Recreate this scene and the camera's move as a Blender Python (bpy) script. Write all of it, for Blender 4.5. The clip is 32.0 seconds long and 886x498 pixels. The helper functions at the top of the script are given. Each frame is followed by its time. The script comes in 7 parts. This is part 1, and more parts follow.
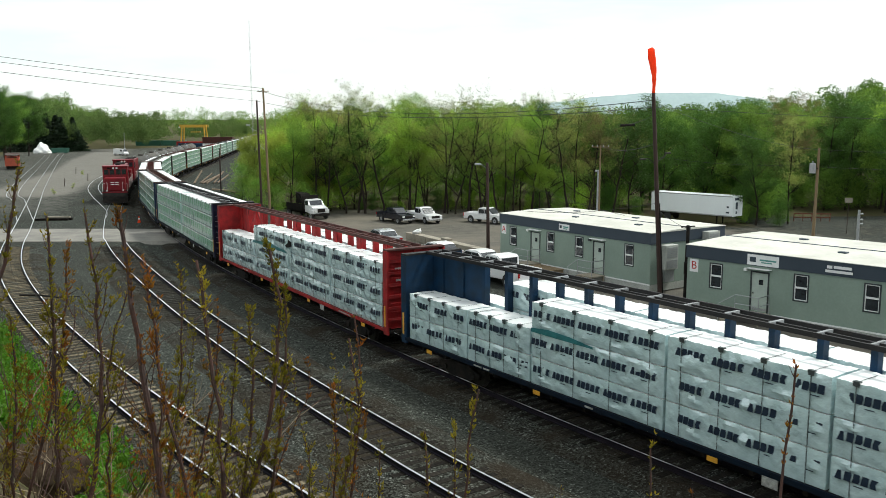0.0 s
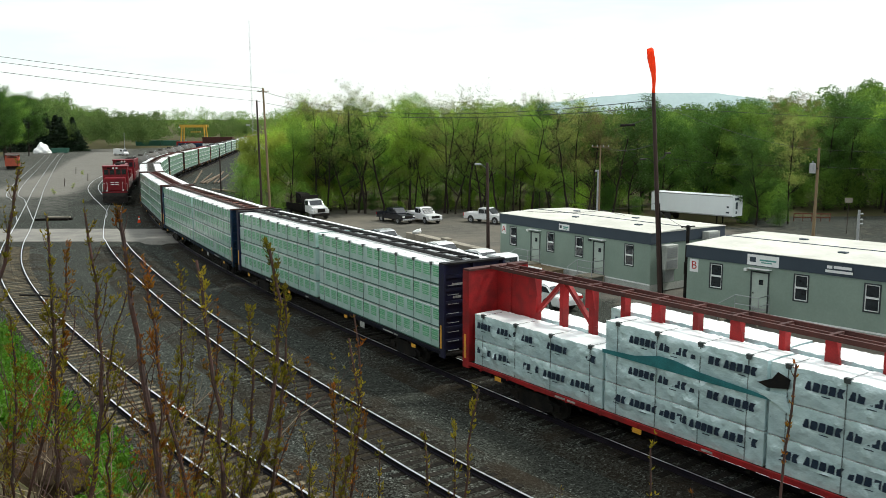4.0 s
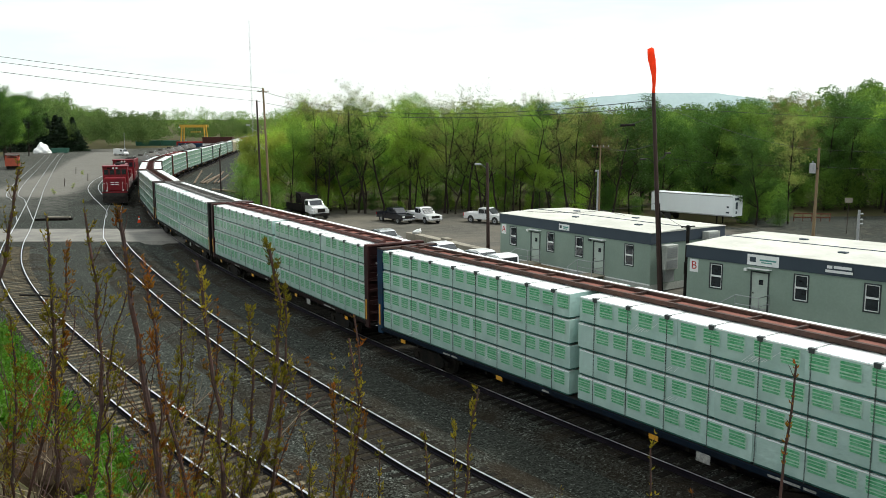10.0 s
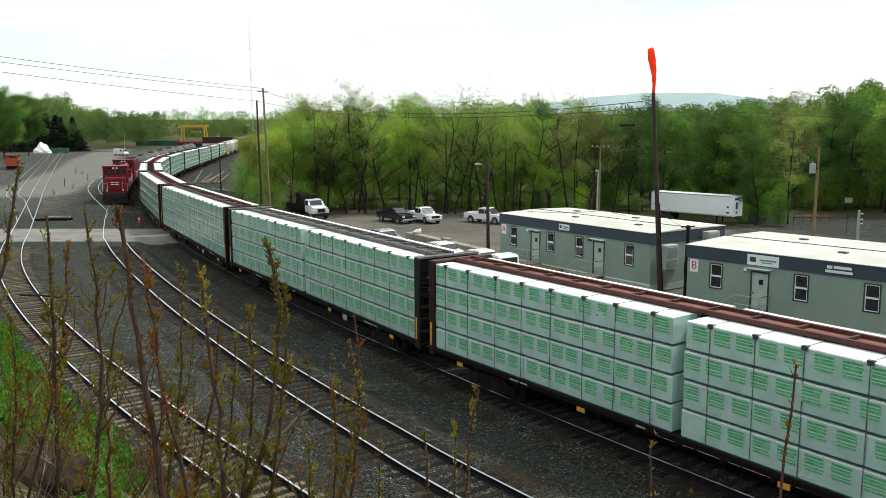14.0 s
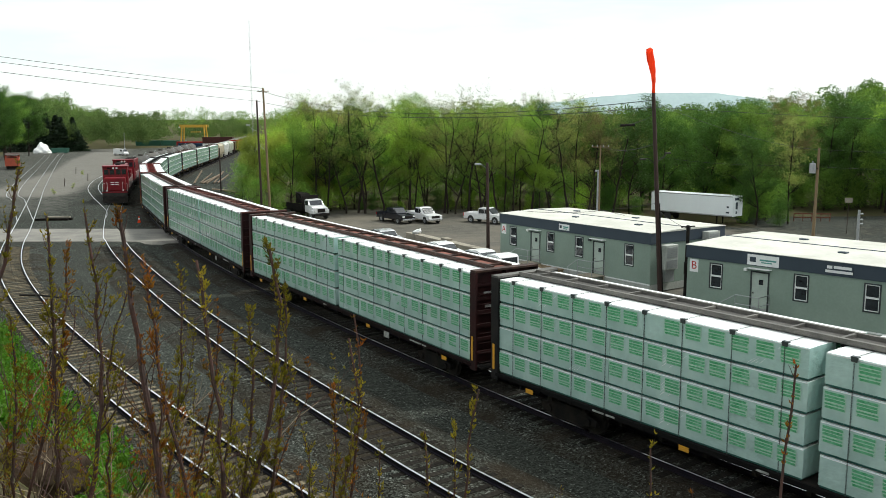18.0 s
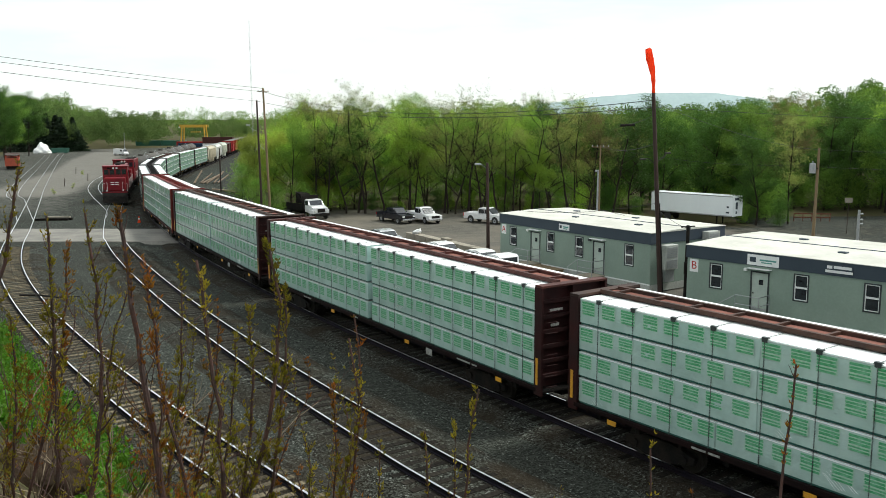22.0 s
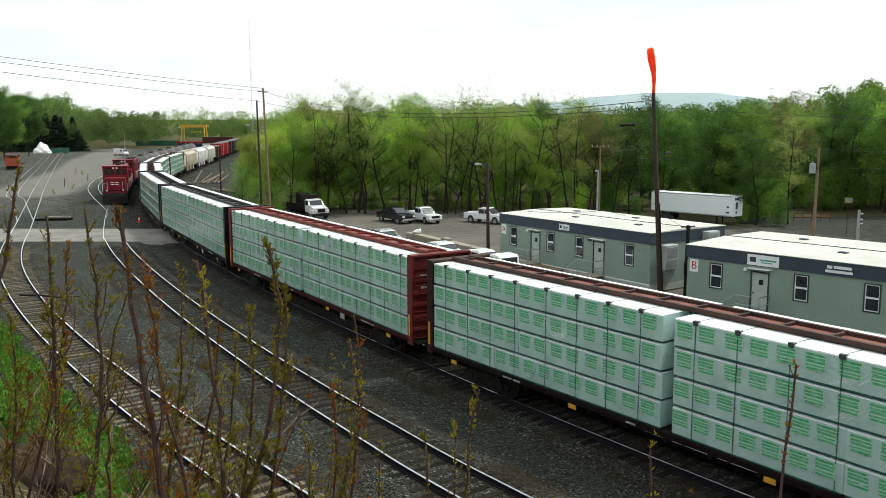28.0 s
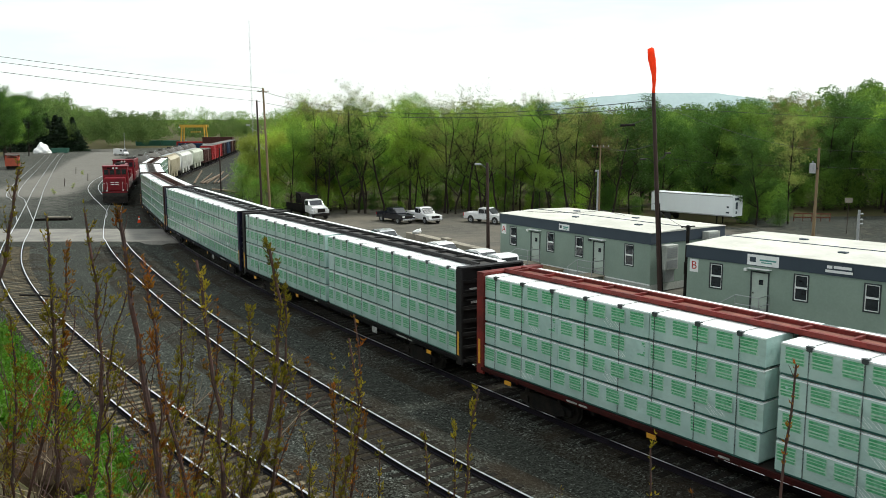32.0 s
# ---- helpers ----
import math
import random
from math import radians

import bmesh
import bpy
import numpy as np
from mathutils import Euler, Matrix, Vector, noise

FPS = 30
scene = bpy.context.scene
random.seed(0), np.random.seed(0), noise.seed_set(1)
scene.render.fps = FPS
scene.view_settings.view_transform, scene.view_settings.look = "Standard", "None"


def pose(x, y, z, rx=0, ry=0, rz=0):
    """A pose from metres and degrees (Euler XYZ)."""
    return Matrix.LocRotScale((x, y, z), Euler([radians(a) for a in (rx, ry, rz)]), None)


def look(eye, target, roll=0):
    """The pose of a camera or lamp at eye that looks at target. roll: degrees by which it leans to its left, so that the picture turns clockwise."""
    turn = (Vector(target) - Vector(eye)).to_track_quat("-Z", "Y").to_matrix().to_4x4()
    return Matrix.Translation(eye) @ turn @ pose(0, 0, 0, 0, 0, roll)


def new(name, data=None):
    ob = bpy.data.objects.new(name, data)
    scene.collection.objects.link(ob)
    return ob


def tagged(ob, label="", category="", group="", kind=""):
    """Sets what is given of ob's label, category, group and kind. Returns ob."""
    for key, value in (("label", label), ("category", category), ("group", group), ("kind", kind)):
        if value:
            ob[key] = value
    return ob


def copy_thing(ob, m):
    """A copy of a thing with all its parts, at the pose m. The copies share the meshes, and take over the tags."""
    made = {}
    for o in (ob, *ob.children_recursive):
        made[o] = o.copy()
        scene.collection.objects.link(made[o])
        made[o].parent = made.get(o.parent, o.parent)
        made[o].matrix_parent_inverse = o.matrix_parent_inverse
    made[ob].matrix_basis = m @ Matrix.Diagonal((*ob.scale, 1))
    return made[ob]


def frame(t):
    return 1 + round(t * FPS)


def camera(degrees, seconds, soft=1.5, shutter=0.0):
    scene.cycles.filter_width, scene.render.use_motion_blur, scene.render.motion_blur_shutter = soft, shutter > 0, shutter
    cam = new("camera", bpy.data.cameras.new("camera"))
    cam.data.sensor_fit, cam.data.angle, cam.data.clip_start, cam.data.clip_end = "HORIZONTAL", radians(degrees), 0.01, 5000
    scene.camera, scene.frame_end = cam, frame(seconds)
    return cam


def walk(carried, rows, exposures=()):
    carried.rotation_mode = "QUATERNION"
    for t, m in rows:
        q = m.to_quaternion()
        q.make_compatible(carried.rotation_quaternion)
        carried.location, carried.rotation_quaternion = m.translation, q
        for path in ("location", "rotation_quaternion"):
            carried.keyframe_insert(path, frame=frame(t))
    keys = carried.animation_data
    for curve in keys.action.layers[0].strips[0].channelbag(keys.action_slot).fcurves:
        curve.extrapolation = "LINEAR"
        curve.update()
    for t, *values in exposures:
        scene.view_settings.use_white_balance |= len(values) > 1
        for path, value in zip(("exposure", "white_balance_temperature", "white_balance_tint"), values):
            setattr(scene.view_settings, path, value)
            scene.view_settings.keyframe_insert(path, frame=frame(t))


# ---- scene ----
# Camera on the wooded bank above the yard, standing still.
EYE = (0.0, 0.0, 9.72)
cam = camera(55.19, 32.0, soft=0.75, shutter=0.12)
STAND = look(EYE, (0.0, 1500.0, 9.72 - 219.1), -0.15)
walk(cam, [(0.0, STAND), (32.0, STAND)], [(0.0, 0.02, 6350, 3), (32.0, 0.02, 6350, 3)])

# ---- light: thin bright overcast, sun veiled, high to the side of the yard ----
SUN_ELEV, SUN_AZ = radians(58), radians(72)
world = bpy.data.worlds.new("sky")
scene.world = world
world.use_nodes = True
wt = world.node_tree
wt.nodes.clear()


def wnode(kind, **kw):
    n = wt.nodes.new(kind)
    for k, v in kw.items():
        n.inputs[k].default_value = v
    return n


w_out = wnode("ShaderNodeOutputWorld")
w_bg = wnode("ShaderNodeBackground", Strength=1.1)
w_sky = wt.nodes.new("ShaderNodeTexSky")
w_sky.sky_type = "NISHITA"
w_sky.sun_disc = False
w_sky.sun_elevation, w_sky.sun_rotation = SUN_ELEV, SUN_AZ
w_sky.dust_density = 1.0
w_scale = wt.nodes.new("ShaderNodeVectorMath")
w_scale.operation = "SCALE"
w_scale.inputs["Scale"].default_value = 0.17
wt.links.new(w_sky.outputs["Color"], w_scale.inputs[0])
w_co = wt.nodes.new("ShaderNodeTexCoord")
w_map = wnode("ShaderNodeMapping")
w_map.inputs["Scale"].default_value = (1.6, 1.6, 9.0)
wt.links.new(w_co.outputs["Generated"], w_map.inputs["Vector"])
w_noise = wnode("ShaderNodeTexNoise", Scale=2.2, Detail=5.0, Roughness=0.55)
wt.links.new(w_map.outputs["Vector"], w_noise.inputs["Vector"])
w_ramp = wt.nodes.new("ShaderNodeValToRGB")
w_ramp.color_ramp.elements[0].position, w_ramp.color_ramp.elements[0].color = 0.37, (0.60, 0.60, 0.60, 1)
w_ramp.color_ramp.elements[1].position, w_ramp.color_ramp.elements[1].color = 0.56, (0.985, 0.985, 0.985, 1)
wt.links.new(w_noise.outputs["Fac"], w_ramp.inputs["Fac"])
w_mix = wt.nodes.new("ShaderNodeMix")
w_mix.data_type = "RGBA"
w_mix.inputs[7].default_value = (1.0, 1.0, 0.99, 1)
wt.links.new(w_ramp.outputs["Color"], w_mix.inputs[0])
wt.links.new(w_scale.outputs[0], w_mix.inputs[6])
wt.links.new(w_mix.outputs[2], w_bg.inputs["Color"])
wt.links.new(w_bg.outputs[0], w_out.inputs[0])

sun = new("sun", bpy.data.lights.new("sun", "SUN"))
sun.data.energy, sun.data.angle, sun.data.color = 3.2, radians(9), (1.0, 0.97, 0.91)
sun.matrix_world = look((0, 0, 0), (-math.sin(SUN_AZ) * math.cos(SUN_ELEV), -math.cos(SUN_AZ) * math.cos(SUN_ELEV), -math.sin(SUN_ELEV)))

# ---- materials ----
MATS = {}


def mat(name, c1, c2=None, scale=3.0, fine=30.0, rough=0.7, metal=0.0, bump=0.15, vary=0.0, island=0.0, grain=0.25, emit=0.0, spec=0.5, stretch=None):
    """A surface: two colours by broad noise, fine grain, bump, and a little difference from piece to piece."""
    if name in MATS:
        return MATS[name]
    m = bpy.data.materials.new(name)
    m.use_nodes = True
    nt = m.node_tree
    b = nt.nodes["Principled BSDF"]
    c2 = c2 or tuple(v * 0.75 for v in c1)
    co = nt.nodes.new("ShaderNodeTexCoord")
    src = co.outputs["Object"]
    if stretch:
        mp = nt.nodes.new("ShaderNodeMapping")
        mp.inputs["Scale"].default_value = stretch
        nt.links.new(src, mp.inputs["Vector"])
        src = mp.outputs["Vector"]
    n1 = nt.nodes.new("ShaderNodeTexNoise")
    n1.inputs["Scale"].default_value, n1.inputs["Detail"].default_value = scale, 4.0
    n2 = nt.nodes.new("ShaderNodeTexNoise")
    n2.inputs["Scale"].default_value, n2.inputs["Detail"].default_value = fine, 3.0
    for n in (n1, n2):
        nt.links.new(src, n.inputs["Vector"])
    rp = nt.nodes.new("ShaderNodeMapRange")
    rp.inputs["From Min"].default_value, rp.inputs["From Max"].default_value = 0.35, 0.65
    nt.links.new(n1.outputs["Fac"], rp.inputs["Value"])
    mx = nt.nodes.new("ShaderNodeMix")
    mx.data_type = "RGBA"
    mx.inputs[6].default_value, mx.inputs[7].default_value = (*c1, 1), (*c2, 1)
    nt.links.new(rp.outputs[0], mx.inputs[0])
    g = nt.nodes.new("ShaderNodeMapRange")
    g.inputs["From Min"].default_value, g.inputs["From Max"].default_value = 0.25, 0.75
    g.inputs["To Min"].default_value, g.inputs["To Max"].default_value = 1 - grain, 1 + grain
    nt.links.new(n2.outputs["Fac"], g.inputs["Value"])
    val = g.outputs[0]

    def times(a, socket, amount):
        r = nt.nodes.new("ShaderNodeMapRange")
        r.inputs["To Min"].default_value, r.inputs["To Max"].default_value = 1 - amount, 1 + amount
        nt.links.new(socket, r.inputs["Value"])
        mm = nt.nodes.new("ShaderNodeMath")
        mm.operation = "MULTIPLY"
        nt.links.new(a, mm.inputs[0])
        nt.links.new(r.outputs[0], mm.inputs[1])
        return mm.outputs[0]

    if vary:
        val = times(val, nt.nodes.new("ShaderNodeObjectInfo").outputs["Random"], vary)
    if island:
        val = times(val, nt.nodes.new("ShaderNodeNewGeometry").outputs["Random Per Island"], island)
    vm = nt.nodes.new("ShaderNodeVectorMath")
    vm.operation = "SCALE"
    nt.links.new(mx.outputs[2], vm.inputs[0])
    nt.links.new(val, vm.inputs["Scale"])
    nt.links.new(vm.outputs[0], b.inputs["Base Color"])
    b.inputs["Roughness"].default_value, b.inputs["Metallic"].default_value = rough, metal
    b.inputs["Specular IOR Level"].default_value = spec
    if bump:
        bp = nt.nodes.new("ShaderNodeBump")
        bp.inputs["Strength"].default_value, bp.inputs["Distance"].default_value = bump, 0.03
        nt.links.new(n2.outputs["Fac"], bp.inputs["Height"])
        nt.links.new(bp.outputs[0], b.inputs["Normal"])
    if emit:
        nt.links.new(vm.outputs[0], b.inputs["Emission Color"])
        b.inputs["Emission Strength"].default_value = emit
    MATS[name] = m
    return m


def leaf_mat(name, c1, c2, scale=0.35):
    """Thin leaves: light comes through them."""
    m = mat(name, c1, c2, scale=scale, fine=2.0, rough=0.6, bump=0.0, vary=0.3, island=0.3, grain=0.25, spec=0.25)
    nt = m.node_tree
    b = nt.nodes["Principled BSDF"]
    tr = nt.nodes.new("ShaderNodeBsdfTranslucent")
    nt.links.new(b.inputs["Base Color"].links[0].from_socket, tr.inputs["Color"])
    ms = nt.nodes.new("ShaderNodeMixShader")
    ms.inputs[0].default_value = 0.5
    nt.links.new(b.outputs[0], ms.inputs[1])
    nt.links.new(tr.outputs[0], ms.inputs[2])
    nt.links.new(ms.outputs[0], nt.nodes["Material Output"].inputs["Surface"])
    return m


M_RAIL_TOP = mat("polished rail head", (0.78, 0.79, 0.83), (0.66, 0.67, 0.72), rough=0.28, metal=0.9, bump=0.02)
# near black with a bluish cast: skylit shade put into the web's colour
M_RAIL = mat("rusty rail web", (0.016, 0.012, 0.017), (0.010, 0.009, 0.015), rough=0.85, spec=0.15)
M_TIE = mat("creosoted tie", (0.028, 0.024, 0.019), (0.009, 0.008, 0.007), scale=2.0, fine=14, rough=0.95, bump=0.5, vary=0.5, spec=0.1, stretch=(1, 6, 1))
M_TIE_OLD = mat("weathered tie", (0.155, 0.128, 0.084), (0.036, 0.031, 0.023), scale=2.0, fine=14, rough=0.95, bump=0.5, vary=0.55, spec=0.1, stretch=(1, 6, 1))
M_STEEL_DARK = mat("dark grimy steel", (0.008, 0.008, 0.008), (0.02, 0.016, 0.013), rough=0.8, spec=0.15)
M_WHEEL = mat("worn wheel steel", (0.04, 0.034, 0.03), (0.02, 0.018, 0.016), rough=0.6, metal=0.3)
M_YELLOW = mat("safety yellow reflector", (0.75, 0.38, 0.03), (0.6, 0.3, 0.03), rough=0.5)
M_WHITE = mat("white enamel", (0.8, 0.8, 0.79), (0.74, 0.74, 0.73), rough=0.35, bump=0.03, grain=0.05)
M_BLACK_RUBBER = mat("black rubber", (0.02, 0.02, 0.02), (0.035, 0.034, 0.033), rough=0.9)
M_GLASS_DARK = mat("dark window glass", (0.015, 0.018, 0.022), (0.03, 0.035, 0.04), rough=0.08, bump=0.0, spec=0.8)
M_CHROME = mat("bright metal", (0.6, 0.6, 0.6), (0.5, 0.5, 0.5), rough=0.25, metal=0.9, bump=0.0)
M_LAMP = mat("clear lamp lens", (0.75, 0.75, 0.72), (0.7, 0.7, 0.68), rough=0.15, bump=0.0)
M_REDLAMP = mat("red lamp lens", (0.4, 0.02, 0.02), (0.35, 0.02, 0.02), rough=0.2, bump=0.0)
M_POLE = mat("tarred timber pole", (0.05, 0.026, 0.02), (0.03, 0.018, 0.015), scale=2, fine=25, rough=0.9, bump=0.4, stretch=(6, 6, 0.4))
M_POLE_PALE = mat("weathered timber pole", (0.24, 0.17, 0.09), (0.17, 0.12, 0.07), scale=2, fine=25, rough=0.9, bump=0.4, stretch=(6, 6, 0.4))
M_GALV = mat("galvanised steel", (0.42, 0.43, 0.44), (0.33, 0.34, 0.35), rough=0.45, metal=0.7)
M_WIRE = mat("black cable", (0.02, 0.02, 0.02), (0.03, 0.03, 0.03), rough=0.7, bump=0)
M_BARK = mat("grey brown bark", (0.040, 0.032, 0.025), (0.020, 0.016, 0.013), scale=3, fine=18, rough=0.95, spec=0.1, bump=0.6, stretch=(4, 4, 0.7))
M_CONCRETE = mat("weathered concrete", (0.30, 0.265, 0.21), (0.21, 0.19, 0.15), scale=0.8, fine=12, rough=0.9, bump=0.25)

# ---- mesh helpers ----


def part(name, bm, material, parent=None, label="", at=None, smooth=False):
    """Links a bmesh as one mesh object under a thing or part."""
    me = bpy.data.meshes.new(name)
    bmesh.ops.recalc_face_normals(bm, faces=bm.faces)
    bm.to_mesh(me)
    bm.free()
    return linked(name, me, material, parent, label, at, smooth)


def linked(name, me, material, parent=None, label="", at=None, smooth=False):
    for m in material if isinstance(material, (list, tuple)) else [material]:
        if not me.materials or m.name not in me.materials:
            me.materials.append(m)
    if smooth:
        me.shade_smooth()
    ob = new(name, me)
    if parent is not None:
        ob.parent = parent
    if at is not None:
        ob.matrix_basis = at
    if label:
        ob["label"] = label
    return ob


def again(ob, at, parent=None):
    """Another piece on the same mesh."""
    o = new(ob.name.split(".")[0], ob.data)
    o.parent = parent if parent is not None else ob.parent
    o.matrix_basis = at
    if "label" in ob:
        o["label"] = ob["label"]
    return o


def empty(name, at, label, category, group="", kind=""):
    o = new(name)
    o.matrix_basis = at
    o.empty_display_size = 0.3
    return tagged(o, label, category, group, kind)


def box(bm, x0, x1, y0, y1, z0, z1, mi=0, bev=0.0):
    vs = [bm.verts.new((x, y, z)) for x in (x0, x1) for y in (y0, y1) for z in (z0, z1)]
    fs = [bm.faces.new([vs[i] for i in f]) for f in ((0, 1, 3, 2), (4, 6, 7, 5), (0, 4, 5, 1), (2, 3, 7, 6), (0, 2, 6, 4), (1, 5, 7, 3))]
    for f in fs:
        f.material_index = mi
    if bev:
        es = list({e for f in fs for e in f.edges})
        r = bmesh.ops.bevel(bm, geom=es, offset=bev, segments=2, affect="EDGES", profile=0.6)
        for f in r["faces"]:
            f.material_index = mi
    return bm


def boxes(*rows, bev=0.0):
    bm = bmesh.new()
    for r in rows:
        box(bm, *r, bev=bev)
    return bm


def rod(bm, a, b, r0, r1=None, n=8, mi=0, caps=True):
    """A tapered round bar from a to b."""
    a, b = Vector(a), Vector(b)
    r1 = r0 if r1 is None else r1
    q = (b - a).to_track_quat("Z", "Y")
    ra, rb = [], []
    for i in range(n):
        w = 2 * math.pi * i / n
        o = q @ Vector((math.cos(w), math.sin(w), 0))
        ra.append(bm.verts.new(a + o * r0))
        rb.append(bm.verts.new(b + o * r1))
    for i in range(n):
        f = bm.faces.new((ra[i], ra[(i + 1) % n], rb[(i + 1) % n], rb[i]))
        f.material_index = mi
    if caps:
        for ring in (ra[::-1], rb):
            bm.faces.new(ring).material_index = mi
    return bm


def rods(*rows, n=8):
    bm = bmesh.new()
    for r in rows:
        rod(bm, *r, n=n)
    return bm


def tube(bm, pts, r, n=6, mi=0):
    return pipe(bm, pts, r, n, mi)


def prism(bm, outline, a, b, axis="y", mi=0):
    """An outline in the plane across the axis, carried from a to b."""
    def v(p, w):
        return {"y": (p[0], w, p[1]), "x": (w, p[0], p[1]), "z": (p[0], p[1], w)}[axis]
    lo = [bm.verts.new(v(p, a)) for p in outline]
    hi = [bm.verts.new(v(p, b)) for p in outline]
    n = len(outline)
    for i in range(n):
        bm.faces.new((lo[i], lo[(i + 1) % n], hi[(i + 1) % n], hi[i])).material_index = mi
    bm.faces.new(lo[::-1]).material_index = mi
    bm.faces.new(hi).material_index = mi
    return bm


def lathe(bm, prof, axis="x", n=16, mi=0):
    """A profile of (along, radius) turned round an axis."""
    rings = []
    for u, r in prof:
        ring = []
        for i in range(n):
            w = 2 * math.pi * i / n
            c, s = r * math.cos(w), r * math.sin(w)
            ring.append(bm.verts.new({"x": (u, c, s), "y": (c, u, s), "z": (c, s, u)}[axis]))
        rings.append(ring)
    for A, B in zip(rings, rings[1:]):
        for i in range(n):
            bm.faces.new((A[i], A[(i + 1) % n], B[(i + 1) % n], B[i])).material_index = mi
    bm.faces.new(rings[0][::-1]).material_index = mi
    bm.faces.new(rings[-1]).material_index = mi
    return bm


def pipe(bm, pts, radii, n=7, mi=0):
    """A bent round bar through points, one skin, closed at both ends."""
    pts = [Vector(p) for p in pts]
    rings = []
    for i, p in enumerate(pts):
        d = pts[min(i + 1, len(pts) - 1)] - pts[max(i - 1, 0)]
        q = d.to_track_quat("Z", "Y")
        r = radii[i] if isinstance(radii, (list, tuple)) else radii
        rings.append([bm.verts.new(p + q @ Vector((r * math.cos(2 * math.pi * k / n), r * math.sin(2 * math.pi * k / n), 0))) for k in range(n)])
    for A, B in zip(rings, rings[1:]):
        for k in range(n):
            bm.faces.new((A[k], A[(k + 1) % n], B[(k + 1) % n], B[k])).material_index = mi
    bm.faces.new(rings[0][::-1])
    bm.faces.new(rings[-1])
    return bm


def sweep(bm, prof, line, mi=0, closed=True):
    """A cross-section of (side, up) carried along a line of points; side is to the right of the way."""
    rings = []
    for i, p in enumerate(line):
        p = Vector(p)
        d = (Vector(line[min(i + 1, len(line) - 1)]) - Vector(line[max(i - 1, 0)]))
        d.z = 0
        d.normalize()
        r = Vector((d.y, -d.x, 0))
        rings.append([bm.verts.new(p + r * s + Vector((0, 0, u))) for s, u in prof])
    n = len(prof)
    for A, B in zip(rings, rings[1:]):
        for i in range(n if closed else n - 1):
            bm.faces.new((A[i], A[(i + 1) % n], B[(i + 1) % n], B[i])).material_index = mi
    if closed:
        bm.faces.new(rings[0][::-1]).material_index = mi
        bm.faces.new(rings[-1]).material_index = mi
    return bm


def smooth_step(a, b, v):
    u = min(1.0, max(0.0, (v - a) / (b - a)))
    return u * u * (3 - 2 * u)

# ---- plan: tracks (rail tops at z = 0) and ground ----
MAIN_C = (-49.018, -32.729, 27.839, -25.384, -11.183, 8.852, 8.893)


def main_x(y):
    """Centre of the running track, across, at the distance y."""
    if y > 255:
        return main_x(255) - 0.172 * (y - 255)
    if y < 14:
        return main_x(14) - 0.74 * (y - 14)
    u = (y - 150) / 150
    return sum(c * u ** i for i, c in enumerate(MAIN_C))


def spline(pts, step=1.0):
    pts = [Vector((*p, 0)) for p in pts]
    out = []
    for i in range(len(pts) - 1):
        a, b, c, d = pts[max(i - 1, 0)], pts[i], pts[i + 1], pts[min(i + 2, len(pts) - 1)]
        n = max(2, int((c - b).length / step))
        for k in range(n):
            t = k / n
            out.append(0.5 * ((2 * b) + (c - a) * t + (2 * a - 5 * b + 4 * c - d) * t * t + (3 * b - a - 3 * c + d) * t ** 3))
    return out + [pts[-1]]


MAIN = [Vector((main_x(y), y, 0)) for y in np.arange(-90, 660, 1.0)]
T1 = spline([(26, -15), (8, 6), (-4.22, 21), (-8.34, 26), (-12.26, 31), (-15.98, 36), (-20.18, 42), (-24.09, 48), (-27.72, 54), (-31.05, 60), (-34.0, 66), (-36.7, 72), (-40.9, 81.9), (-55, 114), (-67, 141.4), (-108.5, 238.6), (-150, 338)])
T2 = spline([(33, -18), (15, 3.5), (1.51, 21), (-2.04, 26), (-5.38, 31), (-8.55, 36), (-12.18, 42), (-15.65, 48), (-18.98, 54), (-22.18, 60), (-25.23, 66), (-28.08, 72), (-30.68, 78), (-39.6, 102), (-49.0, 131), (-54.7, 153), (-65.5, 201), (-76.5, 255), (-86, 305), (-100, 380)])
T2B = spline([(-35.2, 90), (-38.6, 98.8), (-48.3, 118.6), (-55.7, 135), (-61.8, 152), (-65.9, 166), (-75, 200), (-88, 255)])
T4 = spline([(-43.6, 88), (-56.2, 112), (-67.6, 134), (-110.8, 235), (-152, 331)])


class Way:
    """A line measured along its length."""

    def __init__(self, pts):
        self.p = np.array([(q.x, q.y) for q in pts])
        self.s = np.concatenate([[0], np.cumsum(np.hypot(*np.diff(self.p, axis=0).T))])

    def at(self, s):
        return Vector((float(np.interp(s, self.s, self.p[:, 0])), float(np.interp(s, self.s, self.p[:, 1])), 0))

    def where(self, y):
        return float(np.interp(y, self.p[:, 1], self.s))


W_MAIN, W_T2 = Way(MAIN), Way(T2)
S5 = W_MAIN.where(5.0)


def away(line, x, y):
    """Distance from a line, positive on the far side as seen from the bank."""
    d = (line[:, 0] - x) ** 2 + (line[:, 1] - y) ** 2
    i = int(np.argmin(d))
    j = min(max(i, 1), len(line) - 2)
    u = line[j + 1] - line[j - 1]
    side = u[0] * (y - line[j][1]) - u[1] * (x - line[j][0])
    return math.sqrt(d[i]) * (-1 if side > 0 else 1)


A_MAIN, A_T1 = W_MAIN.p, Way(T1).p


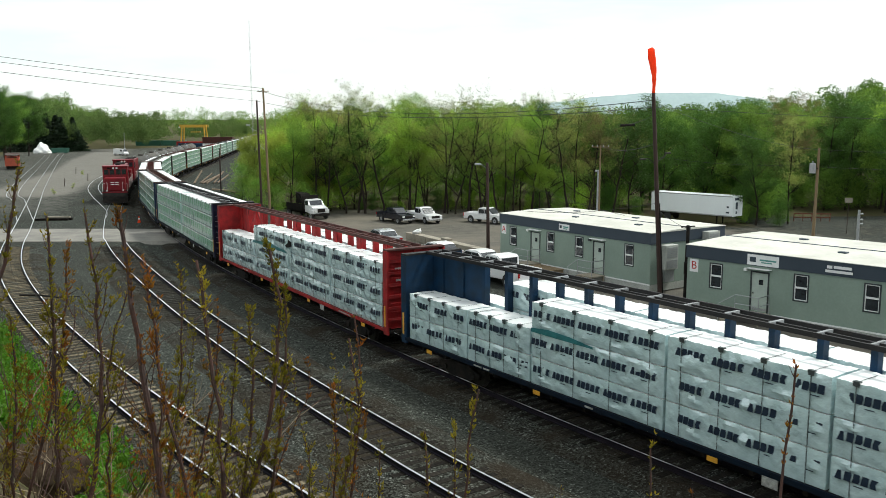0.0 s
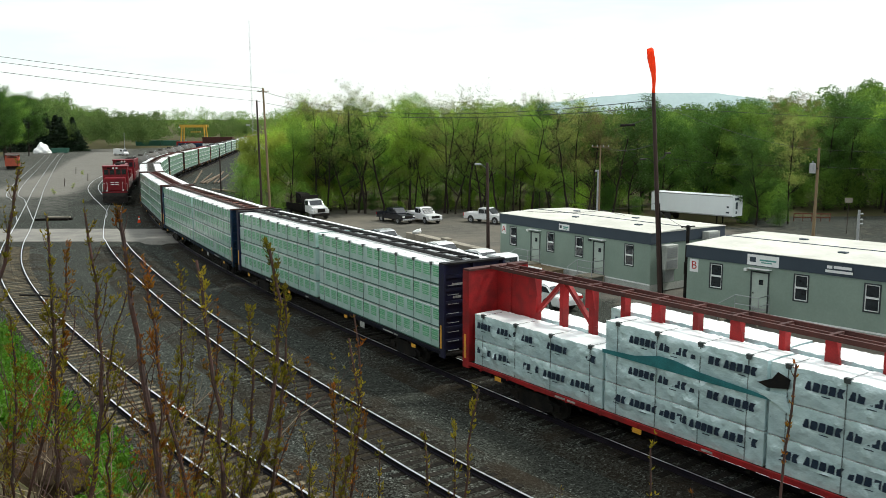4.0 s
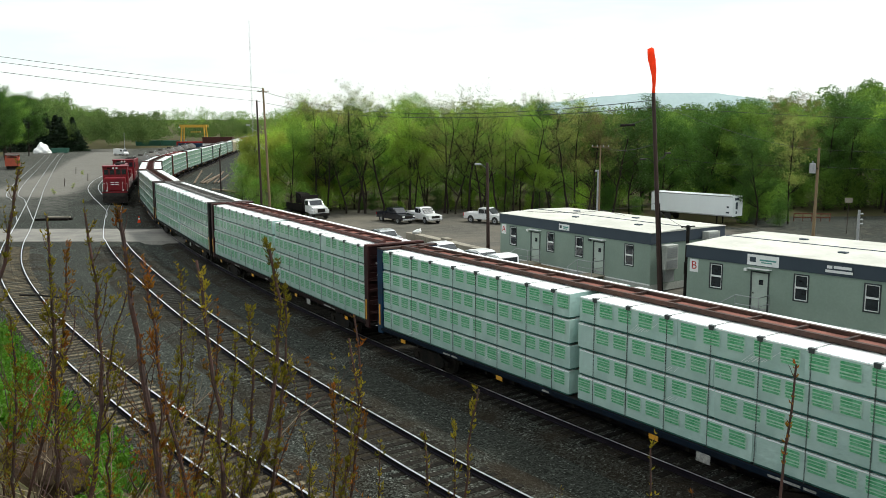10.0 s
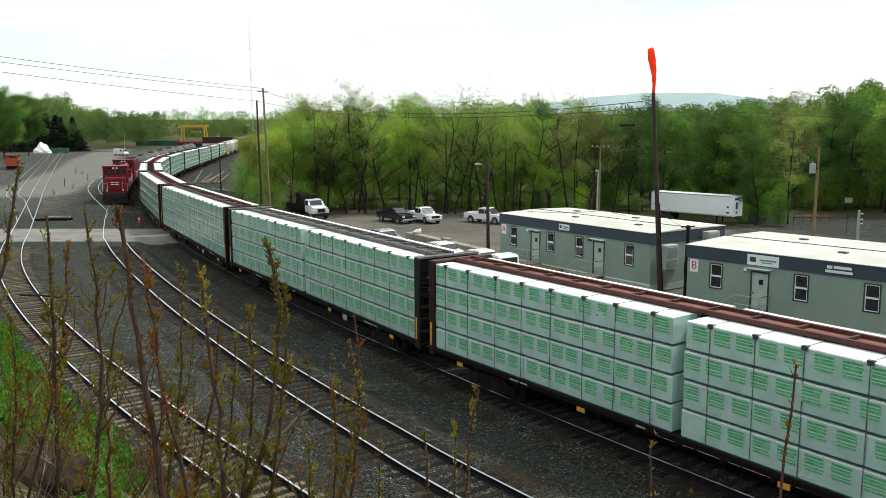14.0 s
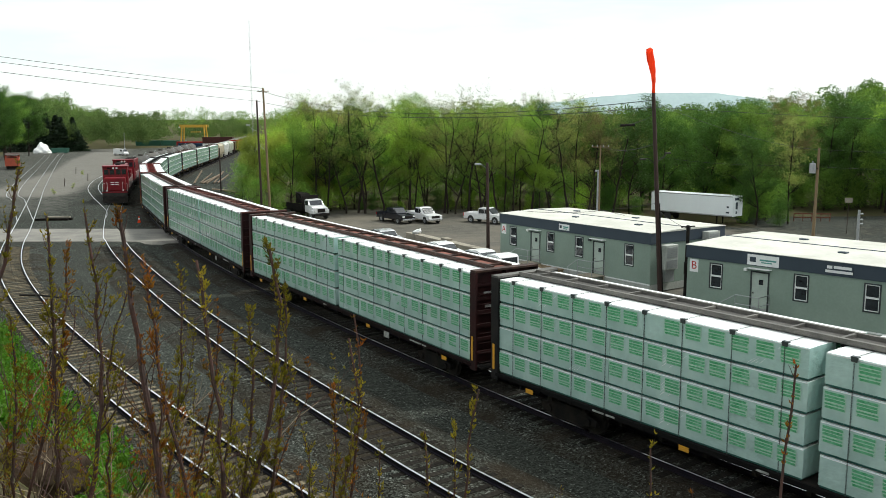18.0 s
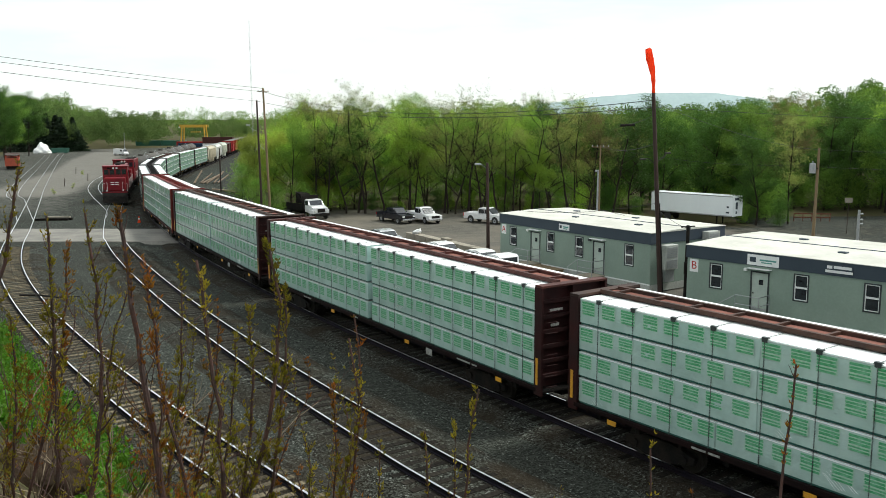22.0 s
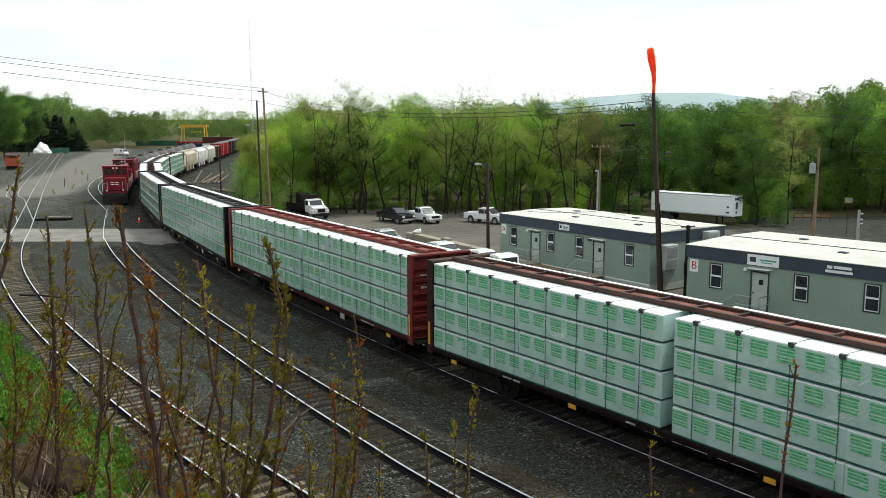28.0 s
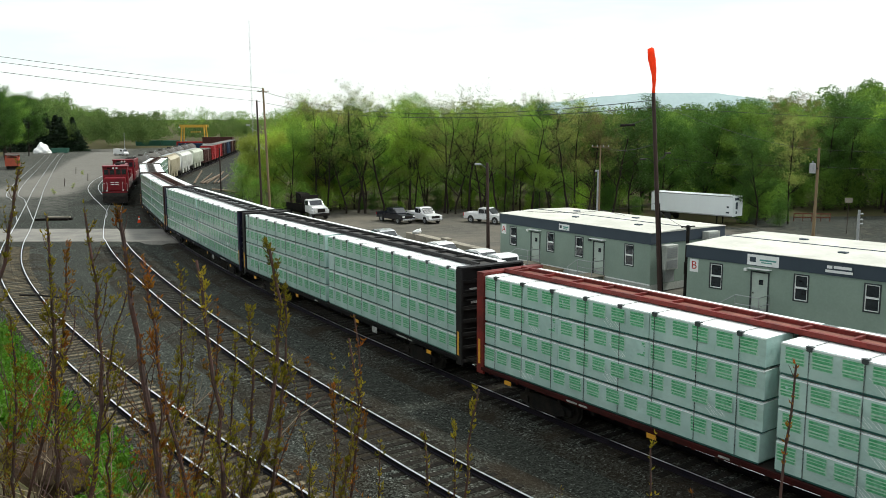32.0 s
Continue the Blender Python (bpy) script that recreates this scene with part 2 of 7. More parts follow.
def ground_z(x, y):
    z = -0.36
    d = away(A_MAIN, x, y)
    if d > 8:
        near = 1 - smooth_step(130, 190, y) * (1 - smooth_step(-10, 30, x))
        z -= max(1.85 * smooth_step(68, 98, y) * smooth_step(9, 19, d), 1.9 * smooth_step(30, 44, d)) * near + 0.9 * smooth_step(44, 75, d) * near
        z += 4.5 * smooth_step(95, 330, d) + 9.5 * smooth_step(30, 170, x) * smooth_step(90, 220, d)
    e = -away(A_T1, x, y)
    if y > 66 and d < -2.6:
        z += 0.325 * smooth_step(66, 73, y) * smooth_step(2.6, 3.4, -d)
    if e > 2.3 and y < 75:
        z += min(8.35, max(0.0, e - 2.6) ** 1.12 * 0.86) * (1 - smooth_step(38, 62, y))
    if e > 30 and y > 150:
        z += 8 * smooth_step(32, 160, e)
    r = math.hypot(x, y)
    if r > 700:
        z += 24 * smooth_step(700, 2200, r)
    return z


def grade(v0, v1, fine, outer, ratio=1.17):
    """Grid lines: even between v0 and v1, wider and wider outside."""
    mid = list(np.arange(v0, v1 + 0.01, fine))
    for s in (1, -1):
        w, v = fine, mid[-1] if s > 0 else mid[0]
        while abs(v) < outer:
            w *= ratio
            v += s * w
            mid.append(v) if s > 0 else mid.insert(0, v)
    return mid


def build_ground():
    xs, ys = grade(-121, 46, 1.25, 2600), grade(2, 300, 2.0, 2600)
    ys = sorted(ys + [v + 1.0 for v in ys if 2 <= v < 110])
    vs, cols = [], []
    for y in ys:
        for x in xs:
            vs.append((x, y, ground_z(x, y)))
            d, e = away(A_MAIN, x, y), -away(A_T1, x, y)
            yard = smooth_step(68, 78, y) * smooth_step(2, 6, -d)
            lane = abs(x - float(np.interp(y, (100, 135, 187, 251, 400), (-54, -64, -79, -103, -150))))
            dust = yard * max(0.40 * smooth_step(84, 100, y) * smooth_step(5, 12, -d), (1 - smooth_step(2.5, 11, lane)) * smooth_step(108, 126, y), 0.2 * smooth_step(-20, -6, -e) * smooth_step(-2, 4, e))
            lot = smooth_step(13, 19, d) * (1 - smooth_step(70, 78, d)) * (1 - smooth_step(118, 135, y))
            track = smooth_step(38, 42, x) * (1 - smooth_step(117, 121, y)) * smooth_step(60, 70, y)
            green = max(smooth_step(1.7, 2.9, e) if y < 72 else smooth_step(14, 22, e), smooth_step(50, 60, d) * smooth_step(100, 112, y), smooth_step(74, 82, d)) * (1 - track)
            lot = max(lot * (1 - 0.6 * smooth_step(28, 36, x)), 0.30 * track)
            if y > 120 and d > 9:
                green = max(green, smooth_step(11, 16, d))
            if math.hypot(x, y) > 400:
                dust, lot, green = 0.0, 0.0, 1.0
            cols.append((dust, green, lot, 1.0))
    nx = len(xs)
    fs = [(j * nx + i, j * nx + i + 1, (j + 1) * nx + i + 1, (j + 1) * nx + i) for j in range(len(ys) - 1) for i in range(nx - 1)]
    me = bpy.data.meshes.new("ground")
    me.from_pydata(vs, [], fs)
    at = me.color_attributes.new("zones", "FLOAT_COLOR", "POINT")
    at.data.foreach_set("color", [c for col in cols for c in col])
    me.shade_smooth()
    m = bpy.data.materials.new("yard ground")
    m.use_nodes = True
    nt = m.node_tree
    b = nt.nodes["Principled BSDF"]
    b.inputs["Roughness"].default_value = 0.95
    b.inputs["Specular IOR Level"].default_value = 0.08
    co = nt.nodes.new("ShaderNodeTexCoord")
    zone = nt.nodes.new("ShaderNodeVertexColor")
    zone.layer_name = "zones"
    sep = nt.nodes.new("ShaderNodeSeparateColor")
    nt.links.new(zone.outputs["Color"], sep.inputs[0])

    def nz(scale, detail=4.0):
        n = nt.nodes.new("ShaderNodeTexNoise")
        n.inputs["Scale"].default_value, n.inputs["Detail"].default_value = scale, detail
        nt.links.new(co.outputs["Object"], n.inputs["Vector"])
        return n.outputs["Fac"]

    def blend(fac, a, c):
        x = nt.nodes.new("ShaderNodeMix")
        x.data_type = "RGBA"
        nt.links.new(fac, x.inputs[0])
        for i, v in ((6, a), (7, c)):
            if isinstance(v, tuple):
                x.inputs[i].default_value = (*v, 1)
            else:
                nt.links.new(v, x.inputs[i])
        return x.outputs[2]

    def span(s, a, c, lo=0.0, hi=1.0):
        r = nt.nodes.new("ShaderNodeMapRange")
        for k, v in (("From Min", a), ("From Max", c), ("To Min", lo), ("To Max", hi)):
            r.inputs[k].default_value = v
        nt.links.new(s, r.inputs["Value"])
        return r.outputs[0]

    def mask(s, n):
        a = nt.nodes.new("ShaderNodeMath")
        a.operation = "MULTIPLY_ADD"
        nt.links.new(n, a.inputs[0])
        a.inputs[1].default_value = 0.9
        nt.links.new(s, a.inputs[2])
        return span(a.outputs[0], 0.75, 1.15)

    big, mid, fine = nz(0.12), nz(0.9), nz(7.0, 6.0)
    vor = nt.nodes.new("ShaderNodeTexVoronoi")
    vor.inputs["Scale"].default_value = 20.0
    nt.links.new(co.outputs["Object"], vor.inputs["Vector"])
    vsep = nt.nodes.new("ShaderNodeSeparateColor")
    nt.links.new(vor.outputs["Color"], vsep.inputs[0])
    stone = blend(span(vsep.outputs[0], 0.25, 1.0), GRAVEL[0], GRAVEL[1])
    stone = blend(span(vsep.outputs[1], 0.955, 0.975), stone, GRAVEL[2])
    gravel = blend(span(mid, 0.35, 0.7, 0.0, 0.55), stone, GRAVEL[3])
    gravel = blend(span(big, 0.45, 0.7, 0.0, 0.3), gravel, (0.026, 0.024, 0.018))
    dust = blend(span(mid, 0.3, 0.7), (0.19, 0.18, 0.158), (0.14, 0.134, 0.118))
    dust = blend(span(big, 0.5, 0.8, 0.0, 0.45), dust, (0.12, 0.112, 0.10))
    lot = blend(span(mid, 0.3, 0.7), (0.135, 0.127, 0.108), (0.092, 0.086, 0.075))
    lot = blend(span(big, 0.42, 0.7), lot, (0.168, 0.150, 0.122))
    green = blend(span(mid, 0.38, 0.58), (0.055, 0.070, 0.018), (0.070, 0.056, 0.034))
    green = blend(span(fine, 0.4, 0.7), green, (0.085, 0.074, 0.040))
    col = blend(mask(sep.outputs[0], mid), gravel, dust)
    col = blend(mask(sep.outputs[2], mid), col, lot)
    col = blend(mask(sep.outputs[1], mid), col, green)
    nt.links.new(col, b.inputs["Base Color"])
    bp = nt.nodes.new("ShaderNodeBump")
    bp.inputs["Strength"].default_value, bp.inputs["Distance"].default_value = 0.7, 0.05
    nt.links.new(vor.outputs["Distance"], bp.inputs["Height"])
    nt.links.new(bp.outputs[0], b.inputs["Normal"])
    return tagged(linked("ground", me, m), "grey gravel rail yard with dusty lot and grassy banks", "ground", kind="structure")


# a far ridge closes the valley, its haze painted into the base colour
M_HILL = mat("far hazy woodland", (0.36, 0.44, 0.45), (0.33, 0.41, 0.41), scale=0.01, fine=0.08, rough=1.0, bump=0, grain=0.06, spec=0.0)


def far_ridge():
    bm = bmesh.new()
    rows = []
    for i in range(81):
        x = 60 + i * 15
        h = 60 + 44 * smooth_step(100, 650, x) - 60 * smooth_step(800, 1200, x) + 5 * noise.noise(Vector((x * 0.012, 0, 0))) + 2 * noise.noise(Vector((x * 0.05, 3, 0)))
        rows.append([bm.verts.new((x, 2500, 0)), bm.verts.new((x, 2600, h)), bm.verts.new((x, 2900, h - 20))])
    for A, B in zip(rows, rows[1:]):
        for k in range(2):
            bm.faces.new((A[k], B[k], B[k + 1], A[k + 1]))
    tagged(part("backdrop_ridge", bm, M_HILL, None, "", None, True), "far wooded ridge on the skyline, haze in its colour", "hill", kind="structure")


far_ridge()
GRAVEL = [(0.010, 0.0105, 0.009), (0.088, 0.097, 0.083), (0.22, 0.23, 0.21), (0.033, 0.036, 0.029)]
build_ground()

M_BALLAST = bpy.data.materials.new("ballast stone")


def stone_bed(m):
    """Loose stones: each its own grey, with a few pale ones, and gaps between them."""
    m.use_nodes = True
    nt = m.node_tree
    b = nt.nodes["Principled BSDF"]
    b.inputs["Roughness"].default_value, b.inputs["Specular IOR Level"].default_value = 0.95, 0.08
    co = nt.nodes.new("ShaderNodeTexCoord")
    vor = nt.nodes.new("ShaderNodeTexVoronoi")
    vor.inputs["Scale"].default_value = 20.0
    big = nt.nodes.new("ShaderNodeTexNoise")
    big.inputs["Scale"].default_value = 0.5
    for n in (vor, big):
        nt.links.new(co.outputs["Object"], n.inputs["Vector"])
    sp = nt.nodes.new("ShaderNodeSeparateColor")
    nt.links.new(vor.outputs["Color"], sp.inputs[0])
    ramp = nt.nodes.new("ShaderNodeValToRGB")
    e = ramp.color_ramp.elements
    e[0].position, e[0].color = 0.25, (*GRAVEL[0], 1)
    e[1].position, e[1].color = 0.93, (*GRAVEL[1], 1)
    pale = e.new(0.97)
    pale.color = (*GRAVEL[2], 1)
    nt.links.new(sp.outputs[0], ramp.inputs["Fac"])
    mx = nt.nodes.new("ShaderNodeMix")
    mx.data_type = "RGBA"
    mx.inputs[7].default_value = (0.026, 0.019, 0.012, 1)
    r = nt.nodes.new("ShaderNodeMapRange")
    for k, v in (("From Min", 0.3), ("From Max", 0.65), ("To Max", 0.85)):
        r.inputs[k].default_value = v
    nt.links.new(big.outputs["Fac"], r.inputs["Value"])
    nt.links.new(r.outputs[0], mx.inputs[0])
    nt.links.new(ramp.outputs["Color"], mx.inputs[6])
    nt.links.new(mx.outputs[2], b.inputs["Base Color"])
    bp = nt.nodes.new("ShaderNodeBump")
    bp.inputs["Strength"].default_value, bp.inputs["Distance"].default_value = 0.9, 0.05
    nt.links.new(vor.outputs["Distance"], bp.inputs["Height"])
    nt.links.new(bp.outputs[0], b.inputs["Normal"])


stone_bed(M_BALLAST)


def cut(line, y0, y1):
    return [p for p in line if y0 <= p.y <= y1]


def build_track(label, line, y0, y1, old=False, worn=-0.02, near=(0, 0), bed=True):
    """A track: bed, two rails and its ties, singly in the near stretch and joined beyond."""
    pts = cut(line, y0, y1)
    tr = empty("railway_track", Matrix.Identity(4), label, "railway track", "yard tracks", "structure")
    if bed:
        bm = bmesh.new()
        sweep(bm, [(-2.4, -0.38), (-1.62, -0.19), (1.62, -0.19), (2.4, -0.38)], pts, closed=False)
        part("ballast_bed", bm, M_BALLAST, tr, "bed of crushed grey stone")
    for side in (-0.7525, 0.7525):
        bm = bmesh.new()
        o = side
        sweep(bm, [(o - .07, -.175), (o + .07, -.175), (o + .07, -.16), (o + .012, -.14), (o + .012, -.045), (o + .036, -.034), (o + .036, -.014),
                   (o + .032, -.005), (o + .02, 0), (o - .02, 0), (o - .032, -.005), (o - .036, -.014), (o - .036, -.034), (o - .012, -.045), (o - .012, -.14), (o - .07, -.16)], pts)
        bm.faces.ensure_lookup_table()
        for f in bm.faces:
            if f.calc_center_median().z > worn:
                f.material_index = 1
        part("rail", bm, [M_RAIL, M_RAIL_TOP], tr, "steel rail with a polished head")
    way = Way(pts)
    rng = random.Random(len(pts) * 7 + int(y0))
    one, rest = None, bmesh.new()
    mt = M_TIE_OLD if old else M_TIE
    s = 0.3
    while s < way.s[-1] - 0.3:
        p, q = way.at(s), way.at(s + 0.2)
        a = math.atan2(q.y - p.y, q.x - p.x) + rng.uniform(-0.02, 0.02)
        h = rng.uniform(-0.187, -0.165)
        if near[0] <= p.y <= near[1]:
            m = Matrix.Translation((p.x, p.y, h)) @ Matrix.Rotation(a, 4, "Z") @ Matrix.Diagonal((1, rng.uniform(0.96, 1.05), 1, 1))
            if one is None:
                one = part("tie", box(bmesh.new(), -0.115, 0.115, -1.3, 1.3, -0.17, 0, bev=0.012), mt, tr, "", m)
            else:
                again(one, m)
        else:
            c, n = math.cos(a), math.sin(a)
            vs = [rest.verts.new((p.x + u * c - v * n, p.y + u * n + v * c, z)) for u in (-0.115, 0.115) for v in (-1.3, 1.3) for z in (-0.24, h)]
            for f in ((0, 1, 3, 2), (4, 6, 7, 5), (0, 4, 5, 1), (2, 3, 7, 6), (1, 5, 7, 3)):
                rest.faces.new([vs[i] for i in f])
        s += 0.52 + rng.uniform(-0.03, 0.03)
    tagged(part("ties", rest, mt, tr), kind="stuff")
    return tr


build_track("running line with dark ties and worn rails", MAIN, -60, 420, worn=-0.001, near=(16, 44))
build_track("yard track with polished rails and dark oily ties", T2, -14, 378, near=(18, 64))
build_track("weathered yard track with pale splitting ties", T1, -12, 300, old=True, near=(18, 62))
build_track("curved siding beside the locomotives", T2B, 84, 250, bed=False)
build_track("siding leading away to the woods", T4, 84, 300, bed=False)

# road crossing: a worn strip of concrete and asphalt flush with the rails
M_CROSS = mat("worn crossing asphalt", (0.22, 0.205, 0.18), (0.14, 0.133, 0.12), scale=0.5, fine=9, rough=0.95, bump=0.2)


def build_crossing():
    bm = bmesh.new()
    n = 60
    rows = []
    for i in range(n + 1):
        u = i / n
        x = -90 + u * 68
        yb, yt = 72.6 - 0.8 * u, 82.0 - 1.6 * u
        rows.append([bm.verts.new((x, yb - 0.6, -0.4)), bm.verts.new((x, yb, -0.012)), bm.verts.new((x, yt, -0.012)), bm.verts.new((x, yt + 0.6, -0.4))])
    for A, B in zip(rows, rows[1:]):
        for k in range(3):
            bm.faces.new((A[k], B[k], B[k + 1], A[k + 1]))
    tagged(part("road", bm, M_CROSS), "pale worn road crossing laid flush between the rails", "road", kind="structure")


build_crossing()

# ---- the train ----
PITCH = 24.55


def lead(t):
    """Place along the running line of the leading load end of the reference car."""
    return 88.98 - 7.380 * t + 0.00783 * t * t


# side wraps: cyan cast of skylit shade tinted into the white film
M_WRAP = mat("white woven lumber wrap", (0.56, 0.755, 0.70), (0.44, 0.63, 0.585), scale=1.3, fine=5.0, rough=0.3, bump=1.0, vary=0.05, grain=0.06)
M_WRAP_B = mat("shiny pale lumber wrap", (0.58, 0.74, 0.75), (0.46, 0.61, 0.63), scale=1.6, fine=3.6, rough=0.25, bump=1.0, vary=0.06, grain=0.08)
# lit copy of the wrap: overhead brightness painted into the pack tops
M_WRAP_LIT = mat("plain white top sheet", (0.88, 0.90, 0.89), (0.80, 0.83, 0.82), scale=1.2, fine=5, rough=0.35, bump=0.2, grain=0.03)
M_PRINT_G = mat("green print on wrap", (0.06, 0.40, 0.16), (0.19, 0.55, 0.31), scale=5, fine=20, rough=0.4, bump=0.05)
M_PRINT_PALE = mat("pale lime print ground", (0.47, 0.71, 0.57), (0.40, 0.63, 0.50), scale=5, fine=20, rough=0.4, bump=0.05)
for film in (M_WRAP, M_WRAP_B, M_PRINT_G, M_PRINT_PALE):   # plastic film: a clear glossy skin
    skin = film.node_tree.nodes["Principled BSDF"].inputs
    film.node_tree.links.new(skin["Normal"].links[0].from_socket, skin["Coat Normal"])
    skin["Coat Weight"].default_value, skin["Coat Roughness"].default_value, skin["Coat IOR"].default_value = 1.0, 0.16, 2.1
    film.node_tree.nodes["Bump"].inputs["Distance"].default_value = 0.07 if film is M_WRAP_B else 0.035
M_PRINT_K = mat("dark navy print on wrap", (0.010, 0.020, 0.042), (0.018, 0.034, 0.06), scale=5, fine=20, rough=0.4, bump=0.05)
M_WRAP_EDGE = mat("dark green wrap hem", (0.02, 0.09, 0.075), (0.03, 0.12, 0.10), rough=0.45)
M_STRAP = mat("dark steel strap", (0.03, 0.045, 0.045), (0.05, 0.06, 0.06), rough=0.5)
M_STENCIL = mat("worn white stencil", (0.42, 0.42, 0.4), (0.2, 0.2, 0.19), scale=9, rough=0.8)
M_TEAL = mat("teal underside of torn wrap", (0.03, 0.18, 0.19), (0.02, 0.13, 0.14), rough=0.5)

M_PLATE_R = mat("dusty rust-red plate", (0.26, 0.115, 0.09), (0.17, 0.075, 0.06), scale=1.5, rough=0.9, spec=0.15)
M_PLATE_K = mat("dusty grey plate", (0.11, 0.105, 0.1), (0.07, 0.066, 0.062), scale=1.5, rough=0.9, spec=0.15)

COLS = {"navy": ((0.008, 0.009, 0.04), (0.014, 0.014, 0.03)), "blue": ((0.003, 0.030, 0.078), (0.005, 0.021, 0.045)), "red": ((0.36, 0.014, 0.016), (0.20, 0.014, 0.015)),
        "maroon": ((0.034, 0.006, 0.006), (0.020, 0.006, 0.006)), "brown": ((0.07, 0.017, 0.011), (0.038, 0.012, 0.009)), "black": ((0.008, 0.008, 0.009), (0.016, 0.014, 0.013)),
        "rust": ((0.065, 0.03, 0.02), (0.03, 0.017, 0.013)), "oxide": ((0.085, 0.026, 0.02), (0.05, 0.018, 0.015)), "pale": ((0.30, 0.31, 0.32), (0.2, 0.205, 0.21)),
        "redbrown": ((0.17, 0.02, 0.015), (0.10, 0.016, 0.013)),
        "grey": ((0.15, 0.14, 0.125), (0.09, 0.085, 0.078))}
PAINTS = {k: mat(k + " railcar paint", *COLS[k], scale=1.8, rough=0.65, vary=0.1, spec=0.3) for k in COLS}

# sill paint cut to a quarter for grime and for shade under the load
GRIMY_SHADED = {k: mat("grimy " + v.name, *[tuple(0.25 * c + 0.003 for c in col) for col in cols], scale=2.5, rough=0.85, spec=0.15)
         for k, v, cols in ((k, PAINTS[k], COLS[k]) for k in COLS)}


MARK_FORMS = (((0, 0), (1, 0), (0.74, 1), (0.26, 1)), ((0, 0), (0.95, 0), (1, 0.7), (0.85, 1), (0, 1)), ((0, 0), (0.85, 0), (1, 0.3), (0.85, 1), (0, 1)),
              ((0, 0), (1, 0), (0.9, 1), (0, 1)), ((0.12, 0), (1, 0), (0.7, 0.5), (1, 1), (0.12, 1), (0, 0.5)))


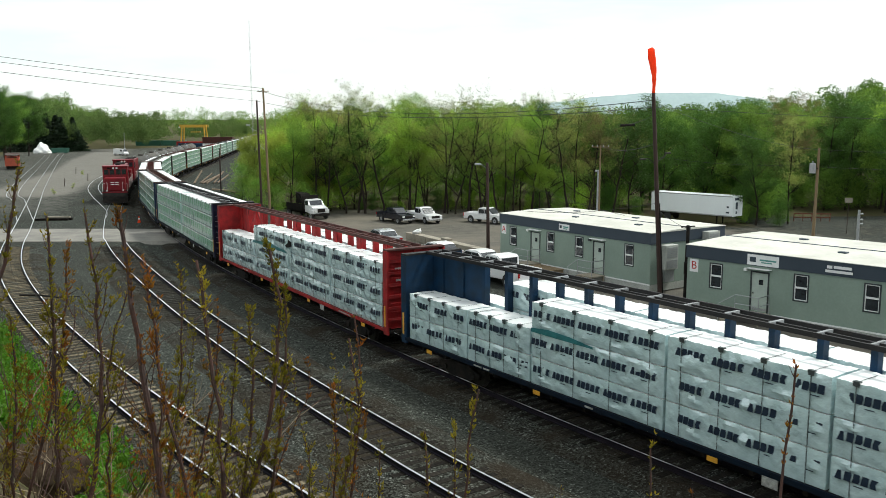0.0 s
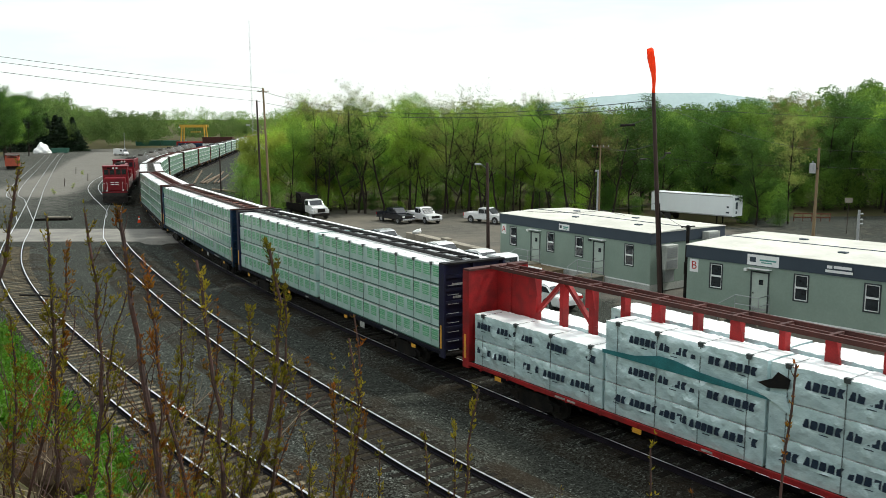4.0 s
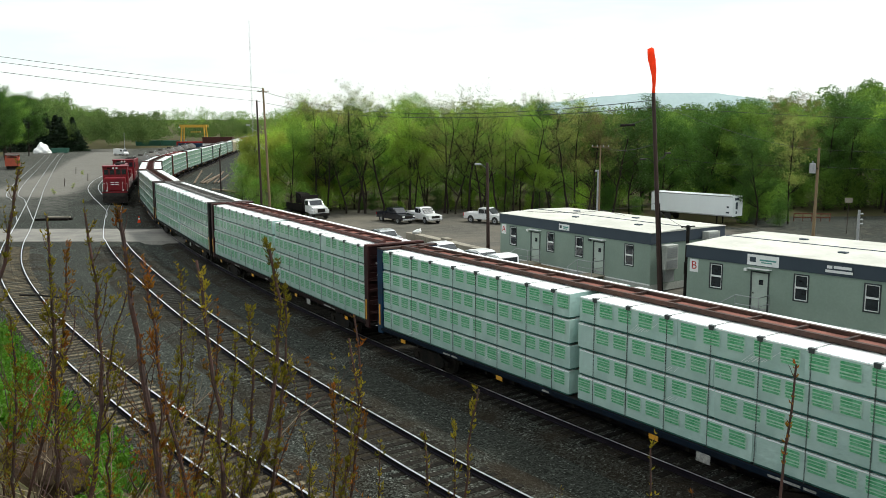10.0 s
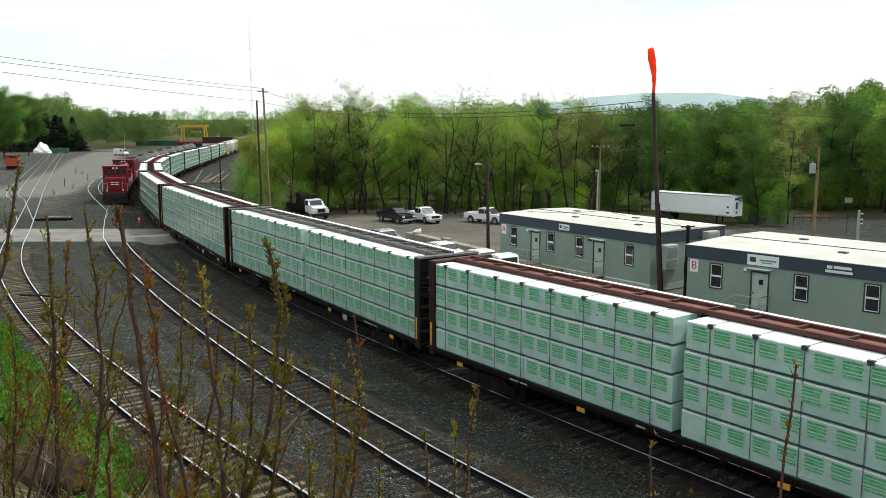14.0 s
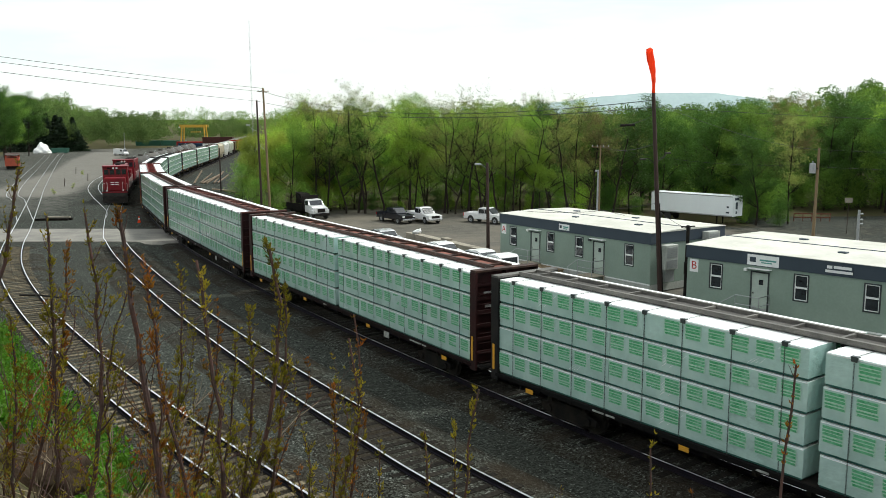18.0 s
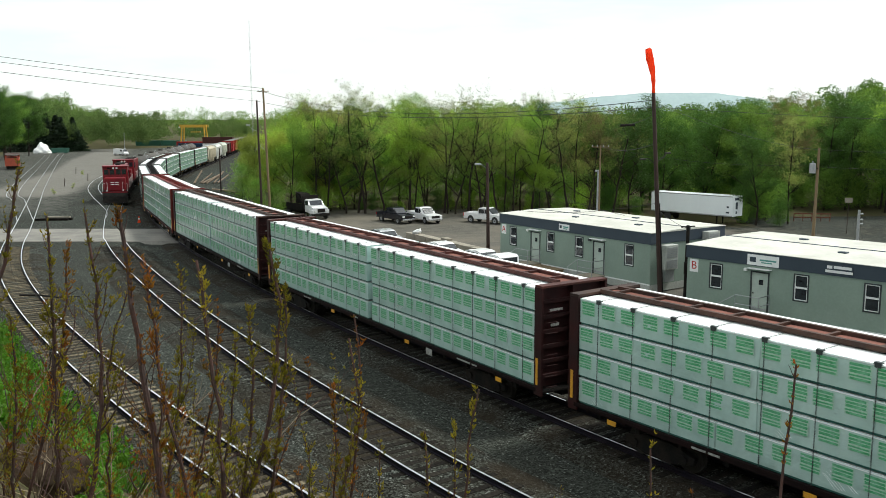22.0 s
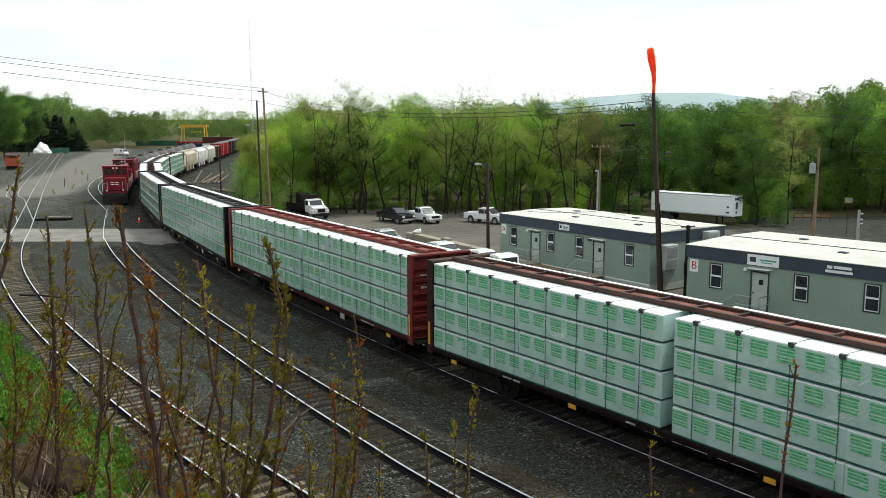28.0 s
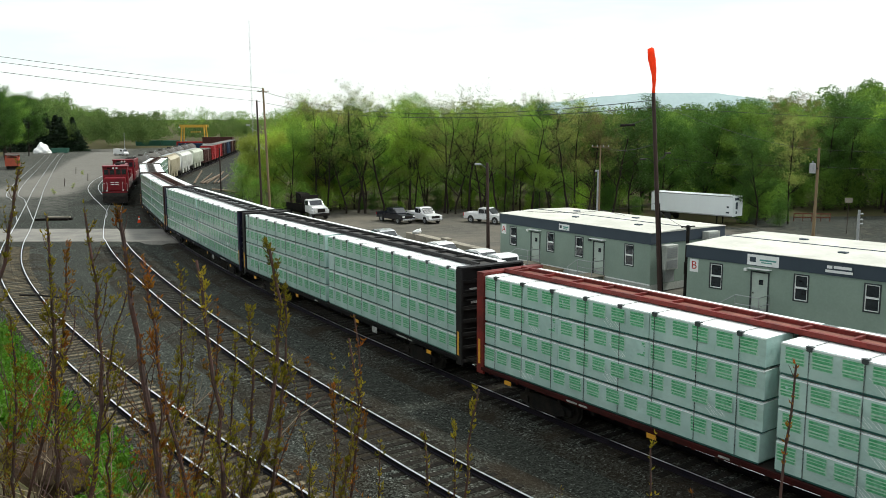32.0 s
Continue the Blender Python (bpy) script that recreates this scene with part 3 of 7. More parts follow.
def bundle_mesh(length, high, kind, seed):
    """A wrapped pack of lumber, its printed marks on both long sides; origin at the bottom middle."""
    rng = random.Random(seed)
    bm = bmesh.new()
    nx, nz = max(4, int(length / (0.2 if kind == "g" else 0.11))), 6 if kind == "g" else 10
    w = 0.585
    puff = 0.024 if kind == "g" else 0.075
    low = 0.07 if kind == "g" else 0.012
    shift = rng.uniform(0, 50)

    def swell(x, z):
        """How far the wrap stands out: slow folds and small creases."""
        edge = min(1.0, (length / 2 - abs(x)) / 0.15) * min(1.0, (z - low) / 0.15) * min(1.0, max(0.0, high - z) / 0.12)
        crease = abs(noise.noise(Vector((x * 1.9 + z * 1.5, z * 1.3 - x * 0.5, shift + 20)))) + 0.6 * abs(noise.noise(Vector((x * 3.4 - z * 3.1, z * 2.6, shift + 31))))
        return max(0.0, edge) * puff * (1.1 * crease - 0.35 + noise.noise(Vector((x * 1.1, z * 1.6, shift))) + 0.8 * noise.noise(Vector((x * 3.1 + z * 2.4, z * 3.5, shift + 9))) + (0.35 * noise.noise(Vector((x * 6.5 - z * 7, z * 8, shift + 4))) if kind == "k" else 0))

    def pt(i, j, y):
        x = -length / 2 + length * i / nx
        z = low + (high - low) * j / nz
        drop = rng.uniform(-0.02, 0.012) if j == nz and kind == "k" else 0
        return x, y + math.copysign(swell(x, z), y), z + drop

    sides = []
    for y in (-w, w):
        grid = [[bm.verts.new(pt(i, j, y)) for i in range(nx + 1)] for j in range(nz + 1)]
        sides.append(grid)
        for j in range(nz):
            for i in range(nx):
                bm.faces.new((grid[j][i], grid[j][i + 1], grid[j + 1][i + 1], grid[j + 1][i]))
    a, b = sides
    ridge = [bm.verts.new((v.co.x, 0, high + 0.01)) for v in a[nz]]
    # top faces take the brighter, lit copy of the wrap
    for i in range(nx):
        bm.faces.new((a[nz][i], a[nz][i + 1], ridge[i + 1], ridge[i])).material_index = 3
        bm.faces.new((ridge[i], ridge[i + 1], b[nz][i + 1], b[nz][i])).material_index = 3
        bm.faces.new((a[0][i + 1], a[0][i], b[0][i], b[0][i + 1]))
    for i in (0, nx):
        bm.faces.new([a[j][i] for j in range(nz + 1)] + [ridge[i]] + [b[j][i] for j in range(nz, -1, -1)])
    r = bmesh.ops.bevel(bm, geom=[e for e in bm.edges if e.calc_face_angle(0) > 0.7], offset=0.025, segments=2, affect="EDGES")
    for f in bm.faces:
        f.smooth = True
    if kind == "g":
        box(bm, -length / 2 + 0.03, length / 2 - 0.03, -w + 0.012, w - 0.012, 0.02, 0.082, mi=2)
    y = w + 0.004
    for s in (-1, 1):
        if kind == "g":
            n = int(length / 0.70)
            off = rng.uniform(-0.1, 0.1)
            for i in range(n):
                cx = -length / 2 + (i + 0.5) * length / n + off + rng.uniform(-0.05, 0.05)
                ww = 0.255
                if abs(cx) + ww > length / 2 - 0.02:
                    continue
                z0, z1 = high - 0.14 - 4.15 * 0.083, high - 0.14 + 0.075
                under = max(swell(cx + ww * q / 3, z0 + (z1 - z0) * w2 / 4) for q in range(-3, 4) for w2 in range(5)) + 0.003
                vs = [bm.verts.new((x, s * (y + under), zz)) for x, zz in ((cx - ww * 1.04, z0), (cx + ww * 1.04, z0), (cx + ww * 1.04, z1), (cx - ww * 1.04, z1))]
                bm.faces.new(vs if s < 0 else vs[::-1]).material_index = 4
                for k, (h, sh) in enumerate(((0.062, 1.0), (0.055, 1.0), (0.065, 0.96), (0.04, 1.0), (0.055, 0.9))):
                    z = high - 0.14 - k * 0.083
                    x0, x1 = cx - ww * sh, cx + ww * rng.uniform(0.85, 1.0)
                    out = under + 0.003
                    vs = [bm.verts.new((x, s * (y + out), zz)) for x, zz in ((x0, z), (x1, z), (x1, z + h), (x0, z + h))]
                    bm.faces.new(vs if s < 0 else vs[::-1]).material_index = 1
            # white strip painted along the top edge, where it catches the light
            box(bm, -length / 2 + 0.02, length / 2 - 0.02, min(s * w, s * (w + 0.012)), max(s * w, s * (w + 0.012)), high - 0.036, high - 0.012, mi=3)
            if rng.random() < 0.55:   # taut folds of the film, fanned from the lower edge, highlights painted in lit white
                fx, way = rng.uniform(-0.4, 0.3) * length, rng.choice((-1, 1))
                for q in range(rng.randint(4, 8)):
                    ax, az, run = fx + q * rng.uniform(0.07, 0.12), 0.1 + 0.02 * q, rng.uniform(0.2, 0.55)
                    bx, bz = ax + way * run, az + run * rng.uniform(0.7, 1.0)
                    if max(abs(ax), abs(bx)) > length / 2 - 0.05 or bz > high - 0.05:
                        continue
                    lift = max(swell(ax + (bx - ax) * i / 4, az + (bz - az) * i / 4) for i in range(5))
                    rod(bm, (ax, s * (w + lift), az), (bx, s * (w + lift), bz), 0.007, 0.004, n=4, mi=3)
        else:
            n = max(2, round(length / 1.2))
            off = rng.uniform(-0.2, 0.2)

            def mark(pts, lift, mi):
                mx, mz = sum(p[0] for p in pts) / len(pts), sum(p[1] for p in pts) / len(pts)
                out = max([swell(mx, mz)] + [swell(*p) for p in pts] + [swell((p[0] + mx) / 2, (p[1] + mz) / 2) for p in pts]) + lift
                vs = [bm.verts.new((x, s * (y + out), zz)) for x, zz in pts]
                bm.faces.new(vs).material_index = mi

            for i in range(n):
                cx = -length / 2 + (i + 0.5) * length / n + off
                z, h = high * 0.49, 0.225
                for k, form in enumerate(MARK_FORMS):
                    x0 = cx + (-0.5 + k * 0.2) * -s
                    if max(abs(x0), abs(x0 - 0.19 * s)) > length / 2 - 0.03:
                        continue
                    mark([(x0 + (0.175 * u + 0.035 * v) * -s, z + h * v) for u, v in form], 0.012, 1)
                if abs(cx) < length / 2 - 0.3:
                    mark([(x, zz) for x, zz in ((cx - 0.07, z - 0.09), (cx + 0.16, z - 0.09), (cx + 0.16, z - 0.065), (cx - 0.07, z - 0.065))], 0.012, 1)
    me = bpy.data.meshes.new("lumber_pack")
    bm.to_mesh(me)
    bm.free()
    me.set_sharp_from_angle(angle=radians(24))
    return me


TIER_G, TIER_K = 0.835, 0.935
BUNDLES = {}


def bundle(length, kind, variant):
    key = (round(length, 2), kind, variant)
    if key not in BUNDLES:
        BUNDLES[key] = bundle_mesh(length, (TIER_G if kind == "g" else TIER_K) - 0.02, kind, hash_of(key))
    return BUNDLES[key]


def hash_of(key):
    return int(key[0] * 100) * 7 + (3 if key[1] == "g" else 5) + key[2] * 31


def truck(parent, x, turn=0.0):
    """A two-axle railway truck with side frames, springs and two wheelsets."""
    tr = part("truck", boxes((-0.28, 0.28, -1.02, 1.02, 0.45, 0.72)), M_STEEL_DARK, parent, "grimy cast steel truck", pose(x, 0, 0))
    for y in (-1.05, 1.05):
        bm = bmesh.new()
        prism(bm, [(-1.25, 0.58), (-1.2, 0.36), (-0.9, 0.34), (-0.45, 0.2), (0.45, 0.2), (0.9, 0.34), (1.2, 0.36), (1.25, 0.58), (0.5, 0.78), (-0.5, 0.78)], y - 0.07, y + 0.07)
        for bx in (-0.88, 0.88):
            rod(bm, (bx, y - 0.13, 0.46), (bx, y + 0.13, 0.46), 0.13, n=10)
        part("side_frame", bm, M_STEEL_DARK, tr)
    sets = []
    for x0 in (-0.88, 0.88):
        bm = bmesh.new()
        lathe(bm, [(-1.0, 0.08), (-0.86, 0.08), (-0.85, 0.44), (-0.72, 0.44), (-0.72, 0.48), (-0.69, 0.48), (-0.69, 0.1), (0.69, 0.1), (0.69, 0.48), (0.72, 0.48), (0.72, 0.44), (0.85, 0.44), (0.86, 0.08), (1.0, 0.08)], "y", 16)
        for s in (-1, 1):
            for w in range(3):
                a = w * 2.094
                box(bm, 0.25 * math.cos(a) - 0.03, 0.25 * math.cos(a) + 0.03, s * 0.86 - 0.02, s * 0.86 + 0.02, 0.25 * math.sin(a) - 0.03, 0.25 * math.sin(a) + 0.03)
        sets.append(part("wheelset", bm, M_WHEEL, tr, "worn steel wheels on an axle", pose(x0, 0, 0.46)))
    return tr, sets


def coupler(parent, x, s, z=0.87):
    bm = boxes((min(x, x + s * 0.62), max(x, x + s * 0.62), -0.09, 0.09, z - 0.1, z + 0.08))
    box(bm, min(x + s * 0.5, x + s * 0.72), max(x + s * 0.5, x + s * 0.72), -0.2, 0.2, z - 0.16, z + 0.14)
    part("coupler", bm, M_STEEL_DARK, parent)


NAMES = {"redbrown": "red-brown"}
ROLLING = []   # (thing, distance of its middle behind the reference, half wheelbase, wheelsets)
SHORT = {3: 11.5, 5: 11.46, 6: 11.4}   # shorter cars, half length
SLACK = {-4: -1.5, -3: -1.5, -2: -1.03, -1: -0.5, 0: -0.15, 1: 0.0, 2: 0.0, 3: 0.0, 4: 0.35, 5: 0.9, 6: 0.78}   # how far each car rides behind an even pitch


def centerbeam(k, paint, top, load="g", plate=True, label="", seed=0):
    """A centre-partition flat car with bulkheads at both ends, stacked with wrapped lumber."""
    rng = random.Random(100 + k)
    HALF = 11.72 if load == "k2" else SHORT.get(k, 11.7)
    pm, tm = PAINTS[paint], PAINTS[top]
    car = empty("lumber_car", Matrix.Identity(4), label, "freight car", "cars of the lumber train")
    bm = bmesh.new()
    box(bm, -HALF, HALF, -1.36, 1.36, 1.02, 1.13)
    box(bm, -HALF, HALF, -0.28, 0.28, 0.68, 1.02)
    for i in range(15):
        x = -10.5 + i * 1.5
        box(bm, x - 0.06, x + 0.06, -1.34, 1.34, 0.82, 1.02)
    part("deck", bm, M_STEEL_DARK, car, "grimy steel deck and underframe")
    for y in (-1.40, 1.40):
        bm = bmesh.new()
        prism(bm, [(-HALF, 1.14), (-HALF, 1.02), (-9.4, 1.02), (-8.2, 0.99), (8.2, 0.99), (9.4, 1.02), (HALF, 1.02), (HALF, 1.14)], y - 0.035, y + 0.035)
        for i in range(16):
            x = -10.9 + i * 1.453
            box(bm, x - 0.04, x + 0.04, y - 0.05, y + 0.05, 0.97, 1.12)
        # all but red take the grimy copy, its colour darkened for shade too
        sill = part("side_sill", bm, pm if paint == "red" else GRIMY_SHADED[paint], car, "grimy side sill")
        for x in (-9.9, -3.6, 3.4, 9.7):
            part("reflector", box(bmesh.new(), x - 0.17, x + 0.17, y + math.copysign(0.062, y) - 0.004, y + math.copysign(0.062, y) + 0.004, 0.84, 0.99), M_YELLOW, sill, "yellow reflector strip")
        for x, w in ((7.3, 0.5), (7.95, 0.8), (-6.6, 0.9), (-1.2, 0.35)):
            part("stencil_bar", boxes((x - w / 2, x + w / 2, y * 1.027 - 0.004, y * 1.027 + 0.004, 1.03, 1.09)), M_STENCIL, sill, "worn white stencil bar")
        bm = boxes((4.9, 5.35, y * 1.047 - 0.006, y * 1.047 + 0.006, 0.74, 1.0))
        part("stencil_panel", bm, M_STENCIL, sill, "white stencilled data panel")
    for s in (-1, 1):
        xo, xi = s * HALF, s * (HALF - 0.07)
        bm = boxes((min(xo, xi), max(xo, xi), -1.36, 1.36, 1.13, 4.5))
        bk = part("bulkhead", bm, pm, car, f"{NAMES.get(paint, paint)} end bulkhead")
        a, b = sorted((xo, xo + s * 0.10))
        rib = part("rib", boxes((a, b, -1.33, 1.33, -0.06, 0.06)), pm, bk, "", pose(0, 0, 1.5))
        for z in (2.0, 2.5, 3.0, 3.5, 4.0):
            again(rib, pose(0, 0, z))
        for y in (-1.38, 1.38, 0.0):
            a, b = sorted((s * (HALF - 0.1), s * (HALF + (0.26 if y else 0.2))))
            post = part("corner_post" if y else "centre_post", boxes((a, b, y - 0.045, y + 0.045, 0.9, 4.5)), pm, bk)
            if y:
                part("reflector", boxes((a + 0.09, a + 0.2, y * 1.034 - 0.006, y * 1.034 + 0.006, 1.25, 2.15)), M_YELLOW, post, "yellow reflector strip")
        a, b = sorted((s * (HALF - 0.1), s * (HALF + 0.27)))
        part("end_cap", boxes((a, b, -1.41, 1.41, 4.5, 4.57)), tm, bk)
        bm = tube(bmesh.new(), [(s * (HALF + 0.27), -1.25, 0), (s * (HALF + 0.34), -1.25, 0), (s * (HALF + 0.34), -0.8, 0), (s * (HALF + 0.27), -0.8, 0)], 0.012, 5)
        rung = part("ladder_rung", bm, M_GALV if paint == "navy" else pm, bk, "", pose(0, 0, 1.2))
        for i in range(1, 8):
            again(rung, pose(0, 0, 1.2 + i * 0.36))
        bm = boxes((s * 11.75 - 0.12, s * 11.75 + 0.12, 0.45, 0.8, 2.3, 2.65))
        rod(bm, (s * 11.85, 0.62, 2.5), (s * 11.93, 0.62, 2.5), 0.26, n=14)
        part("brake_wheel", bm, M_STEEL_DARK, bk, "dark brake wheel")
        coupler(car, s * 11.45, s)
        face = s * (HALF + 0.103)
        for y0, w0, z0 in ((-0.95, 0.55, 3.7), (-0.9, 0.35, 3.2), (0.35, 0.6, 3.7)):
            part("stencil_bar", boxes((face - 0.004, face + 0.004, y0, y0 + w0, z0 - 0.04, z0 + 0.05)), M_STENCIL, bk, "worn white stencil bar")
        pf = part("crossover_platform", boxes((min(s * 11.6, s * 11.98), max(s * 11.6, s * 11.98), -1.3, 1.3, 0.98, 1.03)), M_STEEL_DARK, car, "dark steel end platform")
        for i in range(6):
            part("grating_bar", boxes((s * (11.63 + i * 0.065) - 0.012, s * (11.63 + i * 0.065) + 0.012, -1.28, 1.28, 1.03, 1.05)), M_STEEL_DARK, pf)
        part("brake_hose", pipe(bmesh.new(), [(s * 11.8, 0.4, 0.8), (s * 11.95, 0.42, 0.6), (s * 12.1, 0.4, 0.42), (s * 12.25, 0.34, 0.4)], 0.03), M_BLACK_RUBBER, car)
        part("uncoupling_lever", pipe(bmesh.new(), [(s * 11.7, -1.35, 0.75), (s * 11.85, -1.25, 0.85), (s * 11.95, -0.3, 0.95), (s * 12.05, -0.15, 0.9)], 0.018), M_STEEL_DARK, car)
    # centre partition
    bm = bmesh.new()
    for y in (-0.40, 0.40):
        t = 0.06 if load == "g" else 0.04
        box(bm, -HALF + 0.1, HALF - 0.1, y - t, y + t, 4.50, 4.63)
    ch = part("top_chord", bm, tm, car, f"{NAMES.get(top, top)} coloured ladder-like top chord")
    n = 17
    for i in range(n):
        x = -10.9 + i * 21.8 / (n - 1)
        part("rung", boxes((x - 0.045, x + 0.045, -0.34, 0.34, 4.53, 4.61)), PAINTS["pale"] if load == "k1" else tm, ch)
    if plate:
        part("web_plate", boxes((-HALF + 0.1, HALF - 0.1, -0.34, 0.34, 4.50, 4.525)), M_PLATE_R if top in ("rust", "oxide", "redbrown") else M_PLATE_K, ch, "dusty plate between the rungs")
    elif load != "g":
        part("middle_bar", boxes((-HALF + 0.1, HALF - 0.1, -0.03, 0.03, 4.535, 4.6)), tm, ch)
    for i in range(n):
        x = -10.9 + i * 21.8 / (n - 1)
        part("post", boxes((x - 0.09, x + 0.09, -0.13, 0.13, 1.13, 4.5)), pm, car)
    for s in (-1, 1):
        a, b = sorted((s * {"k1": 8.2, "k2": 9.6 if s < 0 else 10.9}.get(load, 8.1), s * (HALF - 0.08)))
        part("end_web", boxes((a, b, -0.06, 0.06, 1.13, 4.5)), pm, car, f"{NAMES.get(paint, paint)} solid end of the centre partition")
        if load == "k2" and s < 0:
            for x0, x1 in ((9.5, 8.2), (6.8, 8.1)):
                bm = bmesh.new()
                prism(bm, [(s * x0 - 0.09, 3.2), (s * x0 + 0.09, 3.2), (s * x1 + 0.09, 4.5), (s * x1 - 0.09, 4.5)], -0.08, 0.08)
                part("diagonal_brace", bm, pm, car)
    if load == "k2":
        for i in range(n):
            x = -10.9 + i * 21.8 / (n - 1)
            if i % 2:
                bm = bmesh.new()
                prism(bm, [(x - 0.09, 3.85), (x + 0.34, 3.85), (x + 0.2, 4.5), (x - 0.09, 4.5)], -0.3, -0.24)
                part("gusset", bm, pm, car)
    # the load
    if load == "g":
        for side in (-1, 1):
            y = side * 0.755
            for half in (-1, 1):
                span = HALF - 0.3
                x0 = 0.2 if half > 0 else 0.1 - HALF
                for tier in range(4):
                    cuts = rng.choice(((6.3, 5.08), (5.08, 6.3), (3.79, 3.79, 3.79), (5.08, 6.3)))
                    x = x0 + rng.uniform(-0.04, 0.04)
                    for c in cuts:
                        c = round(c * span / 11.4, 2)
                        linked("lumber_pack", bundle(c, "g", rng.randrange(3)), [M_WRAP, M_PRINT_G, M_WRAP_EDGE, M_WRAP_LIT, M_PRINT_PALE], car, "lumber wrapped in white plastic with green print",
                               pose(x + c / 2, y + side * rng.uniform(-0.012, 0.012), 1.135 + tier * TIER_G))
                        x += c + 0.012
                if side < 0:
                    n = 8
                    for i in range(n):
                        sx = x0 + 0.7 + (span - 1.4) * i / (n - 1) + rng.uniform(-0.12, 0.12)
                        strap(car, sx, -1.372, 1.135 + 4 * TIER_G)
    else:
        lots = {  # tiers by stretch of the car, near side and far side
            "k1": (((-11.45, -7.6, 2), (-7.52, -4.1, 2), (-4.0, 1.6, 3), (1.7, 6.5, 3), (6.6, 11.3, 3)), ((-11.2, -7.2, 2), (-7.1, -1, 3), (-0.9, 5, 3), (5.1, 11.2, 3))),
            "k2": (((-11.35, -5.1, 2), (-5.0, 0.4, 3), (0.5, 5.9, 3), (6.0, 11.35, 3)), ((-11.35, -6.3, 2), (-6.2, 0, 3), (0.1, 5.9, 3), (6.0, 11.35, 3))),
        }[load]
        for side, rows in zip((-1, 1), lots):
            for x0, x1, tiers in rows:
                for tier in range(tiers):
                    linked("lumber_pack", bundle(x1 - x0, "k", rng.randrange(3)), [M_WRAP_B, M_PRINT_K, M_TEAL, M_WRAP_LIT], car, "lumber wrapped in crinkled white plastic with black print",
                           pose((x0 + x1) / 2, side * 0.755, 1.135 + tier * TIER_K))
                if side < 0:
                    for i in range(4):
                        strap(car, x0 + 0.5 + i * (x1 - x0 - 1.0) / 3, -1.385, 1.135 + tiers * TIER_K)
        tear = {"k1": [(-3.95, 2.93), (-3.95, 3.06), (-3.1, 3.14), (-2.1, 3.1), (-1.1, 2.99), (-1.1, 2.93)],
                "k2": [(-5.05, 2.95), (-5.05, 3.06), (-3.8, 3.12), (-2.9, 3.31), (-2.4, 3.30), (-1.5, 3.16), (0.1, 3.06), (0.9, 2.95)]}[load]
        part("torn_wrap", prism(bmesh.new(), tear, -1.43, -1.418), M_TEAL, car, "dark teal inner film bared by a tear")
        if load == "k2":
            part("torn_hole", prism(bmesh.new(), [(0.2, 3.34), (0.5, 3.26), (1.05, 3.36), (1.1, 3.6), (0.75, 3.72), (0.6, 3.52)], -1.435, -1.422), M_STEEL_DARK, car, "dark hole in the film")
            part("loose_flap", prism(bmesh.new(), [(0.1, 3.16), (1.0, 3.2), (1.15, 2.72), (0.9, 2.85)], -1.45, -1.438), M_WRAP_B, car, "loose flap of white film")
    sets = []
    for x in (-8.4, 8.4):
        sets += truck(car, x)[1]
    ROLLING.append((car, PITCH * k + 11.08 + SLACK.get(k, 0.7), 8.4, sets, 0.46))
    return car


STRAPS = {}


def strap(car, x, y, top):
    key = round(top, 2)
    if key not in STRAPS:
        bm = boxes((-0.010, 0.010, -0.004, 0.004, 1.15, top + 0.004), (-0.010, 0.010, 0.0, 0.9, top + 0.008, top + 0.014))
        STRAPS[key] = bpy.data.meshes.new("strap")
        bm.to_mesh(STRAPS[key])
        bm.free()
        bm = bmesh.new()
        prism(bm, [(-0.07, -0.1), (0.07, -0.1), (0.09, 0.0), (-0.09, 0.0)], -0.012, 0.0)
        box(bm, -0.09, 0.09, -0.012, 0.10, 0.0, 0.025)
        STRAPS["cap"] = bpy.data.meshes.new("edge_protector")
        bm.to_mesh(STRAPS["cap"])
        bm.free()
    s = linked("strap", STRAPS[key], M_STRAP, car, "", pose(x, y, 0))
    linked("edge_protector", STRAPS["cap"], M_STRAP, s, "", pose(0, -0.002, top + 0.005))


CARS = [
    (-4, "brown", "rust", "g", True, "brown lumber car loaded with white wrapped timber"),
    (-3, "blue", "black", "k1", False, "blue lumber car, partly filled with crinkled white bundles"),
    (-2, "red", "oxide", "k2", False, "bright red lumber car with crinkled white bundles"),
    (-1, "navy", "black", "g", False, "navy lumber car loaded with green-printed white bundles"),
    (0, "blue", "rust", "g", True, "faded blue lumber car with a rusty top chord"),
    (1, "maroon", "oxide", "g", True, "maroon lumber car with an oxide-red top chord"),
    (2, "black", "grey", "g", True, "black lumber car with a grey plated top"),
    (3, "maroon", "rust", "g", True, "dark maroon lumber car with a rusty top chord"),
    (4, "maroon", "oxide", "g", True, "maroon lumber car stacked with green-printed bundles"),
    (5, "maroon", "rust", "g", True, "dull maroon lumber car stacked with wrapped timber"),
    (6, "redbrown", "redbrown", "g", True, "red-brown lumber car with an oxide-red top chord"),
    (7, "black", "black", "g", True, "black lumber car stacked with wrapped timber"),
    (8, "navy", "black", "g", False, "navy lumber car with a black top chord"),
    (9, "maroon", "rust", "g", True, "maroon lumber car with a dusty rusty top"),
]
for row in CARS:
    centerbeam(*row[:5], label=row[5])


def seat_on(way, s, half):
    """The pose of a car whose middle is at s along a line, its front towards smaller s."""
    f, b = way.at(s - half), way.at(s + half)
    d = (f - b).normalized()
    return Matrix.Translation((f + b) / 2) @ Matrix.Rotation(math.atan2(d.y, d.x), 4, "Z")


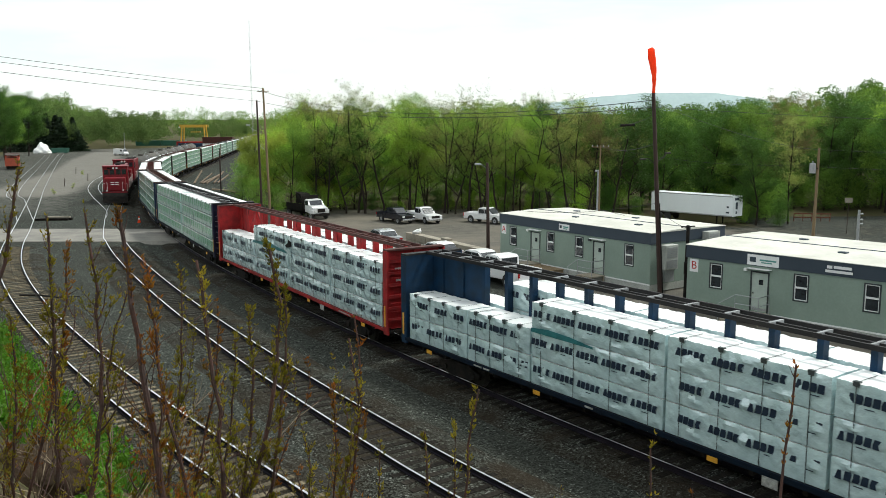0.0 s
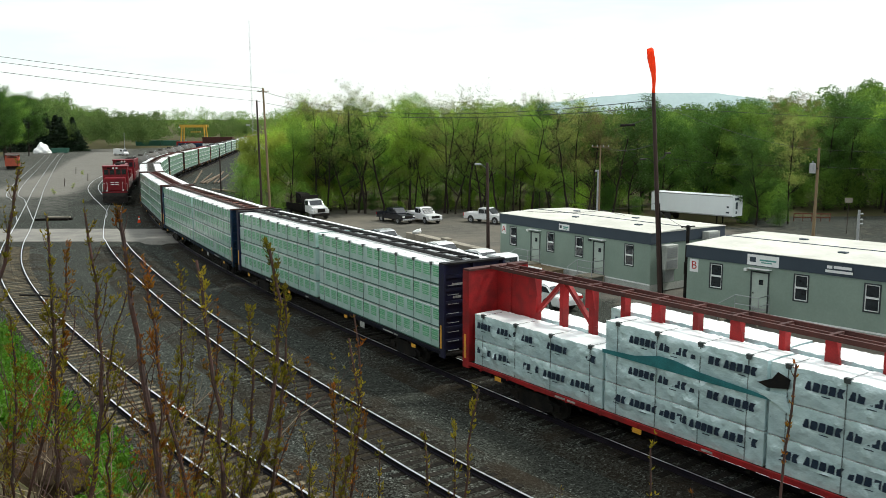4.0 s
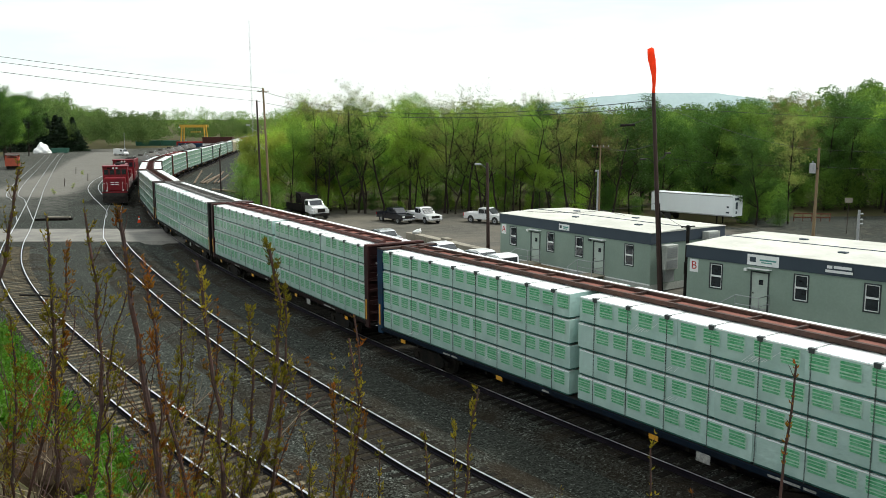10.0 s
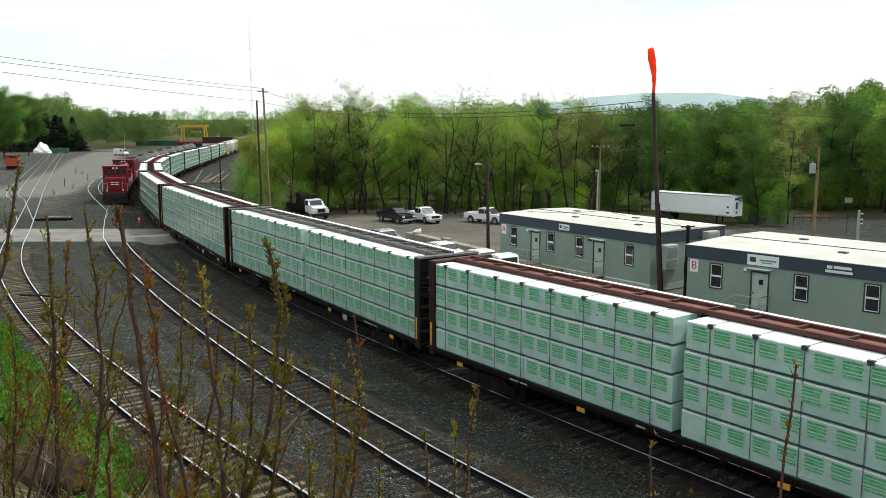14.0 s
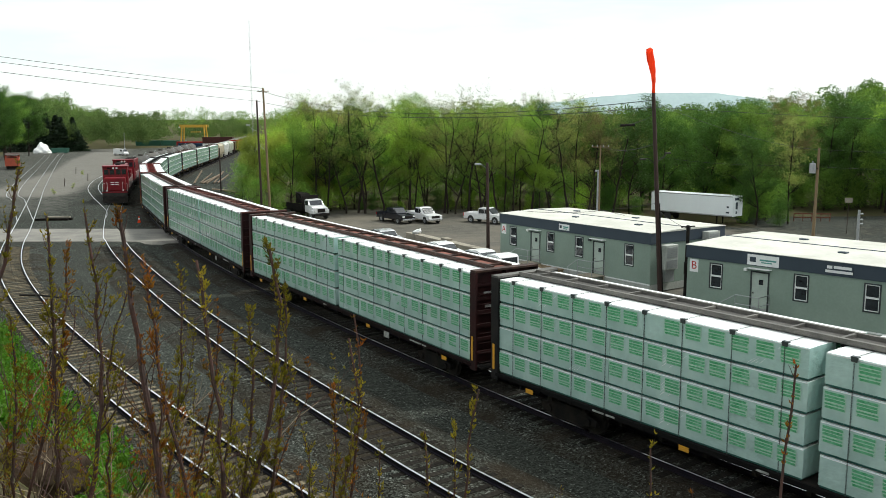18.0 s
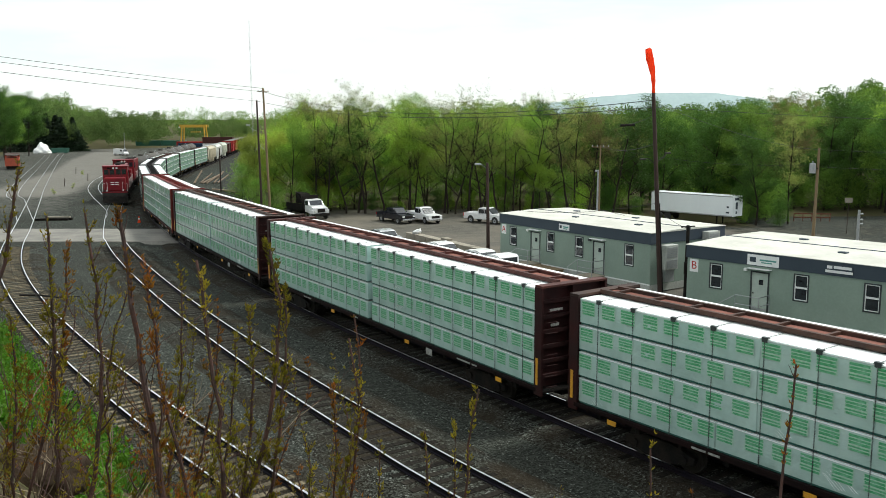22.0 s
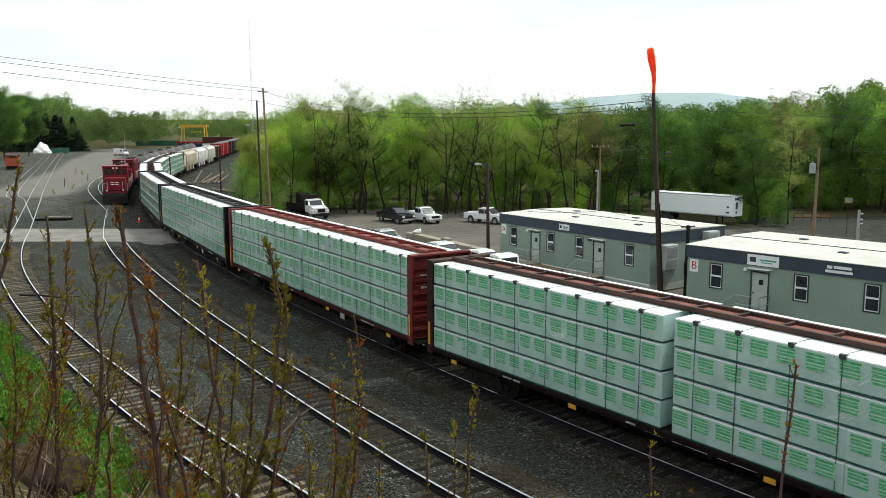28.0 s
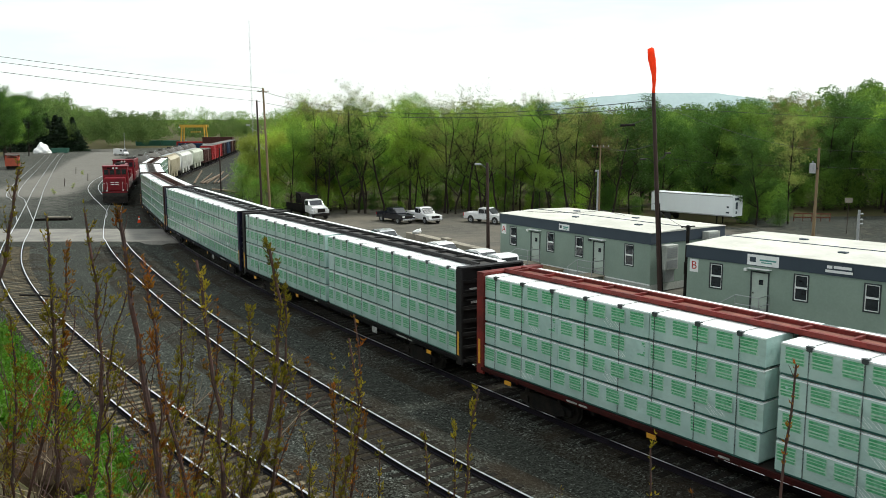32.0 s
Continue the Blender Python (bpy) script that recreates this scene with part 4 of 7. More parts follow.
# ---- other rolling stock ----
def gondola_like(k_back, length, paint, high, label, category, kind):
    """A covered hopper ("h") or box car ("b") of the moving train."""
    car = empty("hopper_car" if kind == "h" else "box_car", Matrix.Identity(4), label, category, "cars of the lumber train")
    L = length / 2 - 0.6
    bm = bmesh.new()
    box(bm, -L, L, -0.25, 0.25, 0.7, 1.0)
    part("centre_sill", bm, M_STEEL_DARK, car)
    if kind == "h":
        bm = bmesh.new()
        prism(bm, [(-1.35, 1.5), (-1.5, 2.4), (-1.5, 3.9), (-1.1, 4.35), (-0.5, 4.5), (0.5, 4.5), (1.1, 4.35), (1.5, 3.9), (1.5, 2.4), (1.35, 1.5)], -L + 1.5, L - 1.5, "x")
        part("hopper_body", bm, paint, car)
        for i in range(11):
            x = -L + 1.7 + (2 * L - 3.4) * i / 10
            for y in (-1.53, 1.53):
                part("side_rib", boxes((x - 0.05, x + 0.05, y - 0.04, y + 0.04, 1.5, 3.95)), paint, car)
        for s in (-1, 1):
            bm = bmesh.new()
            a, b = (L - 1.5, L - 0.2)
            vs = [(s * a, y, z) for y, z in ((-1.4, 3.9), (1.4, 3.9))] + [(s * b, 1.3, 1.5), (s * b, -1.3, 1.5)]
            lo = [bm.verts.new(v) for v in vs]
            hi = [bm.verts.new((v[0] - s * 0.06, v[1], v[2] - 0.05)) for v in vs]
            bm.faces.new(lo)
            bm.faces.new(hi[::-1])
            for i in range(4):
                bm.faces.new((lo[i], lo[(i + 1) % 4], hi[(i + 1) % 4], hi[i]))
            part("slope_sheet", bm, paint, car)
            part("end_platform", boxes(tuple(sorted((s * (L - 1.5), s * L))) + (-1.4, 1.4, 1.0, 1.1)), M_STEEL_DARK, car)
        for x in (-L * 0.5, 0, L * 0.5):
            bm = bmesh.new()
            prism(bm, [(x - 1.5, 1.55), (x - 0.4, 0.5), (x + 0.4, 0.5), (x + 1.5, 1.55)], -1.2, 1.2)
            part("discharge_chute", bm, paint, car)
        part("roof_walk", boxes((-L + 1.4, L - 1.4, -0.3, 0.3, 4.56, 4.62)), M_GALV, car)
        for i in range(5):
            x = -L + 2.6 + i * (2 * L - 5.2) / 4
            part("hatch", boxes((x - 0.8, x + 0.8, 0.36, 0.9, 4.48, 4.58)), paint, car)
    else:
        bm = box(bmesh.new(), -L, L, -1.48, 1.48, 1.0, high, bev=0.05)
        part("box_body", bm, paint, car)
        for i in range(14):
            x = -L + 0.5 + (2 * L - 1.0) * i / 13
            for y in (-1.5, 1.5):
                if abs(x) > 1.6:
                    part("side_post", boxes((x - 0.06, x + 0.06, y - 0.04, y + 0.04, 1.05, high - 0.1)), paint, car)
        for y in (-1.51, 1.51):
            part("sliding_door", boxes((-1.45, 1.45, y - 0.035, y + 0.035, 1.1, high - 0.25)), paint, car)
        for i in range(10):
            x = -L + 0.8 + i * (2 * L - 1.6) / 9
            part("roof_panel", boxes((x - 0.7, x + 0.7, -1.44, 1.44, high, high + 0.05)), PAINTS["grey"], car)
    sets = []
    for x in (-L + 2.1, L - 2.1):
        sets += truck(car, x)[1]
    for s in (-1, 1):
        coupler(car, s * (L - 0.1), s)
    ROLLING.append((car, k_back + length / 2 - 1.1, L - 2.1, sets, 0.46))
    return car


centerbeam(10, "black", "grey", "g", True, label="black lumber car near the tail of the lumber block")
centerbeam(11, "maroon", "rust", "g", True, label="dark maroon lumber car ending the lumber block")
M_BEIGE = mat("beige hopper paint", (0.52, 0.46, 0.33), (0.42, 0.37, 0.27), scale=0.7, rough=0.6)
M_OFFWHITE = mat("off-white hopper paint", (0.68, 0.68, 0.63), (0.55, 0.54, 0.5), scale=0.7, rough=0.55)
M_PALEGREEN = mat("pale grey-green hopper paint", (0.55, 0.57, 0.47), (0.45, 0.46, 0.38), scale=0.7, rough=0.55)
back = PITCH * 12 + 1.7
for length, paint, high, label, kind in (
        (20.0, M_BEIGE, 4.5, "weathered beige covered hopper car", "h"), (20.0, M_OFFWHITE, 4.5, "grubby off-white covered hopper car", "h"),
        (20.0, M_PALEGREEN, 4.5, "pale grey-green covered hopper car", "h"), (16.6, PAINTS["brown"], 4.1, "low rusty brown box car", "b"),
        (16.6, PAINTS["red"], 4.6, "bright red steel box car", "b"), (16.6, PAINTS["red"], 4.6, "bright red box car, steel sided", "b"), (16.6, PAINTS["maroon"], 4.6, "dull dark maroon box car", "b"),
        (16.6, PAINTS["blue"], 4.6, "faded blue box car", "b"), (16.6, PAINTS["brown"], 4.6, "brown box car near the tail", "b"), (16.6, PAINTS["maroon"], 4.6, "maroon box car near the tail", "b")):
    gondola_like(back, length, paint, high, label, "hopper car" if kind == "h" else "box car", kind)
    back += length

# ---- locomotives and tank cars standing on the yard track ----
M_LOCO = mat("locomotive red", (0.19, 0.004, 0.010), (0.12, 0.004, 0.009), scale=1.0, rough=0.45, bump=0.05, spec=0.3)
M_TANK = mat("grey black tank paint", (0.075, 0.068, 0.058), (0.04, 0.036, 0.03), scale=0.8, rough=0.75, bump=0.05, vary=0.35)


def locomotive(s, label):
    lo = empty("locomotive", seat_on(W_T2, s, 6.5), label, "locomotive", "locomotives on the yard track")
    part("walkway", boxes((-10.4, 10.4, -1.5, 1.5, 1.45, 1.6)), M_STEEL_DARK, lo)
    bm = boxes((-10.2, 10.2, -1.25, 1.25, 1.05, 1.45))
    part("underframe", bm, M_STEEL_DARK, lo)
    bm = box(bmesh.new(), 8.0, 10.0, -1.25, 1.25, 1.6, 3.3, bev=0.14)
    nose = part("nose", bm, M_LOCO, lo)
    for i in range(4):
        z = 2.66 if i < 2 else 2.42
        y = (-0.28, 0.28)[i % 2]
        part("emblem_bar", boxes((10.0, 10.012, y - 0.22, y + 0.22, z, z + 0.1)), M_WHITE, nose, "white painted bar")
    part("door", boxes((10.0, 10.015, 0.45, 0.85, 1.7, 3.1)), M_LOCO, nose)
    bm = box(bmesh.new(), 5.4, 8.0, -1.5, 1.5, 1.6, 4.55, bev=0.08)
    cab = part("cab", bm, M_LOCO, lo)
    part("cab_roof", box(bmesh.new(), 5.2, 8.2, -1.56, 1.56, 4.55, 4.7, bev=0.05), M_LOCO, cab)
    for y in (-1.05, -0.38, 0.38, 1.05):
        part("windscreen", boxes((7.98, 8.02, y - 0.27, y + 0.27, 3.6, 4.25)), M_GLASS_DARK, cab)
    for y in (-1.51, 1.51):
        for x in (6.1, 7.2):
            part("side_window", boxes((x - 0.4, x + 0.4, y - 0.01, y + 0.01, 3.4, 4.2)), M_GLASS_DARK, cab)
    for y in (-0.2, 0.2):
        bm = rods(((8.0, y, 4.42), (8.1, y, 4.42), 0.13), n=12)
        part("headlight", bm, M_LAMP, cab)
    part("number_board", boxes((8.0, 8.06, -0.95, -0.45, 4.3, 4.5)), M_STEEL_DARK, cab)
    bm = box(bmesh.new(), -9.6, 5.4, -0.85, 0.85, 1.6, 4.35, bev=0.08)
    hood = part("long_hood", bm, M_LOCO, lo)
    for i in range(12):
        x = -9.0 + i * 1.18
        for y in (-0.86, 0.86):
            part("hood_door", boxes((x - 0.5, x + 0.5, y - 0.012, y + 0.012, 1.8, 3.7)), M_LOCO, hood)
    for x in (-8.2, -6.6, -5.0):
        part("radiator_fan", rods(((x, 0, 4.35), (x, 0, 4.5), 0.62), n=18), M_STEEL_DARK, hood)
    part("exhaust_stack", boxes((0.2, 1.2, -0.3, 0.3, 4.35, 4.65)), M_STEEL_DARK, hood)
    part("air_intake", box(bmesh.new(), 3.6, 5.2, -1.0, 1.0, 3.9, 4.5, bev=0.05), M_LOCO, hood)
    bm = bmesh.new()
    prism(bm, [(10.1, 0.2), (10.75, 0.2), (10.6, 1.1), (10.4, 1.6), (10.1, 1.6)], -1.45, 1.45)
    part("pilot_plow", bm, M_STEEL_DARK, lo, "black snow plow pilot")
    part("red_sill", boxes((10.42, 10.46, -1.5, 1.5, 1.42, 1.62)), M_LOCO, lo)
    for y in (-0.95, 0.95):
        part("ditch_light", rods(((10.3, y, 1.75), (10.42, y, 1.75), 0.11), n=12), M_LAMP, lo)
    for y in (-1.45, 1.45):
        bm = bmesh.new()
        tube(bm, [(-10.2, y, 2.65), (5.0, y, 2.65)], 0.02)
        for i in range(9):
            x = -10.2 + i * 1.9
            rod(bm, (x, y, 1.6), (x, y, 2.65), 0.02, n=6)
        part("handrail", bm, M_WHITE, lo, "thin white handrail")
        part("fuel_tank" if y < 0 else "air_reservoir", boxes((-2.2, 2.2, min(0, y), max(0, y), 0.4, 1.05)), M_STEEL_DARK, lo)
        bm = bmesh.new()
        tube(bm, [(10.4, y, 1.6), (10.4, y, 2.55), (10.4, y * 0.62, 2.75), (10.4, y * 0.62, 1.6)], 0.025)
        part("grab_rail", bm, M_WHITE, lo, "white grab rail")
        for i in range(3):
            z = 0.45 + i * 0.38
            part("step", boxes((9.6, 10.1, y - 0.12, y + 0.12, z, z + 0.05)), M_STEEL_DARK, lo)
    for x in (-6.5, 6.5):
        tr, _ = truck(lo, x - 0.4)
    for s_ in (-1, 1):
        coupler(lo, s_ * 10.4, s_)
    return lo


def tank_car(s, label):
    tc = empty("tank_car", seat_on(W_T2, s, 6.0), label, "tank car", "tank cars behind the locomotives")
    bm = lathe(bmesh.new(), [(-8.1, 0.3), (-7.95, 0.9), (-7.5, 1.35), (-7.0, 1.5), (7.0, 1.5), (7.5, 1.35), (7.95, 0.9), (8.1, 0.3)], "x", 28)
    bmesh.ops.translate(bm, verts=bm.verts, vec=(0, 0, 2.75))
    tank = part("tank", bm, M_TANK, tc, smooth=True)
    bm = rods(((0, 0, 4.1), (0, 0, 4.6), 0.45), n=16)
    part("manway_dome", bm, M_TANK, tank)
    for x in (-5.5, 5.5):
        part("saddle", boxes((x - 0.4, x + 0.4, -1.2, 1.2, 0.95, 1.9)), M_STEEL_DARK, tc)
    part("underframe", boxes((-8.3, 8.3, -0.35, 0.35, 0.75, 1.05)), M_STEEL_DARK, tc)
    for y in (-1.45, 1.45):
        bm = bmesh.new()
        tube(bm, [(-1.2, y, 3.0), (-1.2, y * 0.75, 4.3), (1.2, y * 0.75, 4.3), (1.2, y, 3.0)], 0.03)
        part("platform_rail", bm, M_GALV, tc)
    for x in (-6.0, 6.0):
        truck(tc, x)
    for s_ in (-1, 1):
        coupler(tc, s_ * 8.2, s_)
    return tc


s0 = W_T2.where(106.0)
locomotive(s0 + 10.5, "red diesel locomotive with a black pilot, standing")
locomotive(s0 + 32.3, "red diesel locomotive coupled behind another")
for i in range(7):
    tank_car(s0 + 53.0 + i * 18.0, "dark grey tank car coupled behind the locomotives")


# ---- site offices ----
M_SIDING = mat("grey-green siding", (0.235, 0.30, 0.25), (0.205, 0.265, 0.22), scale=0.6, fine=8, rough=0.7, bump=0.05, grain=0.06)
M_FASCIA = mat("slate fascia", (0.026, 0.040, 0.058), (0.034, 0.048, 0.066), scale=0.6, rough=0.6, grain=0.08)
M_ROOF = mat("pale membrane roof", (0.58, 0.575, 0.51), (0.47, 0.46, 0.405), scale=0.5, fine=5, rough=0.7, bump=0.1, grain=0.08)
M_TRIM = mat("dark window trim", (0.018, 0.024, 0.026), (0.028, 0.034, 0.036), rough=0.6)
M_SKIRT = mat("pale skirting board", (0.42, 0.43, 0.40), (0.34, 0.35, 0.32), scale=1.0, rough=0.8)
M_LUMBER = mat("grey weathered deck timber", (0.33, 0.29, 0.22), (0.24, 0.21, 0.16), scale=2, fine=20, rough=0.9, vary=0.2, stretch=(1, 8, 1))
M_REDSIGN = mat("red sign paint", (0.45, 0.03, 0.03), (0.4, 0.03, 0.03), rough=0.5, bump=0)
M_TEALSIGN = mat("teal sign print", (0.1, 0.3, 0.26), (0.1, 0.28, 0.25), rough=0.5, bump=0)
M_DOOR = mat("painted steel door", (0.42, 0.48, 0.43), (0.37, 0.43, 0.38), rough=0.5, grain=0.05)


def letter(parent, text, size, at, material, label=""):
    cu = bpy.data.curves.new("lettering", "FONT")
    cu.body, cu.size, cu.extrude, cu.align_x, cu.align_y = text, size, 0.004, "CENTER", "CENTER"
    tmp = bpy.data.objects.new("lettering", cu)
    me = bpy.data.meshes.new_from_object(tmp)
    bpy.data.objects.remove(tmp)
    return linked("letter", me, material, parent, label, at)


def site_office(x, y, turn, length, depth, windows, doors, mark, label, signs, panels, base=-0.3):
    """A two-unit modular office; local x along the front, y to the back, front at y = 0."""
    o = empty("site_office", pose(x, y, base, 0, 0, turn), label, "portable office", "site offices")
    H = 3.6
    # front wall in pieces round the openings
    holes = sorted([(w - 0.33, w + 0.33, 1.45, 2.72) for w in windows] + [(d - 0.5, d + 0.5, 0.55, 2.62) for d in doors])
    bm, px = bmesh.new(), 0.0
    for a, b, z0, z1 in holes:
        box(bm, px, a, 0, 0.12, 0.45, H - 0.65)
        box(bm, a, b, 0, 0.12, 0.45, z0)
        box(bm, a, b, 0, 0.12, z1, H - 0.65)
        px = b
    box(bm, px, length, 0, 0.12, 0.45, H - 0.65)
    bmesh.ops.remove_doubles(bm, verts=bm.verts, dist=0.0005)
    part("front_wall", bm, M_SIDING, o)
    part("back_wall", boxes((0, length, depth - 0.12, depth, 0.45, H - 0.65)), M_SIDING, o)
    for ex in (0.0, length):
        part("end_wall", boxes((ex - 0.002 if ex == 0 else ex - 0.12, ex + 0.12 if ex == 0 else ex + 0.002, 0.121, depth - 0.121, 0.45, H - 0.65)), M_SIDING, o)
    part("floor_frame", boxes((0.02, length - 0.02, 0.02, depth - 0.02, 0.3, 0.45)), M_STEEL_DARK, o)
    bm = boxes((-0.02, length + 0.02, -0.025, 0.02, 0.0, 0.44), (-0.02, 0.02, 0.03, depth, 0.0, 0.44), (length - 0.02, length + 0.02, 0.03, depth, 0.0, 0.44))
    part("skirting", bm, M_SKIRT, o, "pale board skirting")
    part("skirting_trim", boxes((-0.03, length + 0.03, -0.05, -0.026, 0.42, 0.5)), M_WHITE, o)
    bm = boxes((-0.06, length + 0.06, -0.06, 0.0, H - 0.68, H), (-0.06, length + 0.06, depth, depth + 0.06, H - 0.68, H), (-0.06, 0.0, 0.001, depth - 0.001, H - 0.68, H), (length, length + 0.06, 0.001, depth - 0.001, H - 0.68, H))
    part("fascia", bm, M_FASCIA, o, "slate-coloured fascia band")
    for y0, y1 in ((-0.09, depth / 2 - 0.05), (depth / 2 + 0.05, depth + 0.09)):
        bm = bmesh.new()
        prism(bm, [(y0, H), (y1, H), (y1, H + 0.03 + 0.1 * (y0 < 0)), (y0, H + 0.03 + 0.1 * (y0 > 0))], -0.1, length + 0.1, "x")
        part("roof", bm, M_ROOF, o, "pale membrane roof")
    part("roof_seam", boxes((-0.1, length + 0.1, depth / 2 - 0.049, depth / 2 + 0.049, H - 0.02, H + 0.16)), M_FASCIA, o, "dark seam between the two units")
    for i in range(4):
        vx, vy = length * (0.2 + 0.2 * i), depth * (0.3 if i % 2 else 0.72)
        part("roof_vent", boxes((vx - 0.22, vx + 0.22, vy - 0.16, vy + 0.16, H + 0.02, H + 0.16), bev=0.02), M_FASCIA, o, "low dark roof vent")
    for w in windows:
        win = part("window", boxes((w - 0.39, w + 0.39, -0.03, -0.002, 1.39, 1.45), (w - 0.39, w + 0.39, -0.03, -0.002, 2.72, 2.78), (w - 0.39, w - 0.33, -0.03, -0.002, 1.45, 2.72), (w + 0.33, w + 0.39, -0.03, -0.002, 1.45, 2.72)), M_TRIM, o, "window with dark trim and white sashes")
        bm = bmesh.new()
        for z0, z1 in ((1.45, 2.085), (2.085, 2.72)):
            box(bm, w - 0.33, w + 0.33, 0.0, 0.05, z0, z0 + 0.045)
            box(bm, w - 0.33, w + 0.33, 0.0, 0.05, z1 - 0.045, z1)
            box(bm, w - 0.33, w - 0.29, 0.0, 0.05, z0 + 0.045, z1 - 0.045)
            box(bm, w + 0.29, w + 0.33, 0.0, 0.05, z0 + 0.045, z1 - 0.045)
        part("sash", bm, M_WHITE, win, "white sash")
        for z0, z1 in ((1.51, 2.025), (2.145, 2.66)):
            part("pane", boxes((w - 0.29, w + 0.29, 0.03, 0.036, z0, z1)), M_GLASS_DARK, win)
        part("blind", boxes((w - 0.32, w + 0.32, 0.08, 0.1, 1.47, 2.7)), mat("dim blind", (0.05, 0.05, 0.065), (0.035, 0.035, 0.05)), win)
    for k, d in enumerate(doors):
        dr = part("door", boxes((d - 0.44, d + 0.44, 0.02, 0.07, 0.56, 2.56)), M_DOOR, o, "grey-green steel door with a small dark pane")
        part("door_frame", boxes((d - 0.51, d - 0.44, -0.03, 0.05, 0.5, 2.64), (d + 0.44, d + 0.51, -0.03, 0.05, 0.5, 2.64), (d - 0.44, d + 0.44, -0.03, 0.05, 2.57, 2.64)), M_TRIM, dr)
        part("pane", boxes((d - 0.05, d + 0.18, 0.008, 0.018, 1.95, 2.22)), M_GLASS_DARK, dr)
        part("handle", boxes((d - 0.38, d - 0.3, -0.03, 0.019, 1.45, 1.52)), M_CHROME, dr)
        part("kick_plate", boxes((d - 0.42, d + 0.42, 0.01, 0.019, 0.6, 0.72)), M_GALV, dr)
        lamp = part("wall_lamp", box(bmesh.new(), d - 0.85, d - 0.67, -0.16, -0.001, 2.6, 2.75, bev=0.02), M_TRIM if k else M_WHITE, o)
        part("door_canopy", boxes((d - 0.62, d + 0.62, -0.3, -0.002, 2.76, 2.8)), M_WHITE, o, "narrow white canopy over the door")
        # landing, steps and rails
        st = empty("entry_steps", pose(x, y, base, 0, 0, turn) @ pose(d, 0, 0), "grey timber landing with steps and a pipe rail", "steps", "office entry steps")
        for i in range(7):
            part("deck_board", boxes((-0.65 + i * 0.19, -0.47 + i * 0.19, -1.25, -0.06, 0.48, 0.53)), M_LUMBER, st)
        for px2 in (-0.6, 0.6):
            for py2 in (-1.2, -0.15):
                part("post", boxes((px2 - 0.045, px2 + 0.045, py2 - 0.045, py2 + 0.045, -0.06, 0.48)), M_LUMBER, st)
        for i in range(3):
            part("tread", boxes((-0.95 - i * 0.28, -0.67 - i * 0.28, -1.2, -0.25, 0.34 - i * 0.14, 0.38 - i * 0.14)), M_LUMBER, st)
        part("stringer", prism(bmesh.new(), [(-1.65, -0.05), (-1.45, -0.05), (-0.66, 0.36), (-0.66, 0.48), (-0.75, 0.48)], -1.25, -1.21), M_LUMBER, st)
        bm = bmesh.new()
        tube(bm, [(-1.6, -1.22, 0.9), (-0.65, -1.22, 1.5), (0.62, -1.22, 1.5), (0.62, -0.12, 1.5)], 0.022)
        tube(bm, [(-0.65, -1.22, 1.05), (0.62, -1.22, 1.05), (0.62, -0.12, 1.05)], 0.018)
        for q in ((-1.6, -1.22, 0.0, 0.9), (-0.65, -1.22, 0.5, 1.5), (0.62, -1.22, 0.5, 1.5), (0.62, -0.12, 0.5, 1.5)):
            rod(bm, (q[0], q[1], q[2]), (q[0], q[1], q[3]), 0.022, n=6)
        part("pipe_rail", bm, M_GALV, st, "galvanised pipe rail")
    # heat pump units on the end wall that faces the gap
    for k, (ay, az) in enumerate(panels):
        ac = part("heat_pump", box(bmesh.new(), length + 0.01, length + 0.55, ay - 0.55, ay + 0.55, az, az + 1.5, bev=0.03), M_SKIRT, o, "pale wall-hung heat pump")
        for i in range(6):
            part("louvre", boxes((length + 0.55, length + 0.57, ay - 0.45, ay + 0.45, az + 0.75 + i * 0.11, az + 0.81 + i * 0.11)), M_GALV, ac)
        part("grille", boxes((length + 0.55, length + 0.565, ay - 0.45, ay + 0.45, az + 0.1, az + 0.6)), M_GALV, ac)
        part("duct", boxes((length + 0.01, length + 0.4, ay - 0.4, ay + 0.4, az - 0.75, az)), M_GALV, ac)
    plate = part("letter_sign", boxes((0.16, 0.68, -0.02, -0.007, 2.15, 2.85)), M_WHITE, o, "white sign with a red letter")
    letter(plate, mark, 0.62, pose(0.42, -0.024, 2.5, 90, 0, 0), M_REDSIGN, "red letter")
    for sx, sw, z0, z1, kind in signs:
        sg = part("fascia_sign", boxes((sx - sw / 2, sx + sw / 2, -0.085, -0.062, z0, z1)), M_WHITE if kind else M_FASCIA, o, "white sign with small unreadable print" if kind else "white print on the fascia")
        mid = (z0 + z1) / 2
        h = z1 - z0
        if kind:
            part("print_bar", boxes((sx - sw * 0.1, sx + sw * 0.42, -0.092, -0.086, mid - 0.02, mid + 0.06)), M_TEALSIGN, sg)
            part("print_bar", boxes((sx - sw * 0.05, sx + sw * 0.3, -0.092, -0.086, mid - 0.13, mid - 0.07)), M_TEALSIGN, sg)
            part("print_mark", boxes((sx - sw * 0.42, sx - sw * 0.22, -0.092, -0.086, mid - h * 0.2, mid + h * 0.25)), M_FASCIA, sg)
        else:
            part("print_bar", boxes((sx - sw * 0.2, sx + sw * 0.45, -0.092, -0.086, mid + 0.04, mid + 0.18)), M_WHITE, sg)
            part("print_bar", boxes((sx - sw * 0.5, sx + sw * 0.5, -0.092, -0.086, z0, mid - 0.04)), M_WHITE, sg)
            part("print_mark", boxes((sx - sw * 0.45, sx - sw * 0.25, -0.092, -0.086, mid + 0.02, z1)), M_WHITE, sg)
    return o


